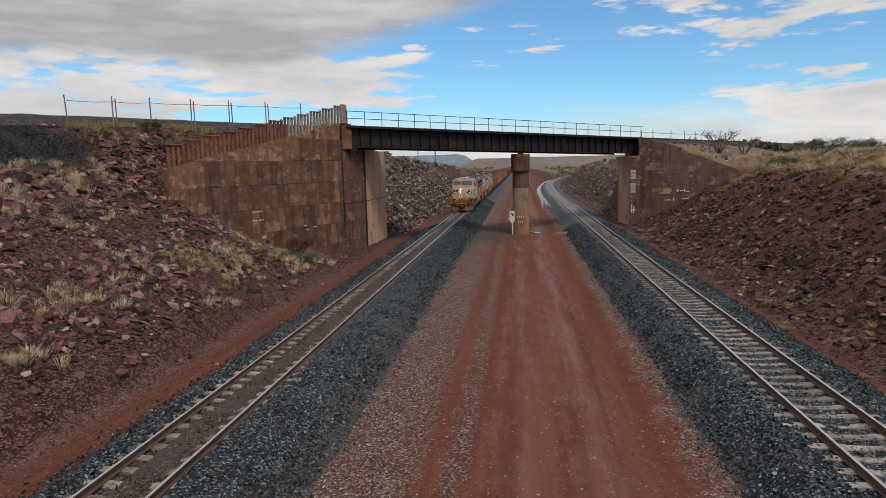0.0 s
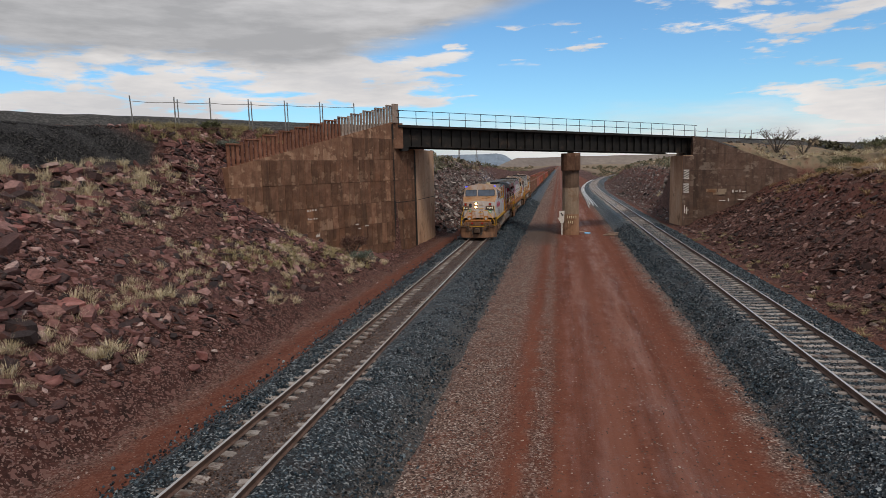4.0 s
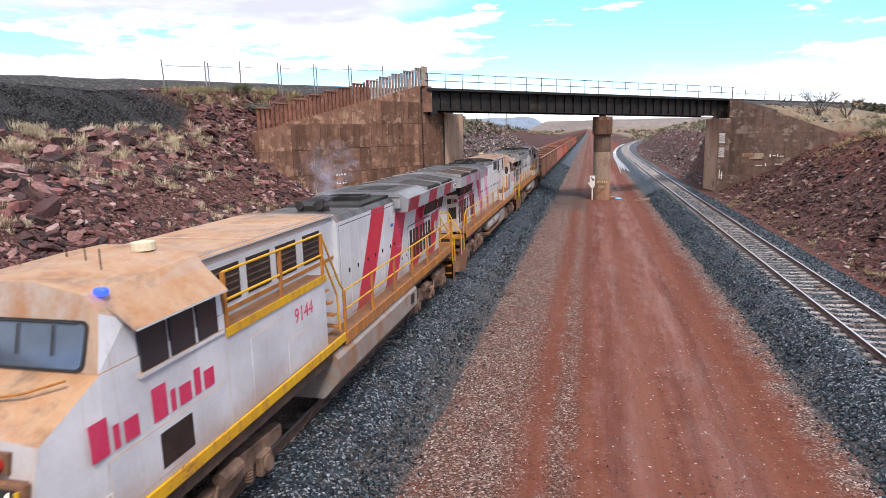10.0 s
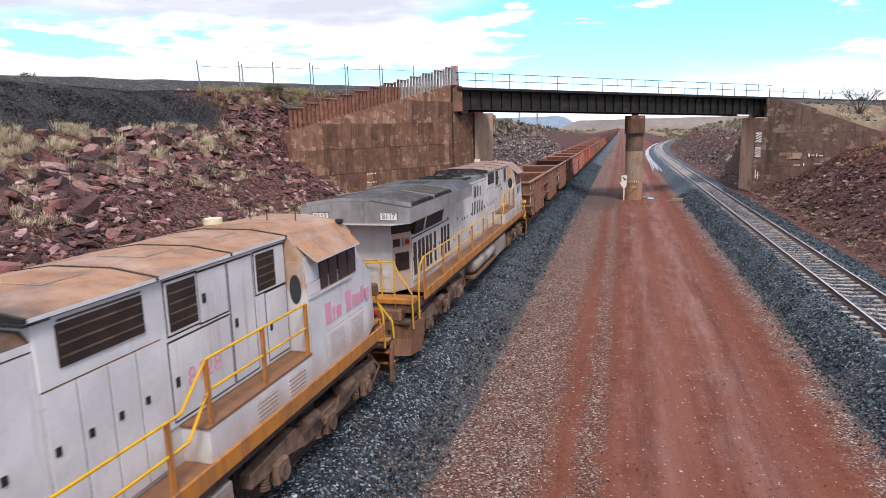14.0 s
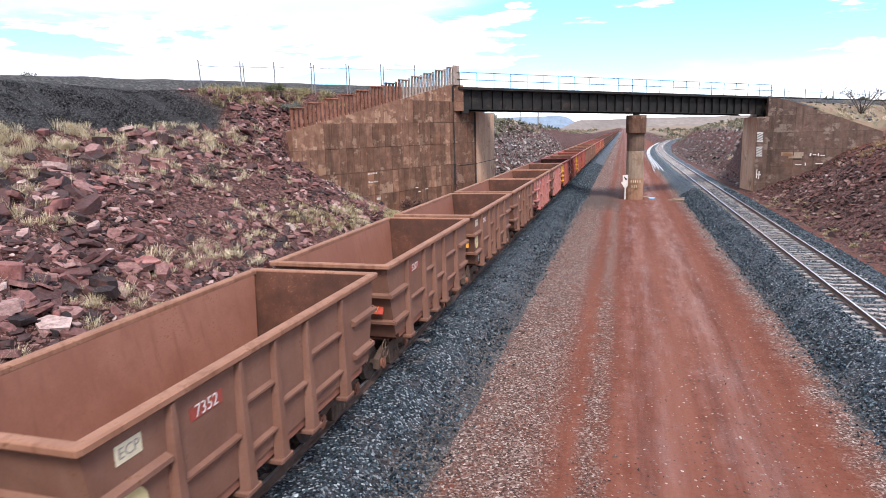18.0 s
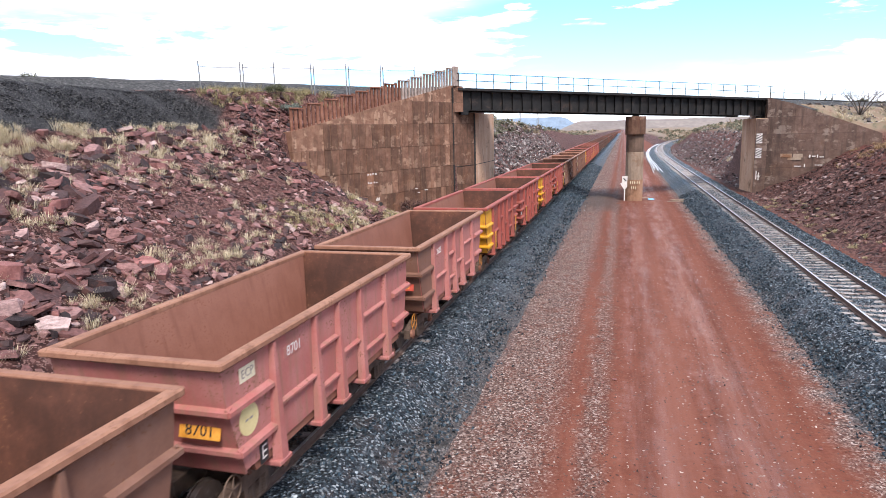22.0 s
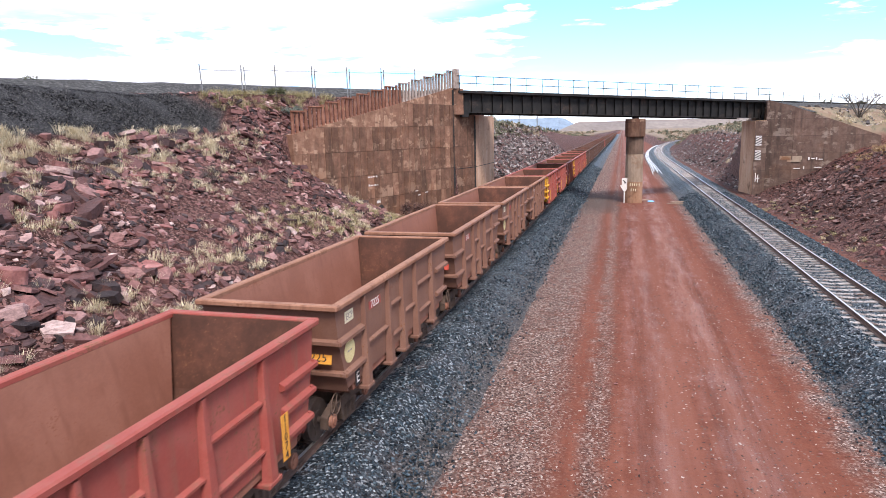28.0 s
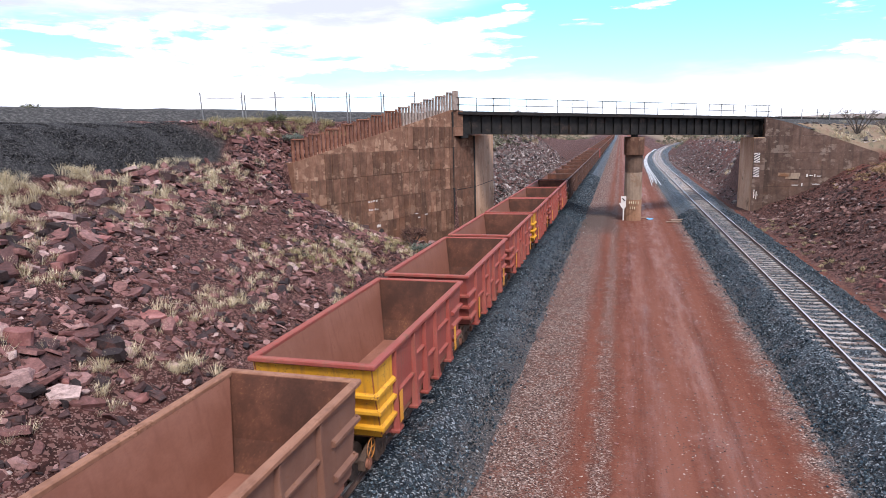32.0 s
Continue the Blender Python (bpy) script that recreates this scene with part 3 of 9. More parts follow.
# ---- bridge ----
def concrete_material(name="stained concrete", tint=(1.0, 1.0, 1.0)):
    """Old board-marked concrete, brown with rust and iron dust, with pale patches along the lifts."""
    m, nt, b = shader(name)
    v = coords(nt, "World")
    x, y, z = split(nt, v)
    big, mid, fine = noise_tex(nt, v, 0.35, 6, 0.6), noise_tex(nt, v, 1.6, 7, 0.68), noise_tex(nt, v, 14, 4, 0.6)
    streak = noise_tex(nt, coords(nt, "World", (1.6, 1.6, 0.16)), 1.0, 5, 0.6)
    c = ramp(nt, mid, [(0.28, (0.088, 0.049, 0.036)), (0.5, (0.148, 0.083, 0.060)), (0.72, (0.21, 0.132, 0.098))])
    c = mixc(nt, smooth(nt, streak, 0.5, 0.68, 0.0, 0.7), c, (0.065, 0.041, 0.031))
    # paler where the shuttering's lifts met, rubbed and scaling
    lift = mathn(nt, "ABSOLUTE", mathn(nt, "SUBTRACT", mathn(nt, "FRACT", mathn(nt, "DIVIDE", z, 1.75)), 0.5))
    rub = noise_tex(nt, coords(nt, "World", (1, 1, 1.6)), 0.95, 8, 0.68)
    # each board of each lift took its own share of the pale laitance, thickest at the lift's foot
    along = mathn(nt, "ADD", mathn(nt, "MULTIPLY", x, 0.395), mathn(nt, "MULTIPLY", y, 0.919))
    cell = nt.nodes.new("ShaderNodeCombineXYZ")
    nt.links.new(mathn(nt, "FLOOR", mathn(nt, "DIVIDE", along, 0.33)), cell.inputs[0])
    nt.links.new(mathn(nt, "FLOOR", mathn(nt, "DIVIDE", z, 0.875)), cell.inputs[1])
    board = nt.nodes.new("ShaderNodeTexWhiteNoise")
    nt.links.new(cell.outputs[0], board.inputs["Vector"])
    share_ = board.outputs["Value"]
    foot = smooth(nt, mathn(nt, "FRACT", mathn(nt, "DIVIDE", z, 1.75)), 0.15, 0.75, 0.055, -0.02)
    pale = smooth(nt, mathn(nt, "ADD", mathn(nt, "ADD", rub, foot), mathn(nt, "MULTIPLY", mathn(nt, "SUBTRACT", share_, 0.5), 0.17)), 0.575, 0.64)
    c = mixc(nt, mathn(nt, "MULTIPLY", smooth(nt, share_, 0.0, 1.0), 0.35), c, (0.075, 0.046, 0.035))
    c = mixc(nt, mathn(nt, "MULTIPLY", pale, 0.55), c, mixc(nt, smooth(nt, streak, 0.35, 0.65), (0.25, 0.16, 0.115), (0.36, 0.255, 0.195)))
    c = mixc(nt, smooth(nt, big, 0.54, 0.70, 0.0, 0.32), c, (0.19, 0.085, 0.045))
    c = mixc(nt, smooth(nt, lift, 0.485, 0.498, 0.0, 0.6), c, (0.045, 0.03, 0.024))
    c = mixc(nt, 0.5, c, ramp(nt, fine, [(0.3, (0.36,) * 3), (0.7, (0.64,) * 3)]), "OVERLAY")
    # every panel and lift has a tone of its own
    r = nt.nodes.new("ShaderNodeObjectInfo").outputs["Random"]
    c = mixc(nt, 1.0, c, ramp(nt, r, [(0.0, (0.70, 0.68, 0.66)), (0.5, (1.0, 0.97, 0.94)), (0.9, (1.18, 1.14, 1.10)), (1.0, (1.55, 1.5, 1.42))]), "MULTIPLY")
    c = mixc(nt, 1.0, c, tint, "MULTIPLY")
    nt.links.new(c, b.inputs["Base Color"])
    b.inputs["Roughness"].default_value = 0.88
    b.inputs["Specular IOR Level"].default_value = 0.2
    bump(nt, b, mathn(nt, "ADD", fine, mathn(nt, "MULTIPLY", mid, 2.0)), 0.35, 0.02)
    return m


CONCRETE = concrete_material(tint=(1.16, 1.12, 1.07))
GREY_CONCRETE = concrete_material("greyer stained concrete", (0.84, 0.96, 1.08))
BUFF = surface("buff concrete", [(0.46, 0.26, 0.165), (0.60, 0.38, 0.255), (0.68, 0.49, 0.355)], 0.9, 16, (0.8, 0.95), 0, 0.3, "World", 0, (0.26, 0.15, 0.09), 0.2, (1, 1, 0.3))
RUST = surface("rusted sheet steel", [(0.15, 0.058, 0.036), (0.23, 0.098, 0.062), (0.30, 0.155, 0.105)], 2.5, 30, (0.75, 0.9), 0.1, 0.3, "World", 0.2)
RUST_GREY = surface("weathered steel post", [(0.24, 0.16, 0.12), (0.36, 0.29, 0.25), (0.42, 0.36, 0.32)], 2.5, 30, (0.6, 0.8), 0.2, 0.2, "World", 0.2)
GIRDER = surface("black painted girder steel", [(0.008, 0.008, 0.009), (0.016, 0.0155, 0.0155), (0.028, 0.025, 0.023)], 1.5, 25, (0.5, 0.7), 0.1, 0.2, "World", 0, (0.06, 0.04, 0.032), 0.25)
GREY_STEEL = surface("galvanised steel", [(0.20, 0.20, 0.20), (0.33, 0.33, 0.33)], 4, 40, (0.4, 0.6), 0.6, 0.1, "World", 0.15)


def wall_quad(bm, p, q, z0a, z0b, z1a, z1b, depth, nrm):
    """An upright slab from p to q in plan, with its own foot and top heights at both ends."""
    n = Vector((nrm.x, nrm.y)) * depth
    ring = [(p, z0a), (q, z0b), (q, z1b), (p, z1a)]
    loft(bm, [[(a.x, a.y, z) for a, z in ring], [(a.x + n.x, a.y + n.y, z) for a, z in ring]])
    return bm


def west_abutment():
    e = thing("bridge_abutment", "tall brown stained concrete abutment with a sloping wing wall", "abutment")
    d = (WALL_B - WALL_A)
    back = Vector((-d.y, d.x)).normalized()
    bm = B()
    wall_quad(bm, WALL_A, WALL_B, 2.0, -1.6, 6.55, 10.15, 0.9, back)
    part("wing_wall", bm, CONCRETE, e, "brown concrete wing wall with pale patches")
    # block under the bridge's end
    c1, c2, c3 = Vector((-6.95, 62.5)), Vector((-5.95, 66.2)), Vector((-5.8, 74.3))
    bm = B()
    prism(bm, [(c1.x, c1.y), (c2.x, c2.y), (-7.4, 69.0), (-8.2, 63.2)], -1.6, 7.95, "z")
    part("front_pier", bm, CONCRETE, e)
    bm = B()
    prism(bm, [(c2.x + 0.01, c2.y + 0.02), (c3.x, c3.y), (-8.5, 75.0), (-7.39, 69.0)], -1.6, 7.95, "z")
    part("bearing_face", bm, BUFF, e, "smoother buff concrete face towards the track")
    bm = B()
    prism(bm, [(-7.0, 62.42), (-6.25, 63.2), (-8.4, 65.9), (-9.0, 64.0)], 7.96, 10.1, "z")
    part("back_wall", bm, CONCRETE, e)
    return e


def east_abutment():
    e = thing("bridge_abutment", "dark brown concrete abutment with a wing wall sloping into the bank", "abutment")
    bm = B()
    prism(bm, [(20.25, 82.8), (19.75, 87.6), (21.38, 89.5), (21.38, 83.2)], -1.6, 6.9, "z")
    part("bearing_face", bm, BUFF, e, "pale buff concrete face towards the track")
    bm = B()
    loft(bm, [[(21.42, 83.5, -1), (24.05, 83.5, -1), (24.05, 83.5, 8.26), (21.42, 83.5, 9.0)], [(21.42, 84.4, -1), (24.05, 84.4, -1), (24.05, 84.4, 8.26), (21.42, 84.4, 9.0)]])
    part("back_wall", bm, GREY_CONCRETE, e)
    bm = B()
    prism(bm, [(20.28, 82.72), (21.41, 82.72), (21.41, 83.45), (20.28, 82.9)], -1.6, 6.86, "z")
    part("end_face", bm, GREY_CONCRETE, e, "dark brown end face beside the buff one")
    bm = B()
    loft(bm, [[(24.08, 83.56, -1), (32.2, 83.9, 2), (32.2, 83.9, 5.1), (24.08, 83.56, 8.22)], [(24.08, 84.4, -1), (32.2, 84.8, 2), (32.2, 84.8, 5.1), (24.08, 84.4, 8.22)]])
    part("wing_wall", bm, GREY_CONCRETE, e)
    return e


west_abutment()
east_abutment()


def make_bridge():
    e = thing("railway_bridge", "black steel plate-girder railway bridge on a concrete pier", "bridge")
    L = DECK_LEN
    for o, name in ((0.0, "near"), (3.6, "far")):
        g = None
        for h0, h1, w, plate_name in ((-1.558, -0.052, 0.015, "girder"), (-0.05, 0.0, 0.22, "top_flange"), (-1.62, -1.56, 0.22, "bottom_flange")):
            bm = B()
            ring = [(-w, h0), (w, h0), (w, h1), (-w, h1)]
            loft(bm, [[deck(s, o + a + 0.22, z) for a, z in ring] for s in (0.4, L + 0.3)])
            made = part(plate_name, bm, GIRDER, e if g is None else g)
            g = g or made
        if o == 0.0:
            bm = B()
            loft(bm, [[deck(0, -0.0 + a, z) - deck(0, 0, 0) for a, z in ((0.0, -1.56), (0.20, -1.56), (0.20, -0.05), (0.0, -0.05))], [deck(0.03, a, z) - deck(0, 0, 0) for a, z in ((0.0, -1.56), (0.20, -1.56), (0.20, -0.05), (0.0, -0.05))]])
            first = part("stiffener", bm, GIRDER, g)
            n = int(L / 1.02)
            first.matrix_basis = Matrix.Translation(deck(0.6))
            for i in range(1, n + 1):
                share("stiffener", first, g, Matrix.Translation(deck(0.6 + i * (L - 0.9) / n)))
    bm = B()
    loft(bm, [[deck(s, a, z) for a, z in ((-0.35, 0.02), (4.7, 0.02), (4.7, 0.20), (-0.35, 0.20))] for s in (0.2, L + 0.6)])
    part("deck", bm, GIRDER, e, "dark timber and steel deck")
    # railing along the near side
    for o in (-0.3,):
        n = 22
        bm = B()
        rod(bm, Vector((0, 0, 0.2)), Vector((0, 0, 1.45)), 0.03, 6)
        first = part("railing_post", bm, GIRDER, e)
        first.matrix_basis = Matrix.Translation(deck(0.3, o))
        for i in range(1, n + 1):
            share("railing_post", first, e, Matrix.Translation(deck(0.3 + i * L / n, o)))
        for h in (0.82, 1.42):
            bm = B()
            rod(bm, deck(0.0, o, h), deck(L + 0.6, o, h), 0.028, 6)
            part("handrail", bm, GIRDER, e)
    # rails of the upper line
    for o in (1.5, 3.0):
        bm = B()
        loft(bm, [[deck(s, o + a, z) for a, z in ((-0.04, 0.2), (0.04, 0.2), (0.04, 0.38), (-0.04, 0.38))] for s in (-1.5, L + 70)])
        part("rail", bm, GIRDER, e)
    for s in (0.9, L - 0.3):
        bm = B()
        m = Matrix.Translation(deck(s, 0.0, 0)) @ Matrix.Rotation(math.atan2(DECK_DIR.y, DECK_DIR.x), 4, "Z")
        box(bm, -0.35, 0.35, -0.05, 0.5, -2.0, -1.62, 0.02, m)
        part("bearing", bm, GIRDER, e)
    return e


make_bridge()


def make_pier():
    e = thing("bridge_pier", "round-ended brown concrete pier with a wider cap", "pier")
    c = deck(20.6, 2.0)
    return e, c


pier, PIER_AT = make_pier()


def pier_ring(w, l, z, n=8):
    """A round-ended outline, w wide in x and l long in y."""
    r = w / 2
    pts = []
    for k in range(n + 1):
        a = math.pi * k / n
        pts.append((r * math.cos(a), l / 2 - r + r * math.sin(a), z))
    for k in range(n + 1):
        a = math.pi + math.pi * k / n
        pts.append((r * math.cos(a), -l / 2 + r + r * math.sin(a), z))
    return [(PIER_AT.x + a, PIER_AT.y + b, c) for a, b, c in pts]


DARK_FORM = surface("dark brown concrete", [(0.075, 0.048, 0.036), (0.12, 0.078, 0.056), (0.17, 0.11, 0.08)], 1.2, 18, (0.7, 0.9), 0, 0.3, "World")
PALE_FORM = surface("pale scraped concrete", [(0.20, 0.145, 0.105), (0.30, 0.225, 0.165), (0.36, 0.28, 0.21)], 1.0, 18, (0.8, 0.95), 0, 0.3, "World", 0, (0.20, 0.10, 0.055), 0.3, (1, 1, 0.4))
ORANGE_FORM = surface("iron-stained concrete", [(0.20, 0.105, 0.06), (0.30, 0.17, 0.105), (0.36, 0.22, 0.145)], 1.0, 18, (0.8, 0.95), 0, 0.3, "World", 0, (0.15, 0.075, 0.045), 0.3, (1, 1, 0.4))
for z0, z1, w, l, material, name, label in ((-1.6, 1.2, 1.70, 4.62, ORANGE_FORM, "shaft", "orange-brown stained foot of the shaft"), (1.21, 3.9, 1.68, 4.6, PALE_FORM, "shaft", "paler middle lift of the shaft"), (3.91, 5.62, 1.68, 4.6, DARK_FORM, "shaft", "dark brown upper lift of the shaft"), (5.63, 7.35, 1.92, 5.2, CONCRETE, "cap", "wider brown concrete cap")):
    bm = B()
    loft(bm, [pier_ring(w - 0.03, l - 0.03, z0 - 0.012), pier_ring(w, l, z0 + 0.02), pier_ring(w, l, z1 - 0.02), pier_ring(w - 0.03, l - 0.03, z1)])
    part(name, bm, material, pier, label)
for y0 in (-2.0, 0.9):
    bm = B()
    box(bm, PIER_AT.x - 0.3, PIER_AT.x + 0.3, PIER_AT.y + y0, PIER_AT.y + y0 + 0.6, 7.35, 7.65, 0.03)
    part("bearing", bm, GIRDER, pier)

# ---- sleepers ----
def make_sleepers():
    bm = B()
    ring = [(-0.13, -0.40), (0.13, -0.40), (0.115, -0.172), (-0.115, -0.172)]
    loft(bm, [[(x, a, b - d) for a, b in ring] for x, d in ((-1.28, 0.012), (-0.95, 0.0), (-0.5, 0.0), (-0.3, 0.03), (0.3, 0.03), (0.5, 0.0), (0.95, 0.0), (1.28, 0.012))])
    beds = [o for o in scene.objects if o.name.startswith("ballast_bed")]
    me = bpy.data.meshes.new("sleeper")
    bm.to_mesh(me)
    bm.free()
    me.materials.append(CONCRETE_SLEEPER)
    rnd = random.Random(4)
    for bed, line, y0 in ((beds[0], lambda y: 0.0, 12.35), (beds[1], right_track, 12.1)):
        for k in range(148):
            y = y0 + k * 0.6
            ob = new("sleeper", me)
            ob.parent = bed
            ob.matrix_basis = Matrix.Translation((line(y) + rnd.uniform(-0.03, 0.03), y, rnd.uniform(-0.006, 0.004))) @ Matrix.Rotation(rnd.uniform(-0.012, 0.012), 4, "Z")
    v0 = np.array([v.co for v in me.vertices])
    f0 = [list(p.vertices) for p in me.polygons if len(p.vertices) == 4]
    vs, fs = [], []
    for line in (lambda y: 0.0, right_track):
        for k in range(420):
            y = 12.1 + (148 + k) * 0.6
            fs.append(np.array(f0) + len(vs) * len(v0))
            vs.append(v0 + (line(y), y, 0))
    heap("sleepers", np.concatenate(vs), np.concatenate(fs), CONCRETE_SLEEPER, "stuff", "pale concrete sleepers of both tracks, running into the distance", "sleepers")


make_sleepers()


# ---- loose stone ----
def rock_shapes(seed, n, flat=0.45, pts=11):
    """Angular rocks: hulls of random corners, cut flat like split slabs."""
    out, rnd = [], random.Random(seed)
    for _ in range(n):
        bm = B()
        vs = []
        for _ in range(pts):
            p = Vector((rnd.gauss(0, 1), rnd.gauss(0, 1), rnd.gauss(0, 1))).normalized()
            p = Vector((max(-0.72, min(0.72, p.x)), max(-0.7, min(0.7, p.y)), max(-0.55, min(0.55, p.z)) * flat * rnd.uniform(0.7, 1.3)))
            vs.append(bm.verts.new(p))
        r = bmesh.ops.convex_hull(bm, input=vs)
        bmesh.ops.delete(bm, geom=[v for v in bm.verts if not v.link_faces], context="VERTS")
        bmesh.ops.triangulate(bm, faces=bm.faces)
        bmesh.ops.recalc_face_normals(bm, faces=bm.faces)
        bm.verts.ensure_lookup_table()
        bm.verts.index_update()
        out.append((np.array([v.co[:] for v in bm.verts]), np.array([[v.index for v in f.verts] for f in bm.faces])))
        bm.free()
    return out


def turns(n, rng, tilt):
    """Random turns: any way round, tilted by up to about tilt radians."""
    a, b, c = rng.uniform(0, 2 * np.pi, n), rng.normal(0, tilt, n), rng.normal(0, tilt, n)
    z = np.zeros(n)
    o = np.ones(n)
    rz = np.array([[np.cos(a), -np.sin(a), z], [np.sin(a), np.cos(a), z], [z, z, o]]).transpose(2, 0, 1)
    rx = np.array([[o, z, z], [z, np.cos(b), -np.sin(b)], [z, np.sin(b), np.cos(b)]]).transpose(2, 0, 1)
    ry = np.array([[np.cos(c), z, np.sin(c)], [z, o, z], [-np.sin(c), z, np.cos(c)]]).transpose(2, 0, 1)
    return rx @ ry @ rz


def scatter(name, shapes, places, sizes, tilt, material, label, category, rng, squash=(0.75, 1.3), sink=0.1, dip=0.0):
    pick = rng.integers(0, len(shapes), len(places))
    turn = turns(len(places), rng, tilt)
    if dip:
        # the pieces lie with the slope, which falls to the east (dip > 0) or to the west
        turn = np.array([[math.cos(dip), 0, math.sin(dip)], [0, 1, 0], [-math.sin(dip), 0, math.cos(dip)]]) @ turn
    grow = sizes[:, None] * np.stack([rng.uniform(squash[0], squash[1], len(places)) for _ in range(3)], -1)
    vs, fs, at_ = [], [], 0
    for k, (v, f) in enumerate(shapes):
        idx = np.nonzero(pick == k)[0]
        if not len(idx):
            continue
        p = np.einsum("nij,nvj->nvi", turn[idx], v[None] * grow[idx][:, None]) + places[idx][:, None]
        p[:, :, 2] -= (sizes[idx] * sink)[:, None]
        vs.append(p.reshape(-1, 3))
        fs.append((f[None] + (np.arange(len(idx)) * len(v))[:, None, None] + at_).reshape(-1, 3))
        at_ += len(idx) * len(v)
    return heap(name, np.concatenate(vs), np.concatenate(fs), material, "stuff", label, category)


def bed_z(x, section=SECTION):
    return np.interp(x, [a for a, _ in section], [b for _, b in section])


def slab_shapes(seed, n):
    """Split slabs: a flat many-cornered plate with raking broken sides."""
    out, rnd = [], random.Random(seed)
    for _ in range(n):
        bm = B()
        k = rnd.choice((5, 6, 6, 7))
        h, a0 = rnd.choice((rnd.uniform(0.06, 0.15), rnd.uniform(0.12, 0.30))), rnd.uniform(0, 6.28)
        long_ = rnd.uniform(0.45, 0.95)
        ring = [(0.72 * math.cos(a0 + 6.283 * (i + rnd.uniform(-0.28, 0.28)) / k), 0.72 * long_ * math.sin(a0 + 6.283 * (i + rnd.uniform(-0.28, 0.28)) / k)) for i in range(k)]
        tx, ty = rnd.uniform(-0.14, 0.14), rnd.uniform(-0.14, 0.14)
        vs = []
        for zz in (-h, h):
            g = rnd.uniform(0.82, 1.0)
            vs += [bm.verts.new((px * g + tx * zz, py * g + ty * zz, zz * rnd.uniform(0.85, 1.0))) for px, py in ring]
        vs.append(bm.verts.new((ring[0][0] * 1.1, ring[0][1] * 1.1, rnd.uniform(-0.3, 0.3) * h)))
        bmesh.ops.convex_hull(bm, input=vs)
        bmesh.ops.delete(bm, geom=[v for v in bm.verts if not v.link_faces], context="VERTS")
        bmesh.ops.triangulate(bm, faces=bm.faces)
        bmesh.ops.recalc_face_normals(bm, faces=bm.faces)
        bm.verts.ensure_lookup_table()
        bm.verts.index_update()
        out.append((np.array([v.co[:] for v in bm.verts]), np.array([[v.index for v in f.verts] for f in bm.faces])))
        bm.free()
    return out


rng = np.random.default_rng(11)
SLABS = slab_shapes(15, 28)
STONES = rock_shapes(3, 8, 0.8, 8)
CHIPS = rock_shapes(6, 8, 0.4, 7)
for cx, label in ((0.0, "western"), (TRACK_X, "eastern")):
    n = 30000
    y = 13 + 66 * rng.uniform(0, 1, n) ** 1.5
    x = rng.uniform(-3.2, 3.2, n)
    fling = rng.uniform(0, 1, n) < 0.14
    x = np.where(fling, np.sign(x) * (2.6 + np.abs(rng.normal(0, 0.45, n))), x)
    x = np.where((x < -2.55) & (cx > 1), x * 0.9, x)
    keep = (np.abs(np.abs(x) - 0.753) > 0.14) & ~((np.abs(x) < 1.05) & (np.abs(x) > 0.35) & (rng.uniform(0, 1, n) < 0.75))
    x, y = x[keep], y[keep]
    size = rng.uniform(0.030, 0.062, len(x)) * np.interp(y, [13, 40, 80], [1.0, 1.1, 1.6])
    size = np.where(np.abs(x) < 0.7, size * 0.7, size)
    scatter("ballast_stones", STONES, np.stack([x + cx, y, np.maximum(bed_z(x), -0.9) + 0.02], -1), size, 0.8, BALLAST, "sharp blue-grey ballast stones along the %s track" % label, "ballast", rng, sink=0.0)

# finer brown stone packed between the western rails
n = 7000
y = 74 + 60 * rng.uniform(0, 1, n) ** 1.3
x = rng.uniform(0.95, 3.4, n)
scatter("ballast_stones", STONES, np.stack([x, y, bed_z(x, WEST_SECTION) + 0.01], -1), rng.uniform(0.05, 0.10, n), 0.8, BALLAST, "blue-grey crushed stone of the western track past the bridge", "ballast", rng, sink=0.0)

FOUR_FOOT = island_surface("rusty packed stone", [(0.0, (0.034, 0.023, 0.019)), (0.5, (0.11, 0.068, 0.054)), (0.85, (0.19, 0.125, 0.10)), (1.0, (0.34, 0.27, 0.24))], 0.7, 20)
n = 9000
y = 12 + 48 * rng.uniform(0, 1, n) ** 1.4
x = rng.uniform(-0.62, 0.62, n)
scatter("ballast_stones", STONES, np.stack([x, y, bed_z(x, WEST_SECTION) + 0.004], -1), rng.uniform(0.02, 0.042, n), 0.8, FOUR_FOOT, "rusty brown stone packed between the western rails", "ballast", rng, sink=0.0)

# pebbles and chips on the road, thicker in the stony bands
GRAVEL = island_surface("road gravel", [(0.0, (0.042, 0.028, 0.025)), (0.40, (0.125, 0.080, 0.068)), (0.75, (0.24, 0.178, 0.155)), (1.0, (0.48, 0.41, 0.37))], 0.7, 25)
n = 25000
y = 15 + 56 * rng.uniform(0, 1, n) ** 1.6
band = rng.choice(5, n, p=[0.46, 0.07, 0.16, 0.24, 0.07])
x = np.where(band == 0, 2.5 + 3.2 * rng.beta(1.3, 1.6, n), np.where(band == 1, rng.normal(6.5, 0.2, n), np.where(band == 2, rng.normal(12.8, 0.4, n), np.where(band == 3, np.where(rng.uniform(0, 1, n) < 0.3, rng.normal(-4.8, 0.35, n), rng.uniform(2.5, 12.5, n)), rng.normal(10.1, 0.5, n)))))
scatter("road_gravel", CHIPS, np.stack([x, y, np.full(n, -0.89)], -1), 0.012 + 0.035 * rng.uniform(0, 1, n) ** 3, 0.5, GRAVEL, "pale chips and pebbles strewn over the dirt road", "gravel", rng, sink=0.0)

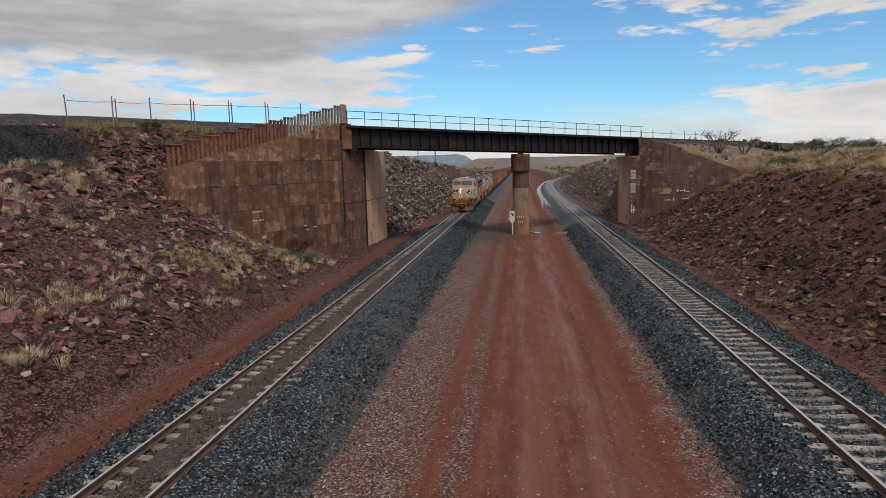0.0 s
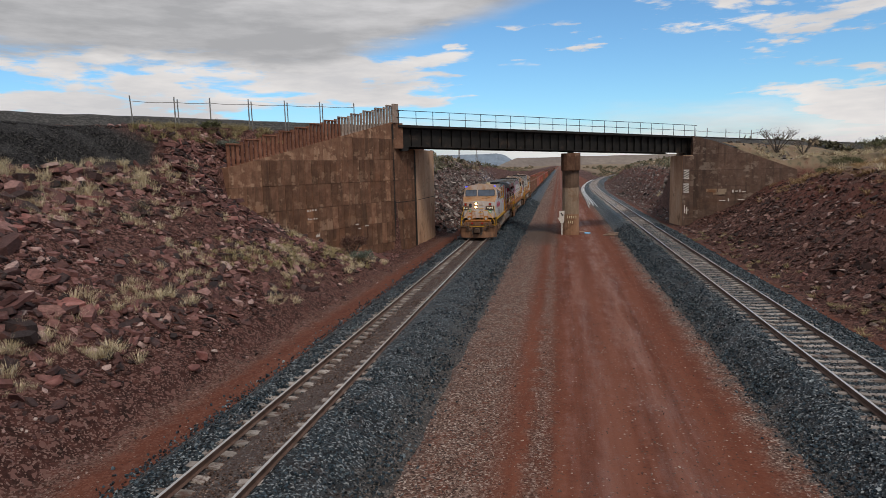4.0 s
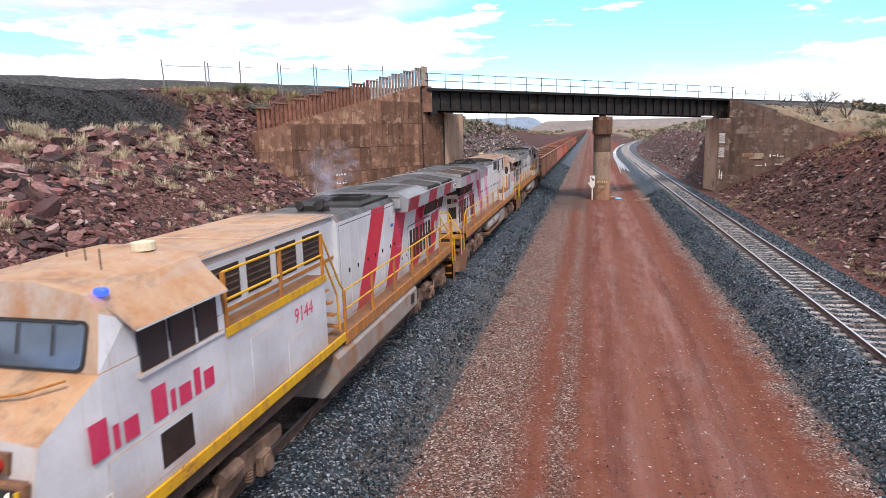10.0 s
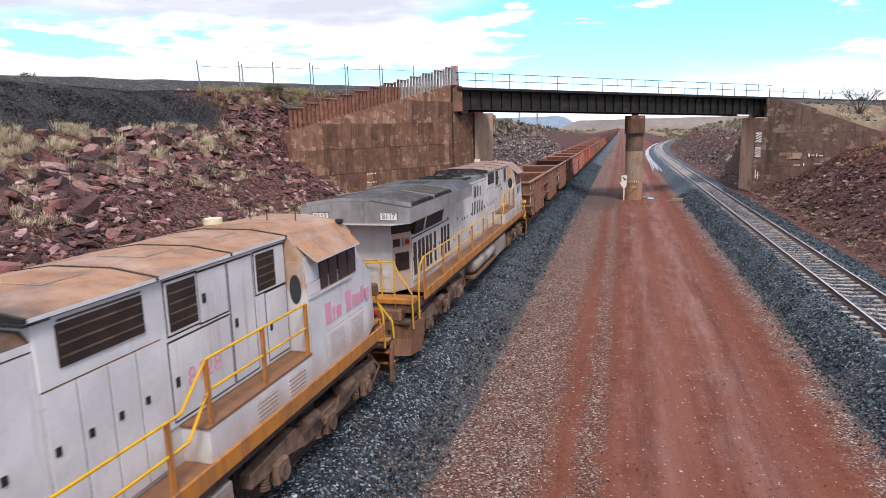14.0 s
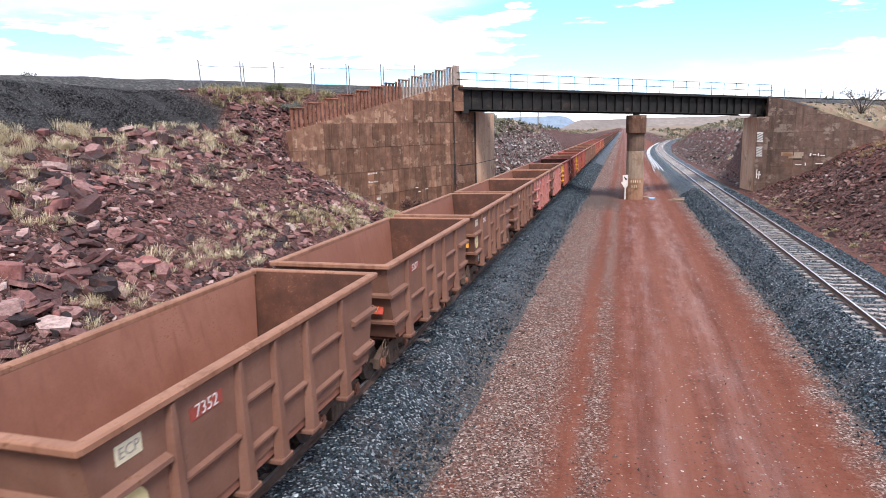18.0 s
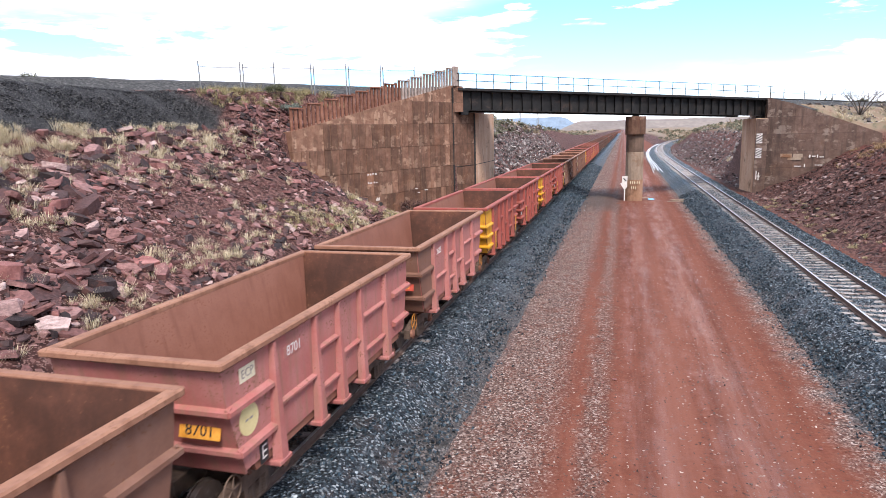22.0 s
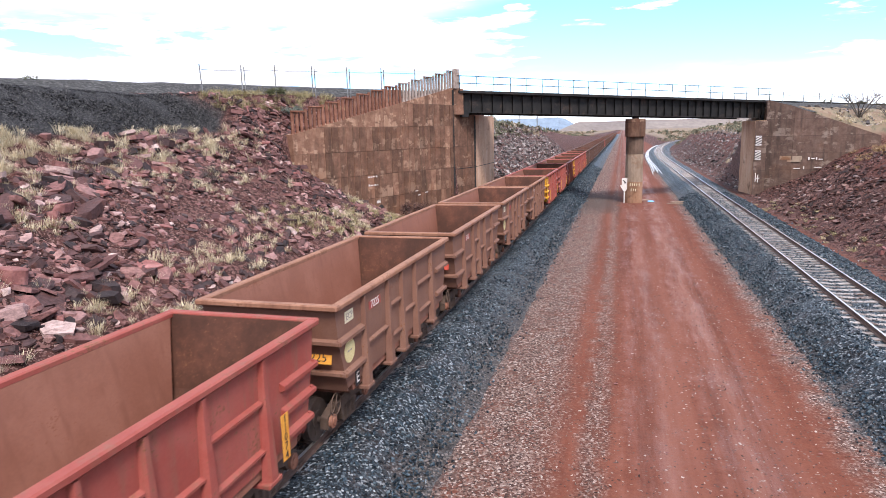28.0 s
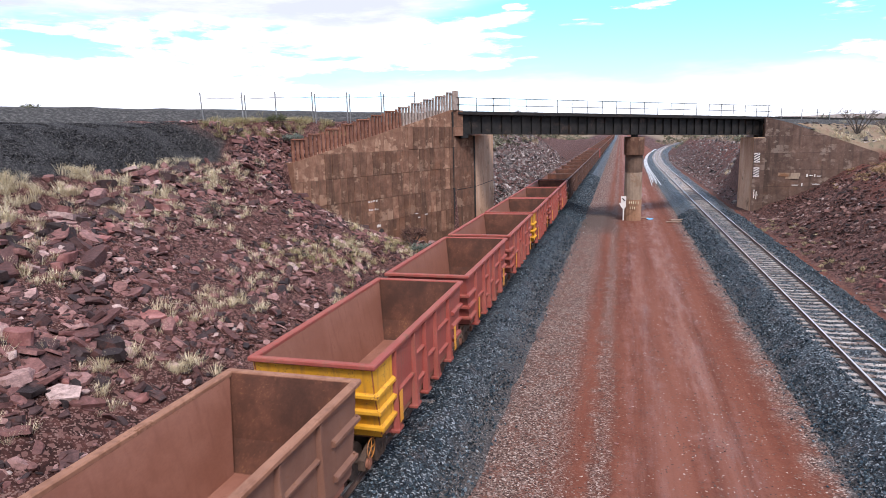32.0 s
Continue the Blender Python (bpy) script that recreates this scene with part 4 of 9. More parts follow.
ROCK = island_surface("split ironstone", [(0.0, (0.026, 0.020, 0.021)), (0.22, (0.056, 0.036, 0.036)), (0.50, (0.105, 0.050, 0.047)), (0.78, (0.205, 0.098, 0.090)), (0.94, (0.33, 0.20, 0.185)), (1.0, (0.44, 0.33, 0.305))], 0.55, 7, 0.8, (0.115, 0.050, 0.040))
ROCK_EAST = island_surface("brown broken ironstone", [(0.0, (0.020, 0.012, 0.011)), (0.40, (0.058, 0.027, 0.022)), (0.75, (0.120, 0.055, 0.045)), (0.93, (0.20, 0.115, 0.098)), (1.0, (0.34, 0.26, 0.24))], 0.55, 7, 0.7)
ROCK_DARK = island_surface("dark ironstone", [(0.0, (0.045, 0.040, 0.040)), (0.4, (0.115, 0.100, 0.097)), (0.75, (0.23, 0.20, 0.19)), (1.0, (0.42, 0.38, 0.36))], 0.75, 7, 0.6)


def slope_places(n, x0, x1, y0, y1, want):
    x, y = rng.uniform(x0, x1, n), rng.uniform(y0, y1, n)
    keep = rng.uniform(0, 1, n) < want(x, y)
    x, y = x[keep], y[keep]
    return np.stack([x, y, ground_z(x, y)], -1)


def in_front(x, y):
    """Clear of the wing wall and of what lies behind it."""
    d = WALL_B - WALL_A
    side = (x - WALL_A.x) * -d.y / d.length + (y - WALL_A.y) * d.x / d.length
    return np.where(y > 45.8, side < -0.15, True) & (y < 62)


def off_pile(x, y):
    """Clear of the tipped gravel."""
    return ~((x < -16.8) & (y < 45.2) & (ground_z(x, y) > 6.75))


def patchy(x, y, size, seed, lo=-0.1, hi=0.25):
    n_ = np.array([noise.noise((a / size, b_ / size, seed)) for a, b_ in zip(x, y)])
    return np.clip((n_ - lo) / (hi - lo), 0, 1)


def ridge(x, y):
    """The run of large slabs across the slope, and down the gully by the wall."""
    run = np.exp(-((x + 13.9 + 0.26 * (y - 27)) / 0.95) ** 2) * (y < 42)
    low = np.exp(-((x + 9.6) / 1.2) ** 2 - ((y - 22) / 4) ** 2)
    gully = np.exp(-((x + 15.0 - 0.75 * (y - 46)) / 1.8) ** 2) * np.clip((y - 40) / 4, 0, 1) * 0.55
    return np.clip(run + low * 0.8 + gully, 0, 1) * in_front(x, y) * (x < -6.5) * off_pile(x, y) * (0.45 + 0.55 * patchy(x, y, 2.6, 31.0, -0.15, 0.2))


def west_density(x, y):
    """Smaller slabs lie round the large ones and thin out towards the track."""
    band = np.exp(-((x + 12.0 + 0.28 * (y - 24)) / 2.4) ** 2)
    gully = np.exp(-((x + 14.0 - 0.75 * (y - 46)) / 3.2) ** 2) * np.clip((y - 36) / 6, 0, 1)
    low = np.exp(-((x + 9.2) / 2.8) ** 2) * 0.55
    return np.clip((band + gully * 1.2 + low) * in_front(x, y) * (x < -5.8) * off_pile(x, y), 0, 1) * (0.34 + 0.66 * patchy(x, y, 2.2, 17.0, -0.2, 0.25))


p = slope_places(8000, -20, -6.5, 14, 60, ridge)
scatter("rock_scree", SLABS, p, 0.30 + 0.62 * rng.uniform(0, 1, len(p)) ** 2.3, 0.34, ROCK, "large split slabs of red ironstone piled across the western slope", "scree", rng, (0.65, 1.4), -0.10, 0.26)
p = slope_places(44000, -21, -5.5, 13, 60, west_density)
scatter("rock_scree", SLABS, p, 0.09 + 0.36 * rng.uniform(0, 1, len(p)) ** 2.8, 0.36, ROCK, "split slabs of red ironstone lying loose on the western slope", "scree", rng, (0.6, 1.5), -0.04, 0.34)
p = slope_places(1500, -18.6, -13.9, 42.5, 50.5, lambda x, y: np.clip((9.3 - ground_z(x, y)) / 0.6, 0, 1) * off_pile(x, y))
scatter("rock_scree", SLABS, p, 0.10 + 0.36 * rng.uniform(0, 1, len(p)) ** 2.2, 0.45, ROCK, "tumbled slabs of red ironstone above the low end of the wing wall", "scree", rng, (0.6, 1.5), -0.05, 0.3)
p = slope_places(40000, -21, -4.0, 13, 60, lambda x, y: np.clip(0.3 + west_density(x, y), 0, 1) * in_front(x, y) * (x < -4.0 - 0.9 * rng.uniform(0, 1, len(x))) * off_pile(x, y))
ROCK_CHIP = island_surface("small ironstone chips", [(0.0, (0.018, 0.013, 0.013)), (0.4, (0.068, 0.036, 0.034)), (0.75, (0.155, 0.080, 0.073)), (0.94, (0.28, 0.18, 0.165)), (1.0, (0.44, 0.36, 0.33))], 0.6, 9, 0.5)
scatter("rock_chips", SLABS, p, 0.025 + 0.13 * rng.uniform(0, 1, len(p)) ** 2.6, 0.4, ROCK_CHIP, "small red-brown chips of ironstone on the western slope", "scree", rng, sink=0.0, dip=0.34)
p = slope_places(30000, 19.6, 34, 14, 83.4, lambda x, y: np.clip(0.45 + 0.55 * np.exp(-((x - 24) / 4.0) ** 2), 0, 1) * (ground_z(x, y) < 5.4))
scatter("rock_scree", SLABS, p, 0.05 + 0.36 * rng.uniform(0, 1, len(p)) ** 2.8, 0.42, ROCK_EAST, "broken red ironstone on the eastern cutting slope", "scree", rng, (0.6, 1.5), 0.05, -0.32)
p = slope_places(12500, -18, -4.4, 76.5, 175, lambda x, y: np.clip(1.3 - (y - 76) / 95, 0.2, 1))
scatter("rock_scree", CHIPS, p, 0.16 + 0.34 * rng.uniform(0, 1, len(p)) ** 2, 0.5, ROCK_DARK, "dark blasted rock on the cutting side past the bridge", "scree", rng, (0.6, 1.5))
p = slope_places(6500, 19.8, 33, 86, 230, lambda x, y: np.clip(1.4 - (y - 86) / 120, 0.2, 1))
scatter("rock_scree", CHIPS, p, 0.14 + 0.3 * rng.uniform(0, 1, len(p)) ** 2, 0.5, ROCK_DARK, "dark broken rock beside the eastern track past the bridge", "scree", rng, (0.6, 1.5))
# dumped dark gravel on the western bank
PILE = island_surface("dark dumped gravel", [(0.0, (0.014, 0.014, 0.016)), (0.6, (0.036, 0.036, 0.039)), (1.0, (0.11, 0.108, 0.105))], 0.8, 20)
p = slope_places(21000, -22.5, -16.6, 20, 45.5, lambda x, y: np.clip((ground_z(x, y) - 6.72) / 0.3, 0, 1))
scatter("gravel_bank", CHIPS, p + (0, 0, 0.02), rng.uniform(0.035, 0.075, len(p)), 0.6, PILE, "dark grey gravel tipped over the bank below the upper line", "gravel", rng)

# single boulders and slabs that stand out
BOULDER = surface("red ironstone boulder", [(0.13, 0.052, 0.048), (0.24, 0.098, 0.088), (0.35, 0.18, 0.165)], 1.6, 14, (0.6, 0.8), 0, 0.5, "Object", 0.35, None, 0, (1, 1, 1), 0.03)
BOULDERS = [(-5.6, 29.3, 0.55, 0.8), (-5.45, 28.5, 0.5, 0.5), (-9.5, 27.8, 1.0, 0.45), (-9.0, 28.4, 0.7, 0.4), (-14.1, 31.2, 1.05, 0.5), (-13.0, 27.9, 1.15, 0.4), (-14.8, 35.4, 1.1, 0.6), (-8.5, 41.0, 0.55, 0.9), (-12.0, 43.5, 0.85, 0.6), (-13.1, 42.9, 0.8, 0.5), (-10.4, 23.3, 0.75, 0.9), (-12.7, 27.1, 0.7, 0.6), (-15.3, 36.4, 0.9, 0.5), (-14.6, 33.6, 0.8, 0.5), (-13.6, 30.1, 0.75, 0.55), (-10.0, 24.6, 0.6, 0.7), (-9.6, 24.9, 0.6, 0.8), (-8.6, 23.0, 0.5, 0.5), (-15.6, 38.2, 0.9, 0.4), (-11.5, 41.6, 0.7, 0.5), (-12.6, 45.0, 0.8, 0.5), (-14.6, 44.6, 0.9, 0.4), (-7.0, 24.1, 0.45, 0.5), (-16.4, 45.9, 0.8, 0.7), (20.5, 47.6, 0.6, 0.8), (20.9, 48.2, 0.5, 0.7), (22.0, 36.0, 0.6, 0.5), (23.4, 33.2, 0.6, 0.4), (-11.2, 31.0, 0.55, 0.5), (-12.2, 36.9, 0.6, 0.5)]
shapes = slab_shapes(21, 12)
for i, (x, y, s, h) in enumerate(BOULDERS):
    v, f = shapes[i % len(shapes)]
    me = bpy.data.meshes.new("boulder")
    bm = B()
    vs = [bm.verts.new(c) for c in v * (s * 0.82, s * 0.66, s * h * 1.6)]
    for t in f:
        bm.faces.new([vs[k] for k in t])
    bmesh.ops.bevel(bm, geom=list(bm.edges), offset=0.02 * s, segments=1, affect="EDGES")
    ob = obj("boulder", bm, BOULDER)
    r2 = random.Random(i)
    ob.matrix_basis = Matrix.Translation((x, y, float(ground_z(x, y)) + s * h * 0.16)) @ Euler((r2.uniform(-0.3, 0.3), r2.uniform(-0.35, 0.1) if x < 0 else r2.uniform(-0.1, 0.35), r2.uniform(0, 6.28))).to_matrix().to_4x4()
    tagged(ob, "angular slab of red ironstone resting on the slope" if h < 0.65 else "blocky red ironstone boulder resting on the slope", "boulder", "boulders on the slopes")


# ---- grass and bushes ----
def blades(n, r, h, seed, lean=0.5):
    rnd = np.random.default_rng(seed)
    vs, fs = [], []
    for i in range(n):
        a, d = rnd.uniform(0, 2 * np.pi), r * rnd.uniform(0, 0.45)
        out = rnd.uniform(0.15, lean)
        hh = h * rnd.uniform(0.55, 1.1)
        b = np.array([np.cos(a) * d, np.sin(a) * d, -0.03])
        t = b + np.array([np.cos(a) * out * r, np.sin(a) * out * r, hh])
        w = np.array([-np.sin(a), np.cos(a), 0]) * 0.006
        m = (b + t) / 2 + np.array([0, 0, 0.10 * hh])
        k = len(vs)
        vs += [b - w, b + w, m + w * 0.8, m - w * 0.8, t]
        fs += [[k, k + 1, k + 2], [k, k + 2, k + 3], [k + 3, k + 2, k + 4]]
    return np.array(vs), np.array(fs)


def straw(name, stops):
    m, nt, b = shader(name)
    r = nt.nodes.new("ShaderNodeNewGeometry").outputs["Random Per Island"]
    nt.links.new(ramp(nt, r, stops), b.inputs["Base Color"])
    b.inputs["Roughness"].default_value = 0.8
    b.inputs["Specular IOR Level"].default_value = 0.12
    return m


STRAW = straw("dry spinifex straw", [(0.0, (0.36, 0.29, 0.18)), (0.35, (0.60, 0.51, 0.34)), (0.75, (0.74, 0.66, 0.50)), (1.0, (0.56, 0.50, 0.35))])
STRAW_GREEN = straw("half-green grass", [(0.0, (0.17, 0.15, 0.07)), (0.45, (0.34, 0.30, 0.155)), (1.0, (0.55, 0.47, 0.29))])
HUMMOCK = straw("tan spinifex hummock", [(0.0, (0.17, 0.105, 0.055)), (0.5, (0.31, 0.205, 0.11)), (1.0, (0.44, 0.32, 0.185))])
TUFTS = [blades(60, 0.40, 0.42, s, 1.0) for s in range(6)]
DOMES = [blades(70, 0.42, 0.26, 40 + s, 1.1) for s in range(4)]


def tufts(name, places, sizes, shapes_, material, label):
    if len(places):
        scatter(name, shapes_, places, sizes, 0.08, material, label, "grass", rng, (0.85, 1.15), 0.02)


p = slope_places(5200, -20.8, -12.6, 14, 45, lambda x, y: np.exp(-((x + 17.0 - 0.05 * (y - 30)) / 1.9) ** 2) * (ground_z(x, y) < 7.0) * patchy(x, y, 0.9, 2.0, -0.15, 0.3))
tufts("dry_grass", p, 0.55 + 0.85 * rng.uniform(0, 1, len(p)) ** 1.6, TUFTS, STRAW, "tufts of pale dry grass on the bench above the rocks")
p = slope_places(2600, -15, -5.6, 14, 56, lambda x, y: 0.7 * in_front(x, y) * patchy(x, y, 2.5, 9.0, 0.0, 0.3))
tufts("dry_grass", p, rng.uniform(0.5, 1.1, len(p)), TUFTS, STRAW, "scattered pale grass tufts between the rocks of the slope")
p = slope_places(220, -11, -5.6, 37, 53, lambda x, y: np.exp(-((x + 8.8 - 0.1 * (y - 45)) / 1.3) ** 2) * in_front(x, y))
tufts("green_grass", p, rng.uniform(0.7, 1.25, len(p)), TUFTS, STRAW_GREEN, "greener grass along the foot of the rocky slope")
p = slope_places(330, -19.2, -12.5, 44.5, 53, lambda x, y: (ground_z(x, y) > 8.2) * 0.8)
tufts("green_grass", p, rng.uniform(0.8, 1.3, len(p)), TUFTS, STRAW_GREEN, "grass along the top of the bank by the fence")
p = slope_places(1250, 23.5, 46, 22, 83.4, lambda x, y: np.clip((ground_z(x, y) - np.interp(y, [60, 80], [2.6, 1.7])) / 2.4, 0, 1))
tufts("spinifex", p, rng.uniform(0.9, 2.0, len(p)), DOMES, HUMMOCK, "round tan spinifex hummocks along the top of the eastern bank")
p = slope_places(950, 28, 75, 30, 130, lambda x, y: np.clip((ground_z(x, y) - 4.9) / 0.6, 0, 1) * 0.8)
tufts("dry_grass", p, rng.uniform(1.0, 1.9, len(p)), TUFTS, STRAW, "straw-coloured grass on the flat above the eastern bank")
p = slope_places(190, 18.9, 21.5, 18, 75, lambda x, y: 0.75 * patchy(x, y, 2.2, 4.0, -0.3, 0.2))
tufts("green_grass", p, rng.uniform(0.6, 1.1, len(p)), DOMES, STRAW_GREEN, "low grass clumps at the foot of the eastern bank")

LEAF = straw("dull green leaf", [(0.0, (0.045, 0.052, 0.028)), (0.5, (0.088, 0.100, 0.050)), (1.0, (0.15, 0.158, 0.085))])
LEAF_GREY = straw("grey-green leaf", [(0.0, (0.08, 0.10, 0.085)), (0.5, (0.15, 0.18, 0.15)), (1.0, (0.22, 0.25, 0.21))])
LEAF_DRY = straw("dead brown leaf", [(0.0, (0.06, 0.03, 0.026)), (0.5, (0.11, 0.058, 0.048)), (1.0, (0.17, 0.10, 0.08))])
BARK = surface("grey twig bark", [(0.06, 0.05, 0.042), (0.13, 0.11, 0.095)], 6, 40, (0.8, 0.95))


def shrub(x, y, r, h, material, leaves, label, seed, name="shrub"):
    """Limbs that fork outwards from the root, and many small leaves about their ends."""
    rnd = random.Random(seed)
    z = float(ground_z(x, y))
    e = thing(name, label, "shrub", Matrix.Translation((x, y, z - 0.05)))
    bm = B()
    tips = []
    for k in range(9):
        a = 2 * math.pi * k / 9 + rnd.uniform(-0.3, 0.3)
        out = rnd.uniform(0.35, 1.0)
        p0, p1 = Vector((0, 0, 0)), Vector((math.cos(a) * r * out * 0.45, math.sin(a) * r * out * 0.45, h * rnd.uniform(0.35, 0.55)))
        rod(bm, p0, p1, 0.022 * h, 5, 0.014 * h)
        for _ in range(3):
            p2 = p1 + Vector((math.cos(a + rnd.uniform(-0.8, 0.8)) * r * out * 0.4, math.sin(a + rnd.uniform(-0.8, 0.8)) * r * out * 0.4, h * rnd.uniform(0.12, 0.42)))
            rod(bm, p1, p2, 0.013 * h, 4, 0.006 * h)
            for _ in range(3):
                p3 = p2 + Vector((rnd.uniform(-1, 1) * r * 0.22, rnd.uniform(-1, 1) * r * 0.22, h * rnd.uniform(0.02, 0.2)))
                rod(bm, p2, p3, 0.006 * h, 4, 0.002 * h)
                tips += [p2, p3, (p2 + p3) / 2]
    part("stem", bm, BARK, e)
    if leaves:
        bm = B()
        for _ in range(leaves * 3):
            c = rnd.choice(tips) + Vector((rnd.gauss(0, 0.1) * r, rnd.gauss(0, 0.1) * r, rnd.gauss(0, 0.07) * h))
            u = Vector((rnd.gauss(0, 1), rnd.gauss(0, 1), rnd.gauss(0, 1))).normalized()
            w = u.cross(Vector((rnd.gauss(0, 1), rnd.gauss(0, 1), rnd.gauss(0, 1)))).normalized()
            s = rnd.uniform(0.03, 0.065) * (0.7 + 0.25 * h)
            bm.faces.new([bm.verts.new(c + u * s), bm.verts.new(c + w * s * 0.5), bm.verts.new(c - u * s), bm.verts.new(c - w * s * 0.5)])
        part("crown", bm, material, e)
    return e


shrub(-7.6, 52.4, 1.1, 1.5, LEAF_DRY, 700, "dead reddish-brown bush against the wing wall", 1)
shrub(-6.3, 50.6, 0.8, 0.9, LEAF_GREY, 600, "low grey-green saltbush at the foot of the wall", 2)
shrub(-13.4, 37.5, 0.9, 1.0, LEAF_DRY, 0, "bare dead bush among the rocks", 3)
shrub(-16.2, 49.4, 0.9, 0.7, LEAF, 500, "green bush on top of the bank by the fence", 4)
shrub(-14.9, 49.0, 0.8, 0.7, LEAF_GREY, 450, "pale grey-green bush on the bank", 5)
EAST_SHRUBS = [(31.3, 88.0, 2.4, 4.6, LEAF_DRY, 60, "tall bare shrub behind the wing wall"), (33.0, 78.0, 1.5, 1.9, LEAF, 900, "dense dull green bush on the eastern bank"), (37.5, 84.0, 2.2, 2.6, LEAF, 1000, "dense dull green bush on the eastern bank"), (42, 86, 2.4, 2.8, LEAF, 900, "dense dull green bush on the eastern bank"), (47, 88, 2.2, 2.3, LEAF, 800, "dense dull green bush on the eastern bank"), (33.5, 62.0, 1.6, 1.9, LEAF_DRY, 0, "bare grey shrub at the bank's edge"), (42.5, 66, 1.4, 1.7, LEAF_DRY, 60, "bare grey shrub in the dry grass"), (35.0, 90.5, 1.9, 3.4, LEAF_DRY, 60, "tall bare shrub behind the wing wall"), (53, 80, 1.6, 1.6, LEAF, 600, "low green bush in the dry grass"), (60, 90, 2.2, 2.2, LEAF, 700, "low green bush in the dry grass"), (24.5, 97, 1.8, 2.4, LEAF, 500, "green bush above the cutting past the bridge"), (26, 108, 2.0, 2.2, LEAF, 500, "green bush above the cutting past the bridge")]
for i, (x, y, r, h, m, n, lab) in enumerate(EAST_SHRUBS):
    shrub(x, y, r * 1.1, h * 0.62, m, n, lab, 20 + i)
for i, (x, y) in enumerate(((-33, 45), (-31, 43.6), (-35, 36), (-38, 52))):
    shrub(x, y, 0.5, 0.75, LEAF, 120, "small bush on the far side of the upper line", 50 + i)

# scrub over the plain
n = 5200
y = 110 * (14.0 ** rng.uniform(0, 1, n))
x = 8 + rng.normal(0, 1, n) * (30 + y * 0.55)
ok = np.abs(x - 8) > 22 + 0.02 * y
x, y = x[ok], y[ok]
def clump(seed, n=24):
    """A low rounded bush as a loose cloud of small leaves."""
    r = np.random.default_rng(seed)
    d = r.normal(0, 1, (n, 3))
    d /= np.linalg.norm(d, axis=1)[:, None]
    c = d * (0.30 + 0.22 * r.uniform(0, 1, n))[:, None] * (1, 1, 0.75)
    c[:, 2] = np.abs(c[:, 2]) + 0.02
    u, w = r.normal(0, 0.13, (n, 3)), r.normal(0, 0.13, (n, 3))
    v = np.stack([c - u, c + w, c + u], 1).reshape(-1, 3)
    return v, np.arange(3 * n).reshape(-1, 3)


SCRUB = [clump(70 + s) for s in range(5)]
v3 = np.stack([x, y, ground_z(x, y)], -1)
SPINIFEX_FAR = straw("pale dusty spinifex", [(0.0, (0.19, 0.145, 0.10)), (0.5, (0.28, 0.22, 0.155)), (1.0, (0.38, 0.31, 0.23))])
SAGE = straw("dusty sage leaf", [(0.0, (0.07, 0.072, 0.05)), (0.5, (0.13, 0.13, 0.09)), (1.0, (0.20, 0.19, 0.135))])
tan_ones = rng.uniform(0, 1, len(x)) < 0.6
for which, mat_, lab in ((tan_ones, SPINIFEX_FAR, "tan spinifex dotted over the distant plain"), (~tan_ones, SAGE, "dull low bushes dotted over the distant plain")):
    tufts("scrub", v3[which], rng.uniform(1.2, 2.6, int(which.sum())) * (1 + y[which] / 500), SCRUB, mat_, lab)


# bushes and hummocks just past the cutting, and on the bank behind the eastern wing wall
n = 5600
y = 96 + 380 * rng.uniform(0, 1, n) ** 1.5
x = 8 + np.sign(rng.uniform(-1, 1, n)) * (20 + np.abs(rng.normal(0, 1, n)) * (25 + y * 0.25))
v3 = np.stack([x, y, ground_z(x, y)], -1)
half = rng.uniform(0, 1, n) < 0.5
tufts("scrub", v3[half], rng.uniform(1.2, 2.6, int(half.sum())), SCRUB, SAGE, "dusty sage-green bushes past the cutting")
tufts("spinifex", v3[~half], rng.uniform(1.0, 2.0, int((~half).sum())), SCRUB, SPINIFEX_FAR, "tan spinifex hummocks past the cutting")
n = 900
x, y = rng.uniform(22.5, 62, n), rng.uniform(84.6, 118, n)
v3 = np.stack([x, y, ground_z(x, y)], -1)[np.abs((x - DECK_A.x) * -DECK_DIR.y + (y - DECK_A.y) * DECK_DIR.x - 2.5) > 5.0]
half = rng.uniform(0, 1, len(v3)) < 0.55
tufts("scrub", v3[half], rng.uniform(0.5, 1.1, int(half.sum())), SCRUB, SPINIFEX_FAR, "low dusty bushes on the upper line's bank")
tufts("dry_grass", v3[~half], rng.uniform(0.9, 1.5, int((~half).sum())), TUFTS, STRAW, "straw-coloured tufts on the upper line's bank")


# ---- far hills ----
def mesa(name, x0, x1, y, base, top, seed, material, label):
    rnd = random.Random(seed)
    n = 60
    vs, fs = [], []
    for i in range(n + 1):
        k = i / n
        x = x0 + (x1 - x0) * k
        e = min(1.0, min(k, 1 - k) * 9)
        h = base + (top - base) * e * (0.93 + 0.07 * noise.noise((x / 160, seed, 0)))
        d = 60 * noise.noise((x / 210, seed + 3, 1))
        vs += [(x, y - 260 + d, base - 40), (x, y - 60 + d, base + (h - base) * 0.55), (x, y + d * 0.5, h), (x, y + 500, h), (x, y + 520, base - 40)]
        if i:
            a = (i - 1) * 5
            fs += [[a + j, a + 5 + j, a + 6 + j, a + 1 + j] for j in range(4)]
    return heap(name, vs, fs, material, "structure", label, "hill")


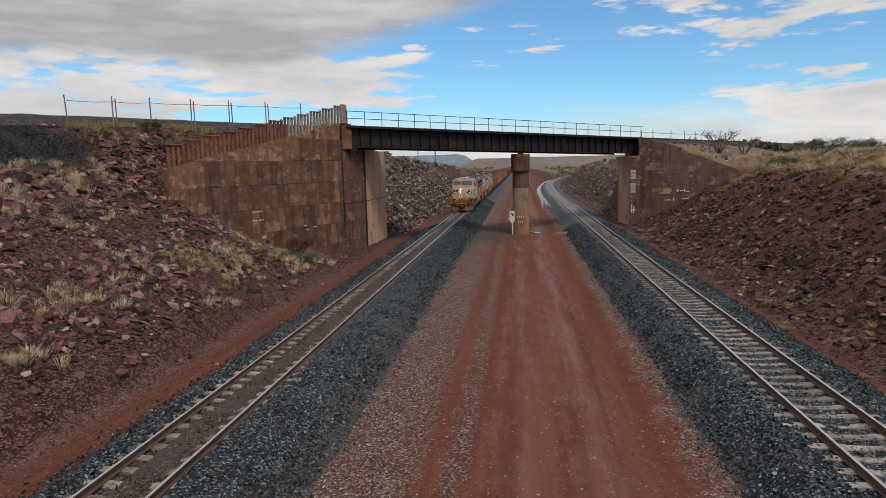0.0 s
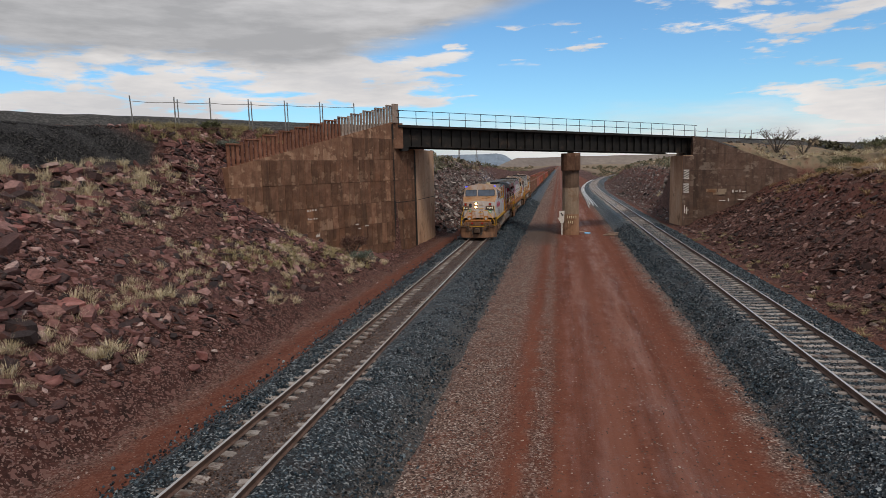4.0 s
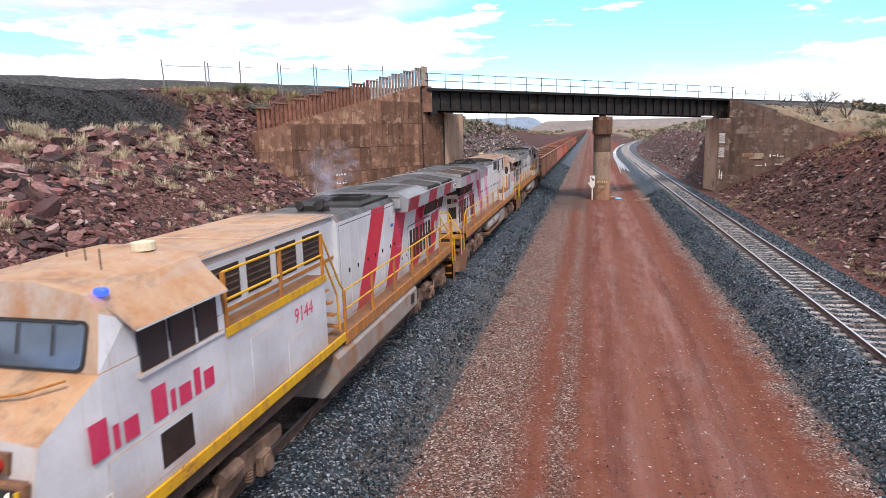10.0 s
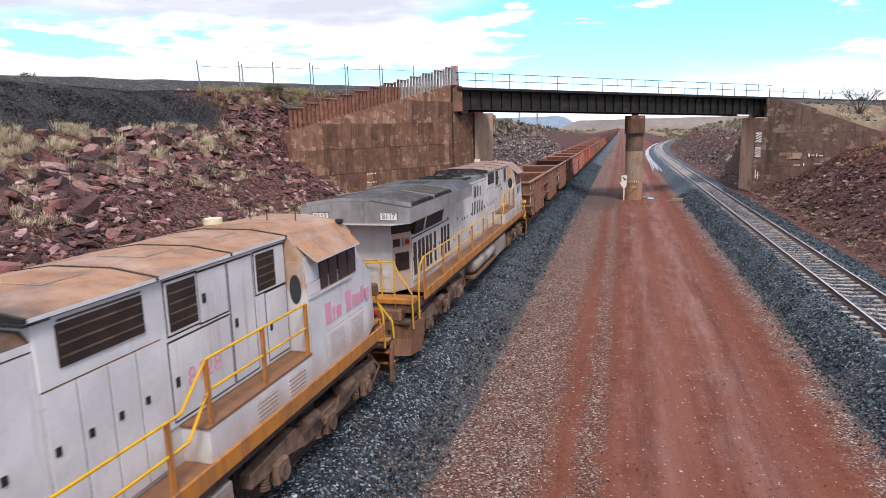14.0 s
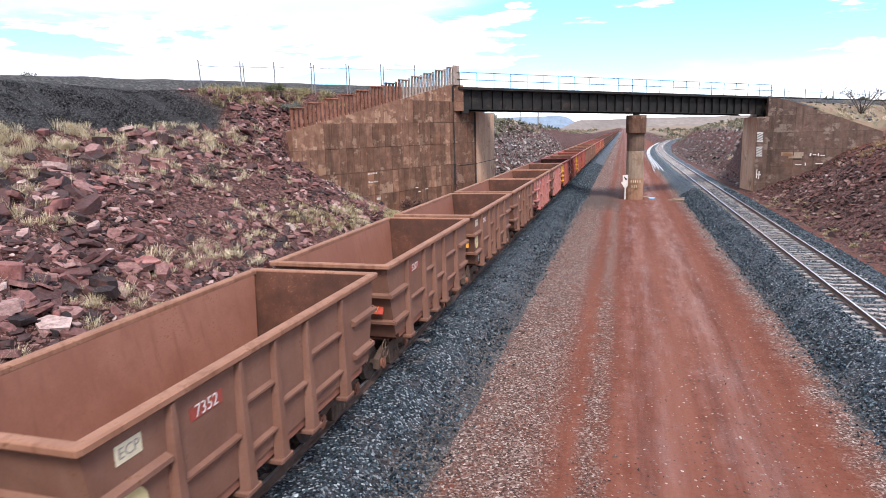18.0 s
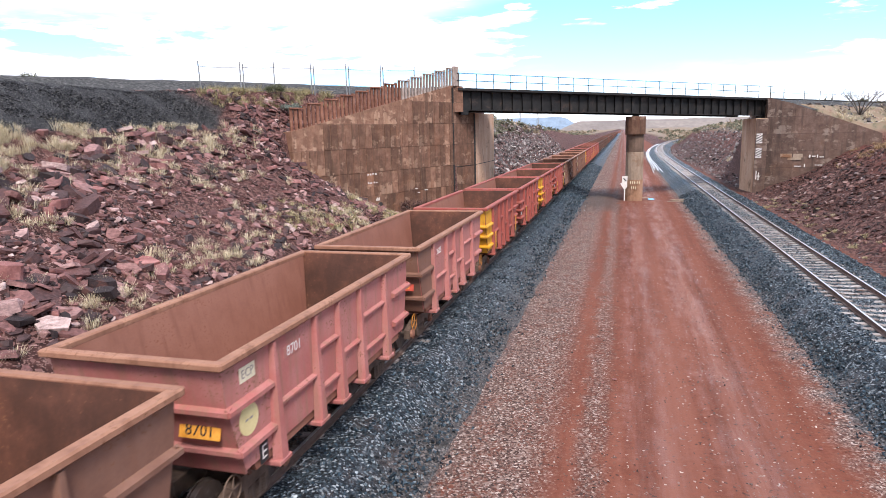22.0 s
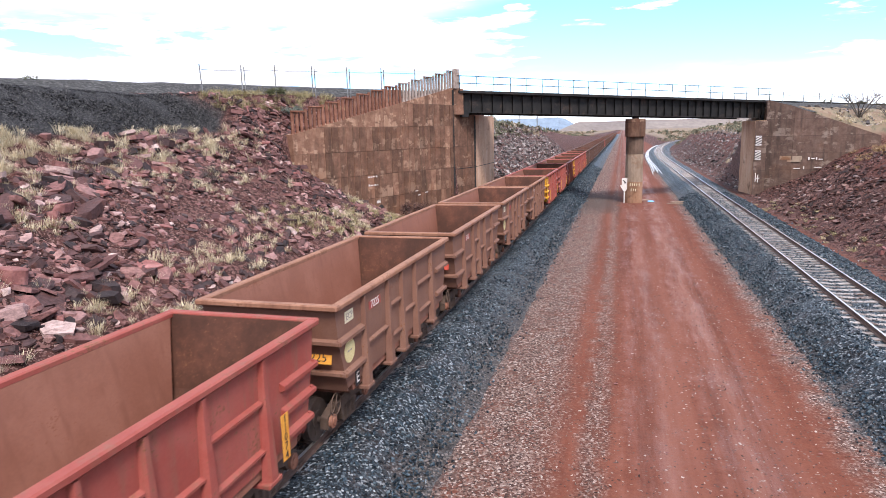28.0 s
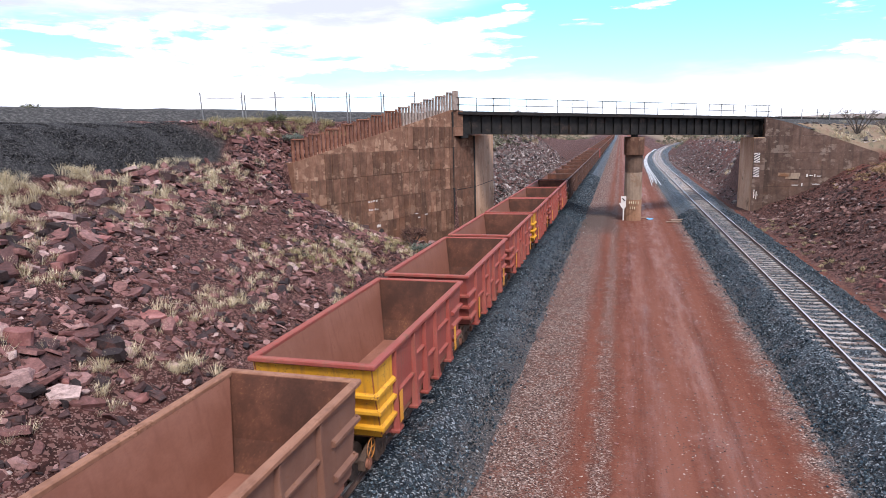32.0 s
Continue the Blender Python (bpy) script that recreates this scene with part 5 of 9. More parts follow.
# the range's blue is distance haze put into its base colour
HAZE_BLUE = surface("distant range in haze blue", [(0.17, 0.23, 0.30), (0.21, 0.27, 0.34)], 0.004, 0.03, (0.9, 1.0), 0, 0, "World")
FAR_BROWN = surface("distant brown plateau", [(0.17, 0.145, 0.135), (0.25, 0.215, 0.19)], 0.006, 0.05, (0.9, 1.0), 0, 0, "World")
mesa("far_hill", -1500, -260, 4300, 0, 95, 1.0, HAZE_BLUE, "long flat-topped range on the horizon, coloured haze blue")
mesa("far_hill", -320, 700, 3300, 0, 48, 5.0, FAR_BROWN, "low brown plateau on the horizon")
mesa("far_hill", 420, 2300, 3000, 0, 44, 9.0, FAR_BROWN, "low brown plateau on the horizon")

# ---- train: paints and lettering ----
LOCO_LEN, WAGON_LEN = 23.27, 9.25
NOSE_AT = 97.25
TRAVEL = [(0, 0.0), (9, 76.5), (19, 162.1), (23, 196.7), (28, 239.95), (32, 275.2)]


def travelled(t):
    """How far the train has come by t seconds."""
    return float(np.interp(t, [a for a, _ in TRAVEL], [b for _, b in TRAVEL]))


def coach_paint(name, base, faded, dust, dust_amt=0.45, rough=(0.45, 0.7), rust=(0.16, 0.07, 0.035)):
    """Old paint: faded patches, iron-ore dust, vertical streaks and small rust."""
    m, nt, b = shader(name)
    v = coords(nt, "Object")
    r = nt.nodes.new("ShaderNodeObjectInfo").outputs["Random"]
    shift = nt.nodes.new("ShaderNodeVectorMath")
    shift.operation = "ADD"
    nt.links.new(v, shift.inputs[0])
    off = nt.nodes.new("ShaderNodeCombineXYZ")
    nt.links.new(mathn(nt, "MULTIPLY", r, 37.0), off.inputs[1])
    nt.links.new(off.outputs[0], shift.inputs[1])
    v = shift.outputs[0]
    mid, fine = noise_tex(nt, v, 1.1, 7, 0.65), noise_tex(nt, v, 22, 4, 0.6)
    sm = nt.nodes.new("ShaderNodeMapping")
    sm.inputs["Scale"].default_value = (3.5, 3.5, 0.3)
    nt.links.new(v, sm.inputs["Vector"])
    streak = noise_tex(nt, sm.outputs[0], 1.5, 5, 0.6)
    c = mixc(nt, smooth(nt, mid, 0.35, 0.7), base, faded)
    c = mixc(nt, smooth(nt, mathn(nt, "ADD", streak, mathn(nt, "MULTIPLY", fine, 0.25)), 0.72 - 0.3 * dust_amt, 0.95 - 0.2 * dust_amt, 0.0, 0.8), c, dust)
    c = mixc(nt, smooth(nt, mathn(nt, "ADD", fine, mathn(nt, "MULTIPLY", mid, 0.7)), 0.98, 1.08), c, rust)
    c = mixc(nt, 0.3, c, ramp(nt, fine, [(0.3, (0.38,) * 3), (0.7, (0.62,) * 3)]), "OVERLAY")
    nt.links.new(c, b.inputs["Base Color"])
    nt.links.new(ramp(nt, mid, [(0.3, (rough[0],) * 3), (0.7, (rough[1],) * 3)]), b.inputs["Roughness"])
    b.inputs["Specular IOR Level"].default_value = 0.3
    bump(nt, b, mathn(nt, "ADD", fine, mathn(nt, "MULTIPLY", mid, 2.0)), 0.18, 0.01)
    return m


WAGON_BROWN = coach_paint("dusty brown wagon paint", (0.158, 0.076, 0.052), (0.216, 0.113, 0.080), (0.180, 0.086, 0.057), 0.5, (0.6, 0.85))
# the brown again, with the shade seen at a grazing angle painted in
WAGON_FAR_SHADE = coach_paint("brown wagon paint darkened by distant shade", (0.070, 0.038, 0.029), (0.115, 0.060, 0.046), (0.085, 0.043, 0.031), 0.5, (0.6, 0.85))
WAGON_PINK = coach_paint("faded pink wagon paint", (0.36, 0.12, 0.105), (0.42, 0.18, 0.16), (0.27, 0.14, 0.10), 0.5, (0.55, 0.8))
WAGON_RED = coach_paint("red oxide wagon paint", (0.27, 0.058, 0.044), (0.32, 0.092, 0.072), (0.21, 0.09, 0.062), 0.4, (0.5, 0.75))
WAGON_YELLOW = coach_paint("yellow wagon paint", (0.64, 0.31, 0.018), (0.68, 0.36, 0.04), (0.38, 0.18, 0.05), 0.4, (0.5, 0.75))
WAGON_INSIDE = coach_paint("ore-stained wagon lining", (0.225, 0.092, 0.060), (0.28, 0.124, 0.085), (0.195, 0.078, 0.051), 0.3, (0.6, 0.85), (0.20, 0.078, 0.046))
# ore stain, and the tub's inner shade painted into the same dark brown
WAGON_INSIDE_END = coach_paint("ore-stained end lining darkened by shade", (0.050, 0.021, 0.013), (0.120, 0.048, 0.030), (0.075, 0.030, 0.018), 0.5, (0.7, 0.9))
RIM = coach_paint("scuffed rim", (0.24, 0.112, 0.068), (0.33, 0.168, 0.108), (0.17, 0.074, 0.044), 0.5, (0.5, 0.75))
BOGIE = surface("dirty cast steel", [(0.055, 0.038, 0.03), (0.105, 0.07, 0.052), (0.15, 0.10, 0.075)], 3, 30, (0.7, 0.9), 0.1, 0.3, "Object", 0.2)
TRUCK = surface("dusty truck casting", [(0.075, 0.050, 0.037), (0.165, 0.105, 0.076), (0.27, 0.175, 0.128)], 3, 30, (0.7, 0.9), 0.1, 0.3, "Object", 0.2)
WHEEL = surface("wheel steel", [(0.08, 0.06, 0.05), (0.15, 0.115, 0.10)], 4, 30, (0.4, 0.6), 0.6, 0.1)
WHITE_INK = surface("white lettering", [(0.62, 0.58, 0.54), (0.75, 0.72, 0.68)], 5, 40, (0.5, 0.7))
BLACK_INK = surface("black lettering", [(0.02, 0.02, 0.022), (0.035, 0.033, 0.032)], 5, 40, (0.5, 0.7))
RED_PLATE = surface("red number plate", [(0.42, 0.05, 0.03), (0.52, 0.09, 0.06)], 5, 40, (0.45, 0.65))
ORANGE_PLATE = surface("orange number plate", [(0.62, 0.26, 0.03), (0.72, 0.34, 0.06)], 5, 40, (0.45, 0.65))
FADED_RED = surface("worn red number panel", [(0.19, 0.065, 0.048), (0.30, 0.062, 0.045), (0.36, 0.07, 0.05)], 4, 30, (0.5, 0.7))
DISC_YELLOW = surface("faded yellow marking paint", [(0.56, 0.47, 0.22), (0.66, 0.57, 0.30)], 3, 40, (0.5, 0.7))
CREAM = surface("cream paint", [(0.58, 0.52, 0.36), (0.68, 0.62, 0.45)], 3, 40, (0.5, 0.7))
YELLOW = coach_paint("safety yellow", (0.62, 0.36, 0.012), (0.56, 0.29, 0.025), (0.34, 0.16, 0.055), 0.4, (0.4, 0.6))
WALKWAY = coach_paint("dusty brown walkway plate", (0.24, 0.115, 0.05), (0.20, 0.11, 0.068), (0.165, 0.09, 0.058), 0.6, (0.6, 0.85))
ORANGE_DUST = coach_paint("dusty orange walkway", (0.46, 0.18, 0.025), (0.35, 0.15, 0.05), (0.22, 0.105, 0.062), 0.65, (0.5, 0.8))


def lettering(text, size, material, parent, m, name="number", upright=False):
    """Text in the built-in font as a thin mesh, centred on m, facing its +z."""
    cu = bpy.data.curves.new(name, "FONT")
    cu.body, cu.size, cu.extrude = ("\n".join(text) if upright else text), size, 0.002
    cu.align_x, cu.align_y, cu.resolution_u = "CENTER", "CENTER", 2
    if upright:
        cu.space_line = 0.8
    tmp = bpy.data.objects.new(name, cu)
    me = bpy.data.meshes.new_from_object(tmp)
    bpy.data.objects.remove(tmp)
    bpy.data.curves.remove(cu)
    ob = mesh_obj(name, me, material, parent)
    ob.matrix_basis = m
    return ob


# a sign's frame: x to the reader's right, y up, z towards the reader
FACE_EAST = Matrix(((0, 0, 1, 0), (1, 0, 0, 0), (0, 1, 0, 0), (0, 0, 0, 1)))
FACE_SOUTH = Matrix(((1, 0, 0, 0), (0, 0, -1, 0), (0, 1, 0, 0), (0, 0, 0, 1)))
FACE_WEST = Matrix(((0, 0, -1, 0), (-1, 0, 0, 0), (0, 1, 0, 0), (0, 0, 0, 1)))
FACE_NORTH = Matrix(((-1, 0, 0, 0), (0, 0, 1, 0), (0, 1, 0, 0), (0, 0, 0, 1)))


def at(x, y, z, face):
    return Matrix.Translation((x, y, z)) @ face


# ---- ore wagons ----
W_IN, W_OUT, W_TOP, W_FLOOR = 1.49, 1.52, 3.12, 1.02
POSTS = (1.85, 3.35, 4.35, 5.45, 6.95)


def wheelset(parent, y, r=0.46, name="wheelset"):
    bm = B()
    for s in (-1, 1):
        rod(bm, (s * 0.69, 0, 0), (s * 0.80, 0, 0), r, 20)
        rod(bm, (s * 0.66, 0, 0), (s * 0.69, 0, 0), r + 0.03, 20)
        rod(bm, (s * 0.80, 0, 0), (s * 0.82, 0, 0), r * 0.45, 12)
        for k in range(6):
            a = k * math.pi / 3
            rod(bm, (s * 0.805, math.cos(a) * r * 0.62, math.sin(a) * r * 0.62), (s * 0.812, math.cos(a) * r * 0.62, math.sin(a) * r * 0.62), 0.05, 6)
    rod(bm, (-0.95, 0, 0), (0.95, 0, 0), 0.075, 8)
    ob = part(name, bm, WHEEL, parent)
    ob.matrix_basis = Matrix.Translation((0, y, r))
    return ob


def bogie(parent, y, wheelbase=1.78):
    """Three-piece freight bogie: two cast side frames with springs, and a bolster."""
    made = []
    for s in (-1, 1):
        bm = B()
        x0, x1 = s * 0.96, s * 1.13
        h = wheelbase / 2
        prism(bm, [(y - h - 0.2, 0.34), (y - h - 0.2, 0.60), (y - 0.42, 0.80), (y + 0.42, 0.80), (y + h + 0.2, 0.60), (y + h + 0.2, 0.34), (y + h - 0.18, 0.36), (y + h - 0.25, 0.50), (y + 0.38, 0.56), (y + 0.36, 0.26), (y + 0.28, 0.18), (y - 0.28, 0.18), (y - 0.36, 0.26), (y - 0.38, 0.56), (y - h + 0.25, 0.50), (y - h + 0.18, 0.36)], x0, x1, "x")
        f = part("side_frame", bm, BOGIE, parent)
        for k in (-0.2, 0, 0.2):
            bm = B()
            for j in range(6):
                z = 0.24 + j * 0.05
                rod(bm, (s * 1.08, y + k, z), (s * 1.08, y + k, z + 0.028), 0.085, 8)
            part("spring", bm, BOGIE, f)
        for k in (-h, h):
            bm = B()
            rod(bm, (s * 1.05, y + k, 0.46), (s * 1.19, y + k, 0.46), 0.15, 10)
            rod(bm, (s * 1.19, y + k, 0.46), (s * 1.21, y + k, 0.46), 0.085, 8)
            part("axle_cap", bm, RUST, f, "rust-orange axle box cap")
        made.append(f)
    bm = B()
    box(bm, -1.0, 1.0, y - 0.18, y + 0.18, 0.5, 0.82, 0.03)
    part("bolster", bm, BOGIE, parent)
    return made


def end_y(z):
    """How far the end wall stands in from the coupler, by height."""
    return float(np.interp(z, [0.9, 1.6, 2.35, 3.12], [1.02, 0.80, 0.58, 0.46]))


def wagon(body, endpaint, near=True, label="", side_no="", end_no="", plate="orange", style="edp"):
    e = thing("ore_wagon", label, "ore wagon", group="ore wagons of the train")
    L = WAGON_LEN
    # tub sides
    for s in (-1, 1):
        bm = B()
        ring = []
        for x in (s * W_OUT, s * W_IN):
            ring.append([(x, end_y(z), z) for z in (1.20, 1.6, 2.35, 3.1)] + [(x, L - end_y(z), z) for z in (3.1, 2.35, 1.6, 1.20)])
        loft(bm, ring)
        part("side_wall", bm, [body], e)
        bm = B()
        loft(bm, [[(s * 1.44, 0.62, 3.05), (s * 1.44, L - 0.62, 3.05), (s * 1.10, L - 1.25, 1.03), (s * 1.10, 1.25, 1.03)], [(s * 1.485, 0.62, 3.05), (s * 1.485, L - 0.62, 3.05), (s * 1.485, L - 1.25, 1.03), (s * 1.485, 1.25, 1.03)]])
        part("lining", bm, WAGON_INSIDE, e, "ore-stained inner side")
    for k in (0, 1):
        def yy(v):
            return v if k == 0 else L - v
        bm = B()
        zs = (1.12, 1.6, 2.35, 3.1)
        loft(bm, [[(x, yy(end_y(z) + d), z) for z, d in [(z, 0.0) for z in zs] + [(z, 0.05) for z in zs[::-1]]] for x in (-W_IN, W_IN)])
        w = part("end_wall", bm, [endpaint if k == 0 else body], e)
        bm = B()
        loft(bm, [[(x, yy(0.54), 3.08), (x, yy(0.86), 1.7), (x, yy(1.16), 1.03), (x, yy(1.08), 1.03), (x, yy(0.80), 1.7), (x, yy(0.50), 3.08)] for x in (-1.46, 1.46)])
        part("lining", bm, WAGON_INSIDE_END, e, "ore-stained inner end, shade in its dark colour")
        for z in ((1.56, 2.30) if style == "edp" else (1.40, 1.85, 2.30)):
            bm = B()
            y = end_y(z)
            prism(bm, [(yy(y + 0.02), z - 0.09), (yy(y - 0.10), z - 0.04), (yy(y - 0.10), z + 0.03), (yy(y + 0.02), z + 0.09)], -W_OUT - 0.06, W_OUT + 0.06, "x")
            for s in (-1, 1):
                prism(bm, [(s * W_OUT, z - 0.08), (s * (W_OUT + 0.10), z - 0.04), (s * (W_OUT + 0.10), z + 0.03), (s * W_OUT, z + 0.08)], yy(y - 0.08), yy(POSTS[0] - 0.1), "y")
            part("end_rib", bm, endpaint if k == 0 else body, e)
    if endpaint is not body:
        for s in (-1, 1):
            bm = B()
            zs = (1.20, 1.6, 2.35, 2.99)
            loft(bm, [[(x, end_y(z) - 0.004, z) for z in zs] + [(x, POSTS[0] - 0.14, z) for z in zs[::-1]] for x in (s * (W_OUT + 0.001), s * (W_OUT + 0.016))])
            part("end_panel", bm, endpaint, e, "side panel in the end's colour")
    bm = B()
    box(bm, -1.2, 1.2, 1.2, L - 1.2, 0.95, 1.06)
    part("floor", bm, WAGON_INSIDE, e, "ore-stained wagon floor")
    # rim
    for s in (-1, 1):
        bm = B()
        box(bm, s * 1.43, s * 1.63, 0.40, L - 0.40, 3.0, W_TOP, 0.025)
        part("rim", bm, RIM if near and body is not WAGON_RED else body, e, "scuffed top rail")
    for y in (0.36, L - 0.54):
        bm = B()
        box(bm, -1.62, 1.62, y, y + 0.18, 3.002, W_TOP + 0.004, 0.025)
        part("rim", bm, RIM if near and body is not WAGON_RED else body, e)
    # posts widen downwards and end in a foot
    for s in (-1, 1):
        first = None
        for y in POSTS:
            if first is None:
                bm = B()
                loft(bm, [[(s * W_OUT, -0.17, 0.94), (s * (W_OUT + 0.15), -0.10, 0.94), (s * (W_OUT + 0.15), 0.10, 0.94), (s * W_OUT, 0.17, 0.94)], [(s * W_OUT, -0.05, 2.98), (s * (W_OUT + 0.09), -0.035, 2.98), (s * (W_OUT + 0.09), 0.035, 2.98), (s * W_OUT, 0.05, 2.98)]])
                box(bm, s * 1.25, s * (W_OUT + 0.16), -0.2, 0.2, 0.88, 0.97, 0.015)
                first = part("side_post", bm, body, e, "flared side post with a foot")
                first.matrix_basis = Matrix.Translation((0, y, 0))
            else:
                share("side_post", first, e, Matrix.Translation((0, y, 0)))
        spans = list(zip((0.75,) + POSTS, POSTS + (L - 0.75,)))
        for i, (a, b) in enumerate(spans):
            if i in (0, len(spans) - 1):
                continue
            for z in ((1.85,) if i % 2 else (1.5, 2.3)):
                bm = B()
                prism(bm, [(s * W_OUT, z - 0.09), (s * (W_OUT + 0.08), z - 0.02), (s * (W_OUT + 0.08), z + 0.02), (s * W_OUT, z + 0.05)], a + 0.09, b - 0.09, "y")
                part("side_rib", bm, body, e)
    # underframe, couplers, bogies
    bm = B()
    box(bm, -0.3, 0.3, 0.75, L - 0.75, 0.62, 0.95, 0.02)
    part("centre_sill", bm, BOGIE, e)
    for k in (0, 1):
        a, b = (0.0, 0.95) if k == 0 else (L, L - 0.95)
        bm = B()
        box(bm, -0.11, 0.11, a, b, 0.62, 0.88, 0.03)
        box(bm, -0.2, 0.2, a, a + (0.32 if k == 0 else -0.32), 0.56, 0.94, 0.05)
        part("coupler", bm, BOGIE, e)
    if near:
        for y in (1.75, L - 1.75):
            bogie(e, y)
        bm = B()
        for k in range(20):
            a, b = 2 * math.pi * k / 20, 2 * math.pi * (k + 1) / 20
            rod(bm, (1.18, 1.0 + 0.24 * math.cos(a), 0.78 + 0.24 * math.sin(a)), (1.18, 1.0 + 0.24 * math.cos(b), 0.78 + 0.24 * math.sin(b)), 0.016, 5)
        for k in range(5):
            a = 2 * math.pi * k / 5
            rod(bm, (1.18, 1.0, 0.78), (1.18, 1.0 + 0.24 * math.cos(a), 0.78 + 0.24 * math.sin(a)), 0.014, 5)
        part("handbrake_wheel", bm, ORANGE_DUST if endpaint is not body else BOGIE, e, "dirty spoked handbrake wheel")
        bm = B()
        pipe(bm, [(0.35, 0.9, 0.7), (0.42, 0.3, 0.55), (0.4, 0.0, 0.32), (0.36, -0.25, 0.36)], 0.025, 6)
        part("brake_hose", bm, BLACK_INK, e)
        letter(e, body, side_no, end_no, plate, style)
    else:
        for y in (1.75, L - 1.75):
            for s in (-1, 1):
                bm = B()
                prism(bm, [(y - 1.1, 0.3), (y - 1.1, 0.6), (y - 0.4, 0.82), (y + 0.4, 0.82), (y + 1.1, 0.6), (y + 1.1, 0.3), (y + 0.5, 0.4), (y - 0.5, 0.4)], s * 0.92, s * 1.07, "x")
                part("side_frame", bm, BOGIE, e)
    return e


def letter(e, body, side_no, end_no, plate, style):
    """Fleet numbers and markings."""
    if style == "edp":
        bm = B()
        box(bm, W_OUT, W_OUT + 0.008, 2.24, 2.96, 2.53, 2.73)
        p = part("number_panel", bm, FADED_RED if body is WAGON_BROWN else body, e)
        if side_no:
            lettering(side_no, 0.26, WHITE_INK, e, at(W_OUT + 0.012, 2.6, 2.63, FACE_EAST), "fleet_number")
        m = FACE_SOUTH @ Matrix.Rotation(-0.28, 4, "X")
        y = end_y(1.95)
        if end_no:
            bm = B()
            box(bm, -0.36, 0.36, -0.13, 0.13, 0.0, 0.012)
            pl = part("number_plate", bm, ORANGE_PLATE if plate == "orange" else RED_PLATE, e)
            pl.matrix_basis = at(0.95, y - 0.02, 1.93, m)
            lettering(end_no, 0.26, BLACK_INK if plate == "orange" else ORANGE_PLATE, e, at(0.95, y - 0.036, 1.93, m), "fleet_number")
        if plate == "red":
            return
        bm = B()
        rod(bm, (W_OUT + 0.001, 1.10, 1.98), (W_OUT + 0.01, 1.10, 1.98), 0.26, 24)
        disc = part("disc", bm, DISC_YELLOW, e, "faded yellow round marking")
        for y0, y1 in ((0.99, 1.075), (1.115, 1.20)):
            bm = B()
            box(bm, W_OUT + 0.01, W_OUT + 0.013, y0, y1, 1.965, 2.0)
            part("writing_bar", bm, TANK, disc)
        bm = B()
        box(bm, W_OUT, W_OUT + 0.008, 0.94, 1.36, 2.60, 2.84)
        part("panel", bm, CREAM, e, "small cream data panel")
        lettering("ECP", 0.20, TANK, e, at(W_OUT + 0.012, 1.15, 2.72, FACE_EAST), "lettering")
        bm = B()
        box(bm, W_OUT, W_OUT + 0.008, 1.32, 1.56, 1.08, 1.42)
        part("panel", bm, BLACK_INK, e, "black square marking")
        lettering("E", 0.34, WHITE_INK, e, at(W_OUT + 0.011, 1.44, 1.25, FACE_EAST), "lettering")
    else:
        for y in (1.98, WAGON_LEN - 2.3):
            bm = B()
            box(bm, W_OUT + 0.175, W_OUT + 0.185, y - 0.24 if y < 3 else y + 0.23, (y - 0.02) if y < 3 else y + 0.45, 1.15, 1.95)
            part("number_strip", bm, ORANGE_PLATE, e, "upright yellow number strip")
            if side_no:
                lettering(side_no, 0.2, BLACK_INK, e, at(W_OUT + 0.189, y - 0.13 if y < 3 else y + 0.34, 1.55, FACE_EAST), "fleet_number", True)
        if end_no:
            y = end_y(2.08)
            m = FACE_SOUTH @ Matrix.Rotation(-0.28, 4, "X")
            lettering(end_no, 0.28, BLACK_INK, e, at(0.85, y - 0.02, 2.07, m), "fleet_number")
            lettering(side_no, 0.24, RIM, e, at(W_OUT + 0.004, 2.6, 2.62, FACE_EAST), "fleet_number")
            bm = B()
            box(bm, W_OUT, W_OUT + 0.008, 0.95, 1.35, 1.55, 1.78)
            part("panel", bm, WHITE_INK, e, "white data panel")

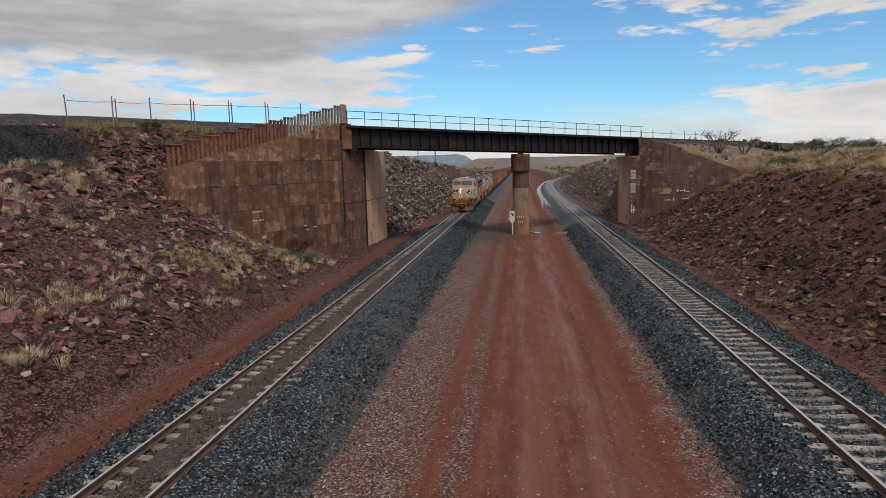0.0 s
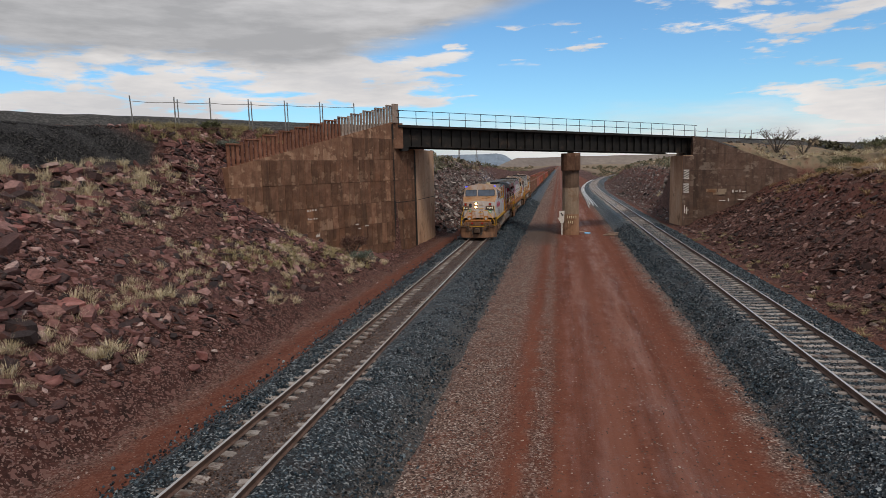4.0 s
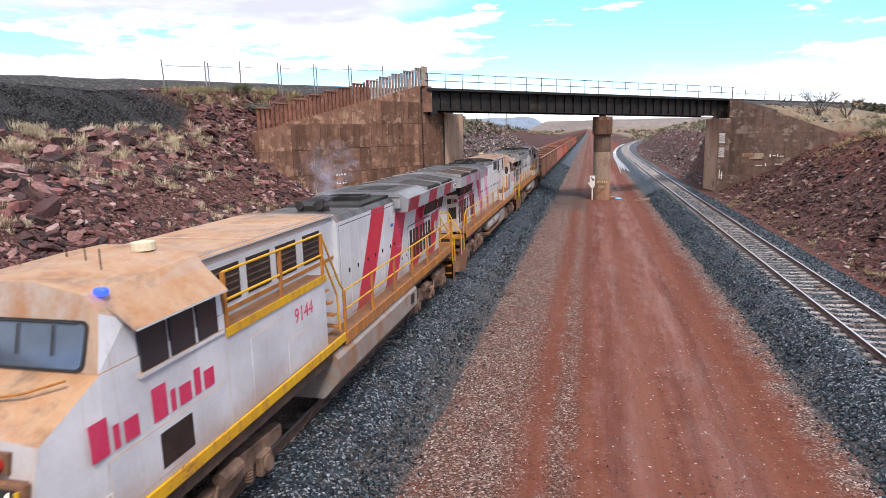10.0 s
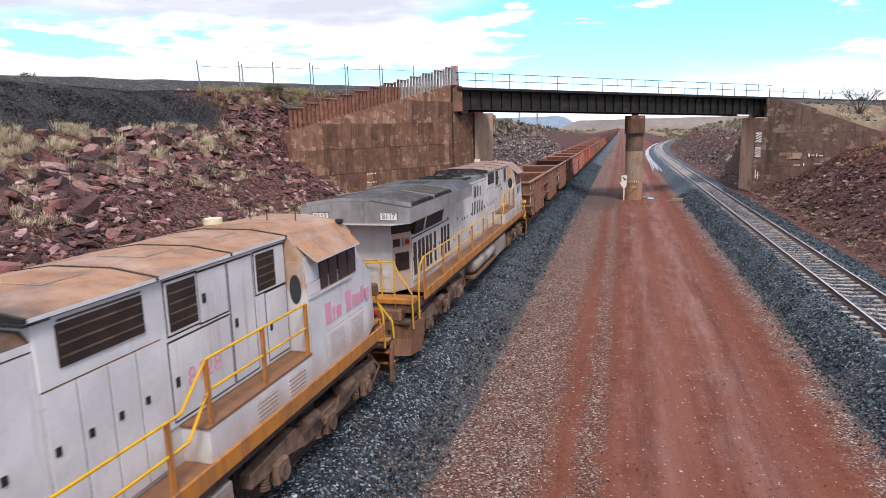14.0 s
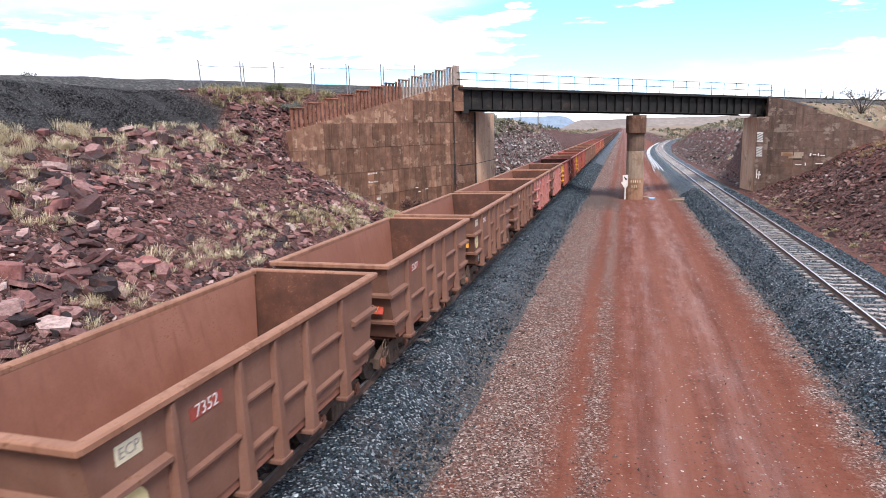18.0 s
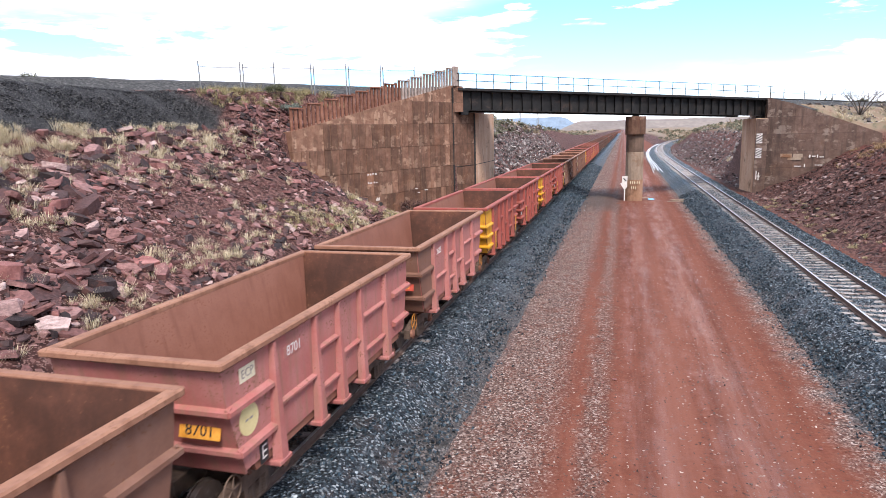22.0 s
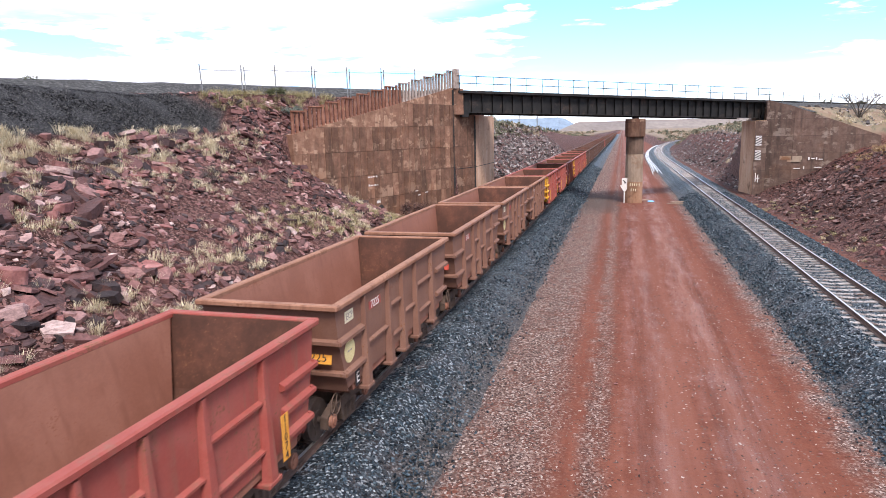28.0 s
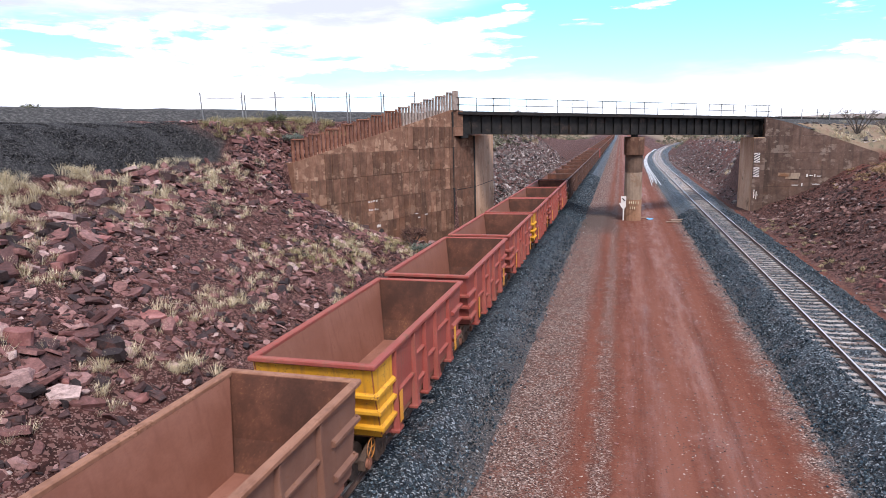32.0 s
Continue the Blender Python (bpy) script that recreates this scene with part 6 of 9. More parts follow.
# ---- locomotives ----
def livery(name, stripes, slope=0.6, grey=((0.46, 0.48, 0.51), (0.58, 0.60, 0.63)), colour=(0.50, 0.02, 0.045), fade=(0.62, 0.16, 0.26), fade_at=0.62, roof=((0.44, 0.27, 0.15), (0.39, 0.19, 0.085)), grime=0.0, wash_amt=0.55, split_z=0.0, bevel=0.35, housing_dark_lo=0.62):
    """Grey body paint with slanting stripes, ore dust on upward faces and rust runs."""
    m, nt, b = shader(name)
    v = coords(nt, "Object")
    x, y, z = split(nt, v)
    mid, fine = noise_tex(nt, v, 0.9, 7, 0.65), noise_tex(nt, v, 20, 4, 0.6)
    c = mixc(nt, smooth(nt, mid, 0.35, 0.68), grey[0], grey[1])
    if stripes:
        lean = mathn(nt, "SUBTRACT", y, mathn(nt, "MULTIPLY", mathn(nt, "SUBTRACT", z, 2.0), slope))
        total = None
        for a, e in stripes:
            s = mathn(nt, "MULTIPLY", smooth(nt, lean, a - 0.015, a + 0.015), smooth(nt, lean, e - 0.015, e + 0.015, 1.0, 0.0))
            total = s if total is None else mathn(nt, "MAXIMUM", total, s)
        total = mathn(nt, "MULTIPLY", total, smooth(nt, split(nt, nt.nodes.new("ShaderNodeNewGeometry").outputs["Normal"])[2], 0.35, 0.5, 1.0, 0.0))
        worn = smooth(nt, mathn(nt, "ADD", fine, mid), fade_at + 0.30, fade_at + 0.52)
        sun_faded = noise_tex(nt, v, 0.55, 5, 0.6)
        if split_z:
            sun_faded = mathn(nt, "ADD", mathn(nt, "MULTIPLY", mathn(nt, "SUBTRACT", sun_faded, 0.5), 0.35), mathn(nt, "MAXIMUM", smooth(nt, z, split_z - 0.02, split_z + 0.02), smooth(nt, y, 15.42, 15.46, 1.0, 0.0)))
            worn = mathn(nt, "MULTIPLY", smooth(nt, noise_tex(nt, coords(nt, "Object", (1, 1, 0.7)), 1.5, 6, 0.6, 0.8), 0.50, 0.60), smooth(nt, sun_faded, 0.4, 0.6, 0.15, 1.0))
        tone = mixc(nt, smooth(nt, sun_faded, 0.42, 0.6), colour, fade)
        c = mixc(nt, mathn(nt, "MULTIPLY", total, mathn(nt, "SUBTRACT", 1.0, mathn(nt, "MULTIPLY", worn, 0.6))), c, tone)
    run = noise_tex(nt, coords(nt, "Object", (4, 4, 0.35)), 1.3, 5, 0.6)
    c = mixc(nt, smooth(nt, run, 0.58 - grime, 0.80 - grime, 0.0, 0.55 + grime), c, (0.30, 0.185, 0.12))
    c = mixc(nt, smooth(nt, noise_tex(nt, v, 3.1, 8, 0.75), 0.66 - grime, 0.72 - grime, 0.0, 0.5), c, (0.27, 0.22, 0.19))
    # rust and tan dust washed over the end that leads
    fwd = split(nt, nt.nodes.new("ShaderNodeNewGeometry").outputs["Normal"])[1]
    wash = mathn(nt, "MULTIPLY", smooth(nt, fwd, -0.75, -0.35, 1.0, 0.0), smooth(nt, mathn(nt, "ADD", run, mathn(nt, "MULTIPLY", mid, 0.5)), 0.52, 0.90, 0.25 * wash_amt, 0.95 * wash_amt))
    # rust runs thickest round the windscreens
    brow = mathn(nt, "MULTIPLY", mathn(nt, "MULTIPLY", smooth(nt, fwd, -0.55, -0.25, 1.0, 0.0), smooth(nt, z, 3.35, 3.6)), smooth(nt, mathn(nt, "ADD", mid, mathn(nt, "MULTIPLY", run, 0.4)), 0.45, 0.8, 0.35, 0.95))
    wash = mathn(nt, "MULTIPLY", mathn(nt, "MAXIMUM", wash, brow), smooth(nt, y, 5.2, 6.2, 1.0, 0.0))
    c = mixc(nt, wash, c, mixc(nt, smooth(nt, noise_tex(nt, v, 1.7, 6, 0.7), 0.42, 0.62), (0.36, 0.25, 0.165), (0.34, 0.15, 0.055)))
    low = smooth(nt, mathn(nt, "ADD", z, mathn(nt, "MULTIPLY", mid, 1.0)), 2.0, 2.9, 0.6, 0.0)
    c = mixc(nt, low, c, (0.36, 0.19, 0.10))
    n = split(nt, nt.nodes.new("ShaderNodeNewGeometry").outputs["Normal"])[2]
    top = mathn(nt, "MULTIPLY", smooth(nt, n, 0.25, 0.7), smooth(nt, mid, 0.25, 0.55, 0.78, 1.0))
    tan = mixc(nt, smooth(nt, noise_tex(nt, v, 2.2, 6, 0.7), 0.4, 0.65), roof[0], roof[1])
    tan = mixc(nt, smooth(nt, noise_tex(nt, v, 1.3, 8, 0.72), 0.50, 0.66, 0.0, 0.75), tan, (0.17, 0.105, 0.07))
    sooty = ramp(nt, noise_tex(nt, coords(nt, "Object", (1, 0.5, 1)), 1.6, 7, 0.7), [(0.3, (0.014, 0.0135, 0.0135)), (0.5, (0.044, 0.041, 0.039)), (0.75, (0.125, 0.110, 0.098))])
    clean = mathn(nt, "MULTIPLY", mathn(nt, "MULTIPLY", smooth(nt, mathn(nt, "ABSOLUTE", x), 1.0, 1.4), smooth(nt, y, 15.3, 15.5)), bevel)
    top = mathn(nt, "MULTIPLY", top, mathn(nt, "SUBTRACT", 1.0, clean))
    c = mixc(nt, top, c, mixc(nt, smooth(nt, mathn(nt, "ADD", y, mathn(nt, "MULTIPLY", mid, 2.0)), 10.6, 12.4), tan, sooty))
    # soot on the radiator housing, with its overhanging face's shade multiplied into the colour
    housing_dark = mathn(nt, "MULTIPLY", mathn(nt, "MULTIPLY", smooth(nt, z, 3.84, 3.9), smooth(nt, y, 15.0, 15.3)), smooth(nt, noise_tex(nt, coords(nt, "Object", (1, 0.5, 0.8)), 1.1, 7, 0.7), 0.36, 0.64, housing_dark_lo, housing_dark_lo + 0.25))
    c = mixc(nt, housing_dark, c, mixc(nt, 1.0, c, (0.27, 0.265, 0.26), "MULTIPLY"))
    c = mixc(nt, 0.25, c, ramp(nt, fine, [(0.3, (0.4,) * 3), (0.7, (0.6,) * 3)]), "OVERLAY")
    nt.links.new(c, b.inputs["Base Color"])
    nt.links.new(ramp(nt, mid, [(0.3, (0.38,) * 3), (0.7, (0.62,) * 3)]), b.inputs["Roughness"])
    bump(nt, b, mathn(nt, "ADD", fine, mathn(nt, "MULTIPLY", mid, 2.0)), 0.12, 0.01)
    return m


SOOT = surface("sooty roof steel", [(0.010, 0.010, 0.010), (0.022, 0.021, 0.020), (0.055, 0.049, 0.045)], 1.2, 25, (0.6, 0.85), 0.1, 0.2)
GRILLE = surface("dark louvre", [(0.018, 0.012, 0.010), (0.045, 0.028, 0.022)], 3, 60, (0.6, 0.8), 0.1, 0.3)
TANK = surface("dusty grey tank", [(0.24, 0.215, 0.195), (0.33, 0.30, 0.275)], 1.2, 25, (0.5, 0.75), 0.1, 0.15, "Object", 0.0, (0.28, 0.16, 0.10), 0.35)
SCREEN_BROWN = surface("dusty brown wire mesh", [(0.034, 0.022, 0.015), (0.075, 0.048, 0.032), (0.13, 0.085, 0.058)], 1.6, 70, (0.7, 0.9), 0.2, 0.4)
SCREEN_GREY = surface("sooty grey wire mesh", [(0.028, 0.028, 0.028), (0.062, 0.060, 0.058), (0.12, 0.114, 0.108)], 1.6, 70, (0.7, 0.9), 0.2, 0.4)
GREEN = surface("green sign", [(0.01, 0.18, 0.07), (0.02, 0.24, 0.10)], 4, 40, (0.4, 0.6))
BROWN_PLOW = coach_paint("dusty pilot plate", (0.115, 0.062, 0.038), (0.19, 0.098, 0.058), (0.25, 0.125, 0.068), 0.5, (0.6, 0.85))
RED_LENS = surface("red lens", [(0.35, 0.015, 0.012), (0.42, 0.03, 0.02)], 4, 30, (0.1, 0.2))
PINK_INK = surface("crimson lettering", [(0.52, 0.03, 0.09), (0.58, 0.06, 0.13)], 4, 30, (0.4, 0.6))
BLUE_INK = surface("blue notice", [(0.03, 0.08, 0.30), (0.05, 0.12, 0.38)], 4, 30, (0.4, 0.6))
FADED_INK = surface("faded pink lettering", [(0.60, 0.22, 0.34), (0.64, 0.34, 0.42)], 4, 30, (0.4, 0.6))


def glow(name, col, power):
    m, nt, b = shader(name)
    b.inputs["Base Color"].default_value = (*col, 1)
    b.inputs["Emission Color"].default_value = (*col, 1)
    b.inputs["Emission Strength"].default_value = power
    return m


def glass(name, tone, metal):
    m, nt, b = shader(name)
    v = coords(nt, "Object")
    nt.links.new(ramp(nt, noise_tex(nt, v, 1.5, 5), [(0.3, tuple(q * 0.7 for q in tone)), (0.7, tone)]), b.inputs["Base Color"])
    b.inputs["Roughness"].default_value = 0.08
    b.inputs["Metallic"].default_value = metal
    b.inputs["IOR"].default_value = 1.5
    return m


# the reflected sky is partly painted in, as a blue-grey base colour
SCREEN = glass("windscreen glass with sky blue-grey in its colour", (0.16, 0.20, 0.26), 0.55)
LAMP = glow("lit headlamp", (1.0, 0.78, 0.36), 11)
BEACON = glow("blue beacon", (0.015, 0.05, 1.0), 2.2)
BOARD_LIT = glow("lit number", (1.0, 0.93, 0.72), 0.9)
GLASS = glass("dark cab glass", (0.03, 0.035, 0.042), 0.0)
LENS = surface("clear lamp lens", [(0.5, 0.5, 0.48), (0.62, 0.62, 0.6)], 5, 40, (0.08, 0.2), 0.2, 0.0)


def hull(bm, pts):
    vs = [bm.verts.new(p) for p in pts]
    bmesh.ops.convex_hull(bm, input=vs)
    bmesh.ops.recalc_face_normals(bm, faces=bm.faces)
    return bm


def mirror_pts(pts):
    return [(s * x, y, z) for x, y, z in pts for s in ((-1, 1) if x else (1,))]


def nose_face(x, z, out=0.0):
    """A place on the sloping nose, facing forward."""
    a = 0.235
    return Matrix.Translation((x, 1.62 + (z - 1.75) * a - out, z)) @ FACE_SOUTH @ Matrix.Rotation(-math.atan(a), 4, "X")


def wind_face(x, z, out=0.0):
    a = 0.34
    return Matrix.Translation((x, 2.76 + (z - 3.6) * a - out, z)) @ FACE_SOUTH @ Matrix.Rotation(-math.atan(a), 4, "X")


def plate(name, w, h, d, m, material, parent, label="", bevel=0.0):
    bm = B()
    box(bm, -w / 2, w / 2, -h / 2, h / 2, 0, d, bevel)
    p = part(name, bm, material, parent, label)
    p.matrix_basis = m
    return p


def truck(e, y):
    axles = []
    for s in (-1, 1):
        bm = B()
        prism(bm, [(y - 2.75, 0.62), (y - 2.75, 0.88), (y - 1.3, 0.98), (y - 0.6, 0.80), (y + 0.6, 0.80), (y + 1.3, 0.98), (y + 2.75, 0.88), (y + 2.75, 0.62), (y + 1.4, 0.58), (y + 0.9, 0.46), (y - 0.9, 0.46), (y - 1.4, 0.58)], s * 1.12, s * 1.34, "x", 0.02)
        f = part("truck_frame", bm, TRUCK, e)
        for k in (-1.93, 0, 1.93):
            bm = B()
            box(bm, s * 1.32, s * 1.46, y + k - 0.2, y + k + 0.2, 0.33, 0.74, 0.03)
            rod(bm, (s * 1.45, y + k, 0.53), (s * 1.51, y + k, 0.53), 0.15, 12)
            part("journal_box", bm, TRUCK, f)
            for q in (-0.34, 0.34):
                bm = B()
                for j in range(6):
                    rod(bm, (s * 1.26, y + k + q, 0.36 + j * 0.055), (s * 1.26, y + k + q, 0.39 + j * 0.055), 0.10, 8)
                part("spring", bm, TRUCK, f)
        bm = B()
        rod(bm, (s * 1.40, y - 1.1, 0.95), (s * 1.40, y - 0.55, 0.95), 0.13, 10)
        rod(bm, (s * 1.40, y + 1.1, 0.95), (s * 1.40, y + 0.55, 0.95), 0.13, 10)
        pipe(bm, [(s * 1.40, y - 0.5, 0.9), (s * 1.42, y - 0.2, 0.62), (s * 1.42, y + 0.3, 0.62), (s * 1.40, y + 0.5, 0.9)], 0.03, 6)
        part("brake_cylinder", bm, TRUCK, f)
        bm = B()
        pipe(bm, [(s * 1.25, y - 2.6, 1.0), (s * 1.42, y - 2.75, 0.7), (s * 1.2, y - 2.6, 0.15)], 0.03, 6)
        part("sand_pipe", bm, TRUCK, f)
    bm = B()
    box(bm, -0.5, 0.5, y - 2.4, y + 2.4, 0.45, 1.1, 0.05)
    part("truck_bolster", bm, TRUCK, e)
    for k in (-1.93, 0, 1.93):
        axles.append(wheelset(e, y + k, 0.53))
    return axles


def handrails(e, y0, y1, z0, heights, x, n, post_mat=None, r=0.024):
    for s in (-1, 1):
        for h in heights:
            bm = B()
            rod(bm, (s * x, y0, z0 + h), (s * x, y1, z0 + h), r, 6)
            part("handrail", bm, YELLOW, e)
        bm = B()
        box(bm, s * x - 0.025, s * x + 0.025, -0.035, 0.035, z0 - 0.12, z0 + max(heights))
        first = part("stanchion", bm, post_mat or ORANGE_DUST, e)
        first.matrix_basis = Matrix.Translation((0, y0, 0))
        for i in range(1, n + 1):
            share("stanchion", first, e, Matrix.Translation((0, y0 + (y1 - y0) * i / n, 0)))


def steps(e, y, dy, label=""):
    for s in (-1, 1):
        for k, z in enumerate((0.48, 0.82, 1.16)):
            bm = B()
            box(bm, s * 1.05, s * 1.5, y - 0.03 + dy * k * 0.12, y + 0.24 + dy * k * 0.12, z, z + 0.035)
            part("tread", bm, ORANGE_DUST, e, "orange grating step")
        bm = B()
        box(bm, s * 0.98, s * 1.02, y - 0.1, y + 0.6, 0.42, 1.6, 0.01)
        part("step_side", bm, BROWN_PLOW, e)


def pilot(e, y, d):
    """Plough plate under the end platform; d is +1 at the front, -1 at the rear."""
    def q(v):
        return y + d * v
    outer = [(-1.64, 0.80), (-1.46, 0.24), (-0.55, -0.04), (0.55, -0.04), (1.46, 0.24), (1.64, 0.80)]
    ring = [(a, q(b)) for a, b in outer] + [(a * 0.96, q(b + 0.07)) for a, b in outer[::-1]]
    bm = B()
    loft(bm, [[(a * 0.97, b - d * 0.06, 0.13) for a, b in ring], [(a, b + d * 0.06, 0.60) for a, b in ring], [(a, b + d * 0.02, 1.05) for a, b in ring]])
    part("plough", bm, BROWN_PLOW, e, "dusty brown plough plate")
    # darker steel here stands for the shaded recess under the platform
    bm = B()
    box(bm, -1.45, 1.45, q(0.1), q(0.95), 1.04, 1.12, 0.01)
    part("buffer_beam", bm, BOGIE, e)
    for sx in (-0.72, 0.72):
        bm = B()
        box(bm, sx - 0.16, sx + 0.16, q(0.0), q(0.12), 0.72, 0.96, 0.02)
        part("step_pocket", bm, BOGIE, e)
    bm = B()
    box(bm, -0.13, 0.13, q(-0.45), q(0.5), 0.62, 0.9, 0.04)
    box(bm, -0.24, 0.24, q(-0.48), q(-0.12), 0.55, 0.98, 0.07)
    part("coupler", bm, BOGIE, e)
    # a flat plate whose dark colour stands for the pocket's shade
    bm = B()
    box(bm, -0.42, 0.42, q(-0.03), q(0.03), 0.42, 1.02, 0.01)
    part("coupler_pocket", bm, GRILLE, e, "dark plate for the shade in the coupler pocket")
    for sx in (-0.45, 0.42):
        bm = B()
        box(bm, sx - 0.08, sx + 0.08, q(0.02), q(0.10), 1.30, 1.44, 0.02)
        part("gladhand_tag", bm, RED_LENS, e, "red hose tag")
    for sx in (-0.95, -0.8, 0.8, 0.92, 1.04):
        bm = B()
        pipe(bm, [(sx, q(0.1), 1.36), (sx, q(-0.06), 1.22), (sx * 0.98, q(-0.08), 0.95), (sx * 0.96, q(0.0), 0.86)], 0.035, 6)
        part("brake_hose", bm, BOGIE, e)
    bm = B()
    box(bm, -1.2, 1.2, q(0.12), q(0.6), 1.12, 1.44, 0.03)
    part("end_beam", bm, BROWN_PLOW, e)
    for sx in (-0.5, 0.5):
        bm = B()
        pipe(bm, [(sx, q(0.1), 1.0), (sx * 0.9, q(-0.2), 0.75), (sx * 0.7, q(-0.35), 0.45), (sx * 0.5, q(-0.42), 0.4)], 0.03, 6)
        part("air_hose", bm, BLACK_INK, e)


def arch(bm, x0, x1, y, z0, z1, r=0.03):
    pipe(bm, [(x0, y, z0), (x0, y, z1 - 0.12), (x0 + 0.1 * (1 if x1 > x0 else -1), y, z1), (x1 - 0.1 * (1 if x1 > x0 else -1), y, z1), (x1, y, z1 - 0.12), (x1, y, z0)], r, 6)


def locomotive(kind, number, label, paint, mark):
    """Six-axle diesel; kind 'wide' has a full-width side with a raised walkway behind the cab."""
    e = thing("locomotive", label, "locomotive", group="locomotives of the train")
    L = LOCO_LEN
    wide = kind == "wide"
    # half the width of the long hood, and where its overhanging radiator housing ends
    screen = SCREEN_BROWN if number == "8128" else SCREEN_GREY
    HW, rear = (1.20 if wide else 1.12), (22.66 if wide else 22.76)
    # frame and walkways
    bm = B()
    box(bm, -1.5, 1.5, 1.9, L - 0.8, 1.30, 1.56, 0.02)
    part("underframe", bm, BOGIE, e)
    for s in (-1, 1):
        bm = B()
        box(bm, s * (HW - 0.05), s * 1.6, 9.15 if wide else 5.35, L - 1.7, 1.70, 1.76)
        part("walkway", bm, WALKWAY, e, "dusty brown walkway")
        bm = B()
        if wide:
            box(bm, s * 1.56, s * 1.61, 1.7, 10.0, 1.60, 1.80, 0.01)
            part("sill", bm, YELLOW, e, "yellow side sill")
            bm = B()
        box(bm, s * 1.56, s * 1.61, 10.01 if wide else 1.7, L - 1.6, 1.50, 1.78, 0.01)
        part("sill", bm, ORANGE_DUST, e, "dusty orange walkway edge")
    # nose and cab
    bm = B()
    hull(bm, mirror_pts([(1.32, 1.62, 1.75), (1.40, 1.94, 3.10), (0.25, 1.90, 3.24), (1.52, 2.76, 3.60), (1.55, 2.6, 1.75), (1.55, 5.3, 1.75), (1.55, 5.3, 3.60)]))
    nose = part("nose", bm, paint, e)
    bm = B()
    hull(bm, mirror_pts([(1.50, 2.76, 3.605), (1.40, 2.99, 4.26), (1.22, 3.02, 4.46), (0.45, 3.06, 4.60), (1.54, 5.3, 3.605), (1.50, 5.3, 4.10), (1.18, 5.3, 4.52), (0.45, 5.3, 4.66), (1.50, 3.3, 4.12)]))
    cab = part("cab", bm, paint, e)
    for s in (-1, 1):
        bm = B()
        hull(bm, [(s * 1.36, 3.15, 4.34), (s * 1.36, 5.25, 4.34), (s * 1.36, 3.15, 4.30), (s * 1.36, 5.25, 4.30), (s * 1.72, 3.2, 4.02), (s * 1.72, 5.2, 4.02), (s * 1.72, 3.2, 3.99), (s * 1.72, 5.2, 3.99)])
        part("visor", bm, paint, cab, "dusty tan sun visor")
        for y0, y1 in ((3.10, 3.50), (3.55, 3.95), (4.02, 4.38), (4.43, 4.76)) if not wide else ((3.42, 3.95), (4.02, 4.55), (4.62, 5.12)):
            bm = B()
            box(bm, s * 1.50, s * 1.562, y0, y1, 3.38, 3.95, 0.01)
            part("side_window", bm, GLASS, cab, "dark cab side window")
        bm = B()
        box(bm, s * 1.51, s * 1.58, 3.35, 5.25, 3.32, 3.375)
        part("window_sill", bm, paint, cab)
    for x0, x1 in ((-1.30, -0.34), (-0.16, 1.28)):
        w_, xc = x1 - x0, (x0 + x1) / 2
        bm = B()
        round_plate(bm, w_ + 0.07, 0.60, 0.02, 0.10)
        f = part("windscreen_frame", bm, BLACK_INK, cab, "black rubber windscreen frame")
        f.matrix_basis = wind_face(xc, 3.90, 0.012)
        bm = B()
        round_plate(bm, w_, 0.53, 0.012, 0.08)
        g = part("windscreen", bm, SCREEN, cab, "windscreen with the sky's blue-grey reflection in its colour")
        g.matrix_basis = wind_face(xc, 3.90, 0.031)
        bm = B()
        for k in (0.35, 0.7):
            xm = x0 + (x1 - x0) * k
            rod(bm, (xm, 0.24, 0.03), (xm + 0.03, -0.12, 0.03), 0.012, 5)
        rod(bm, (x0 + 0.1, 0.27, 0.03), (x1 - 0.1, 0.27, 0.03), 0.012, 5)
        w = part("wiper", bm, BLACK_INK, cab)
        w.matrix_basis = wind_face(0, 3.90, 0.035)
    for sx in (-1.28, 1.28):
        bm = B()
        box(bm, sx - 0.08, sx + 0.08, 3.14, 3.27, 4.42, 4.52, 0.025)
        part("beacon", bm, BEACON if wide else SOOT, cab, "blue flashing beacon")
    # nose fittings
    bm = B()
    round_plate(bm, 0.60, 1.46, 0.09, 0.06)
    p = part("nose_door", bm, paint, nose)
    p.matrix_basis = nose_face(-0.76, 2.40, 0.0)
    bm = B()
    round_plate(bm, 0.25, 0.38, 0.012, 0.09)
    p = part("door_window", bm, GLASS, nose, "oval door window")
    p.matrix_basis = nose_face(-0.76, 2.84, 0.092)
    bm = B()
    round_plate(bm, 0.19, 0.30, 0.006, 0.09)
    p = part("emblem", bm, GREEN, nose, "green oval emblem")
    p.matrix_basis = nose_face(-0.76, 2.40, 0.092)
    plate("emblem_bar", 0.04, 0.16, 0.004, nose_face(-0.76, 2.40, 0.099), WHITE_INK, nose)
    plate("door_label", 0.24, 0.06, 0.004, nose_face(-0.72, 2.17, 0.092), RED_LENS, nose, "small red label")
    plate("lamp_box", 0.30, 0.60, 0.07, nose_face(-0.27, 2.84, 0.0), BROWN_PLOW, nose, "", 0.02)
    for dz in (-0.14, 0.14):
        bm = B()
        rod(bm, (0, 0, 0), (0, 0, 0.03), 0.10, 18)
        p = part("headlamp", bm, LAMP if wide else LENS, nose, "lit warm white headlamp" if wide else "")
        p.matrix_basis = nose_face(-0.27, 2.84 + dz, 0.075)
    for sx, bw in ((-1.2, 0.60), (0.98, 0.76)):
        plate("number_rim", bw, 0.32, 0.13, nose_face(sx, 2.62, 0.0), BROWN_PLOW, nose, "rusty rim of the number board", 0.03)
        bm = B()
        round_plate(bm, bw - 0.08, 0.24, 0.01, 0.05)
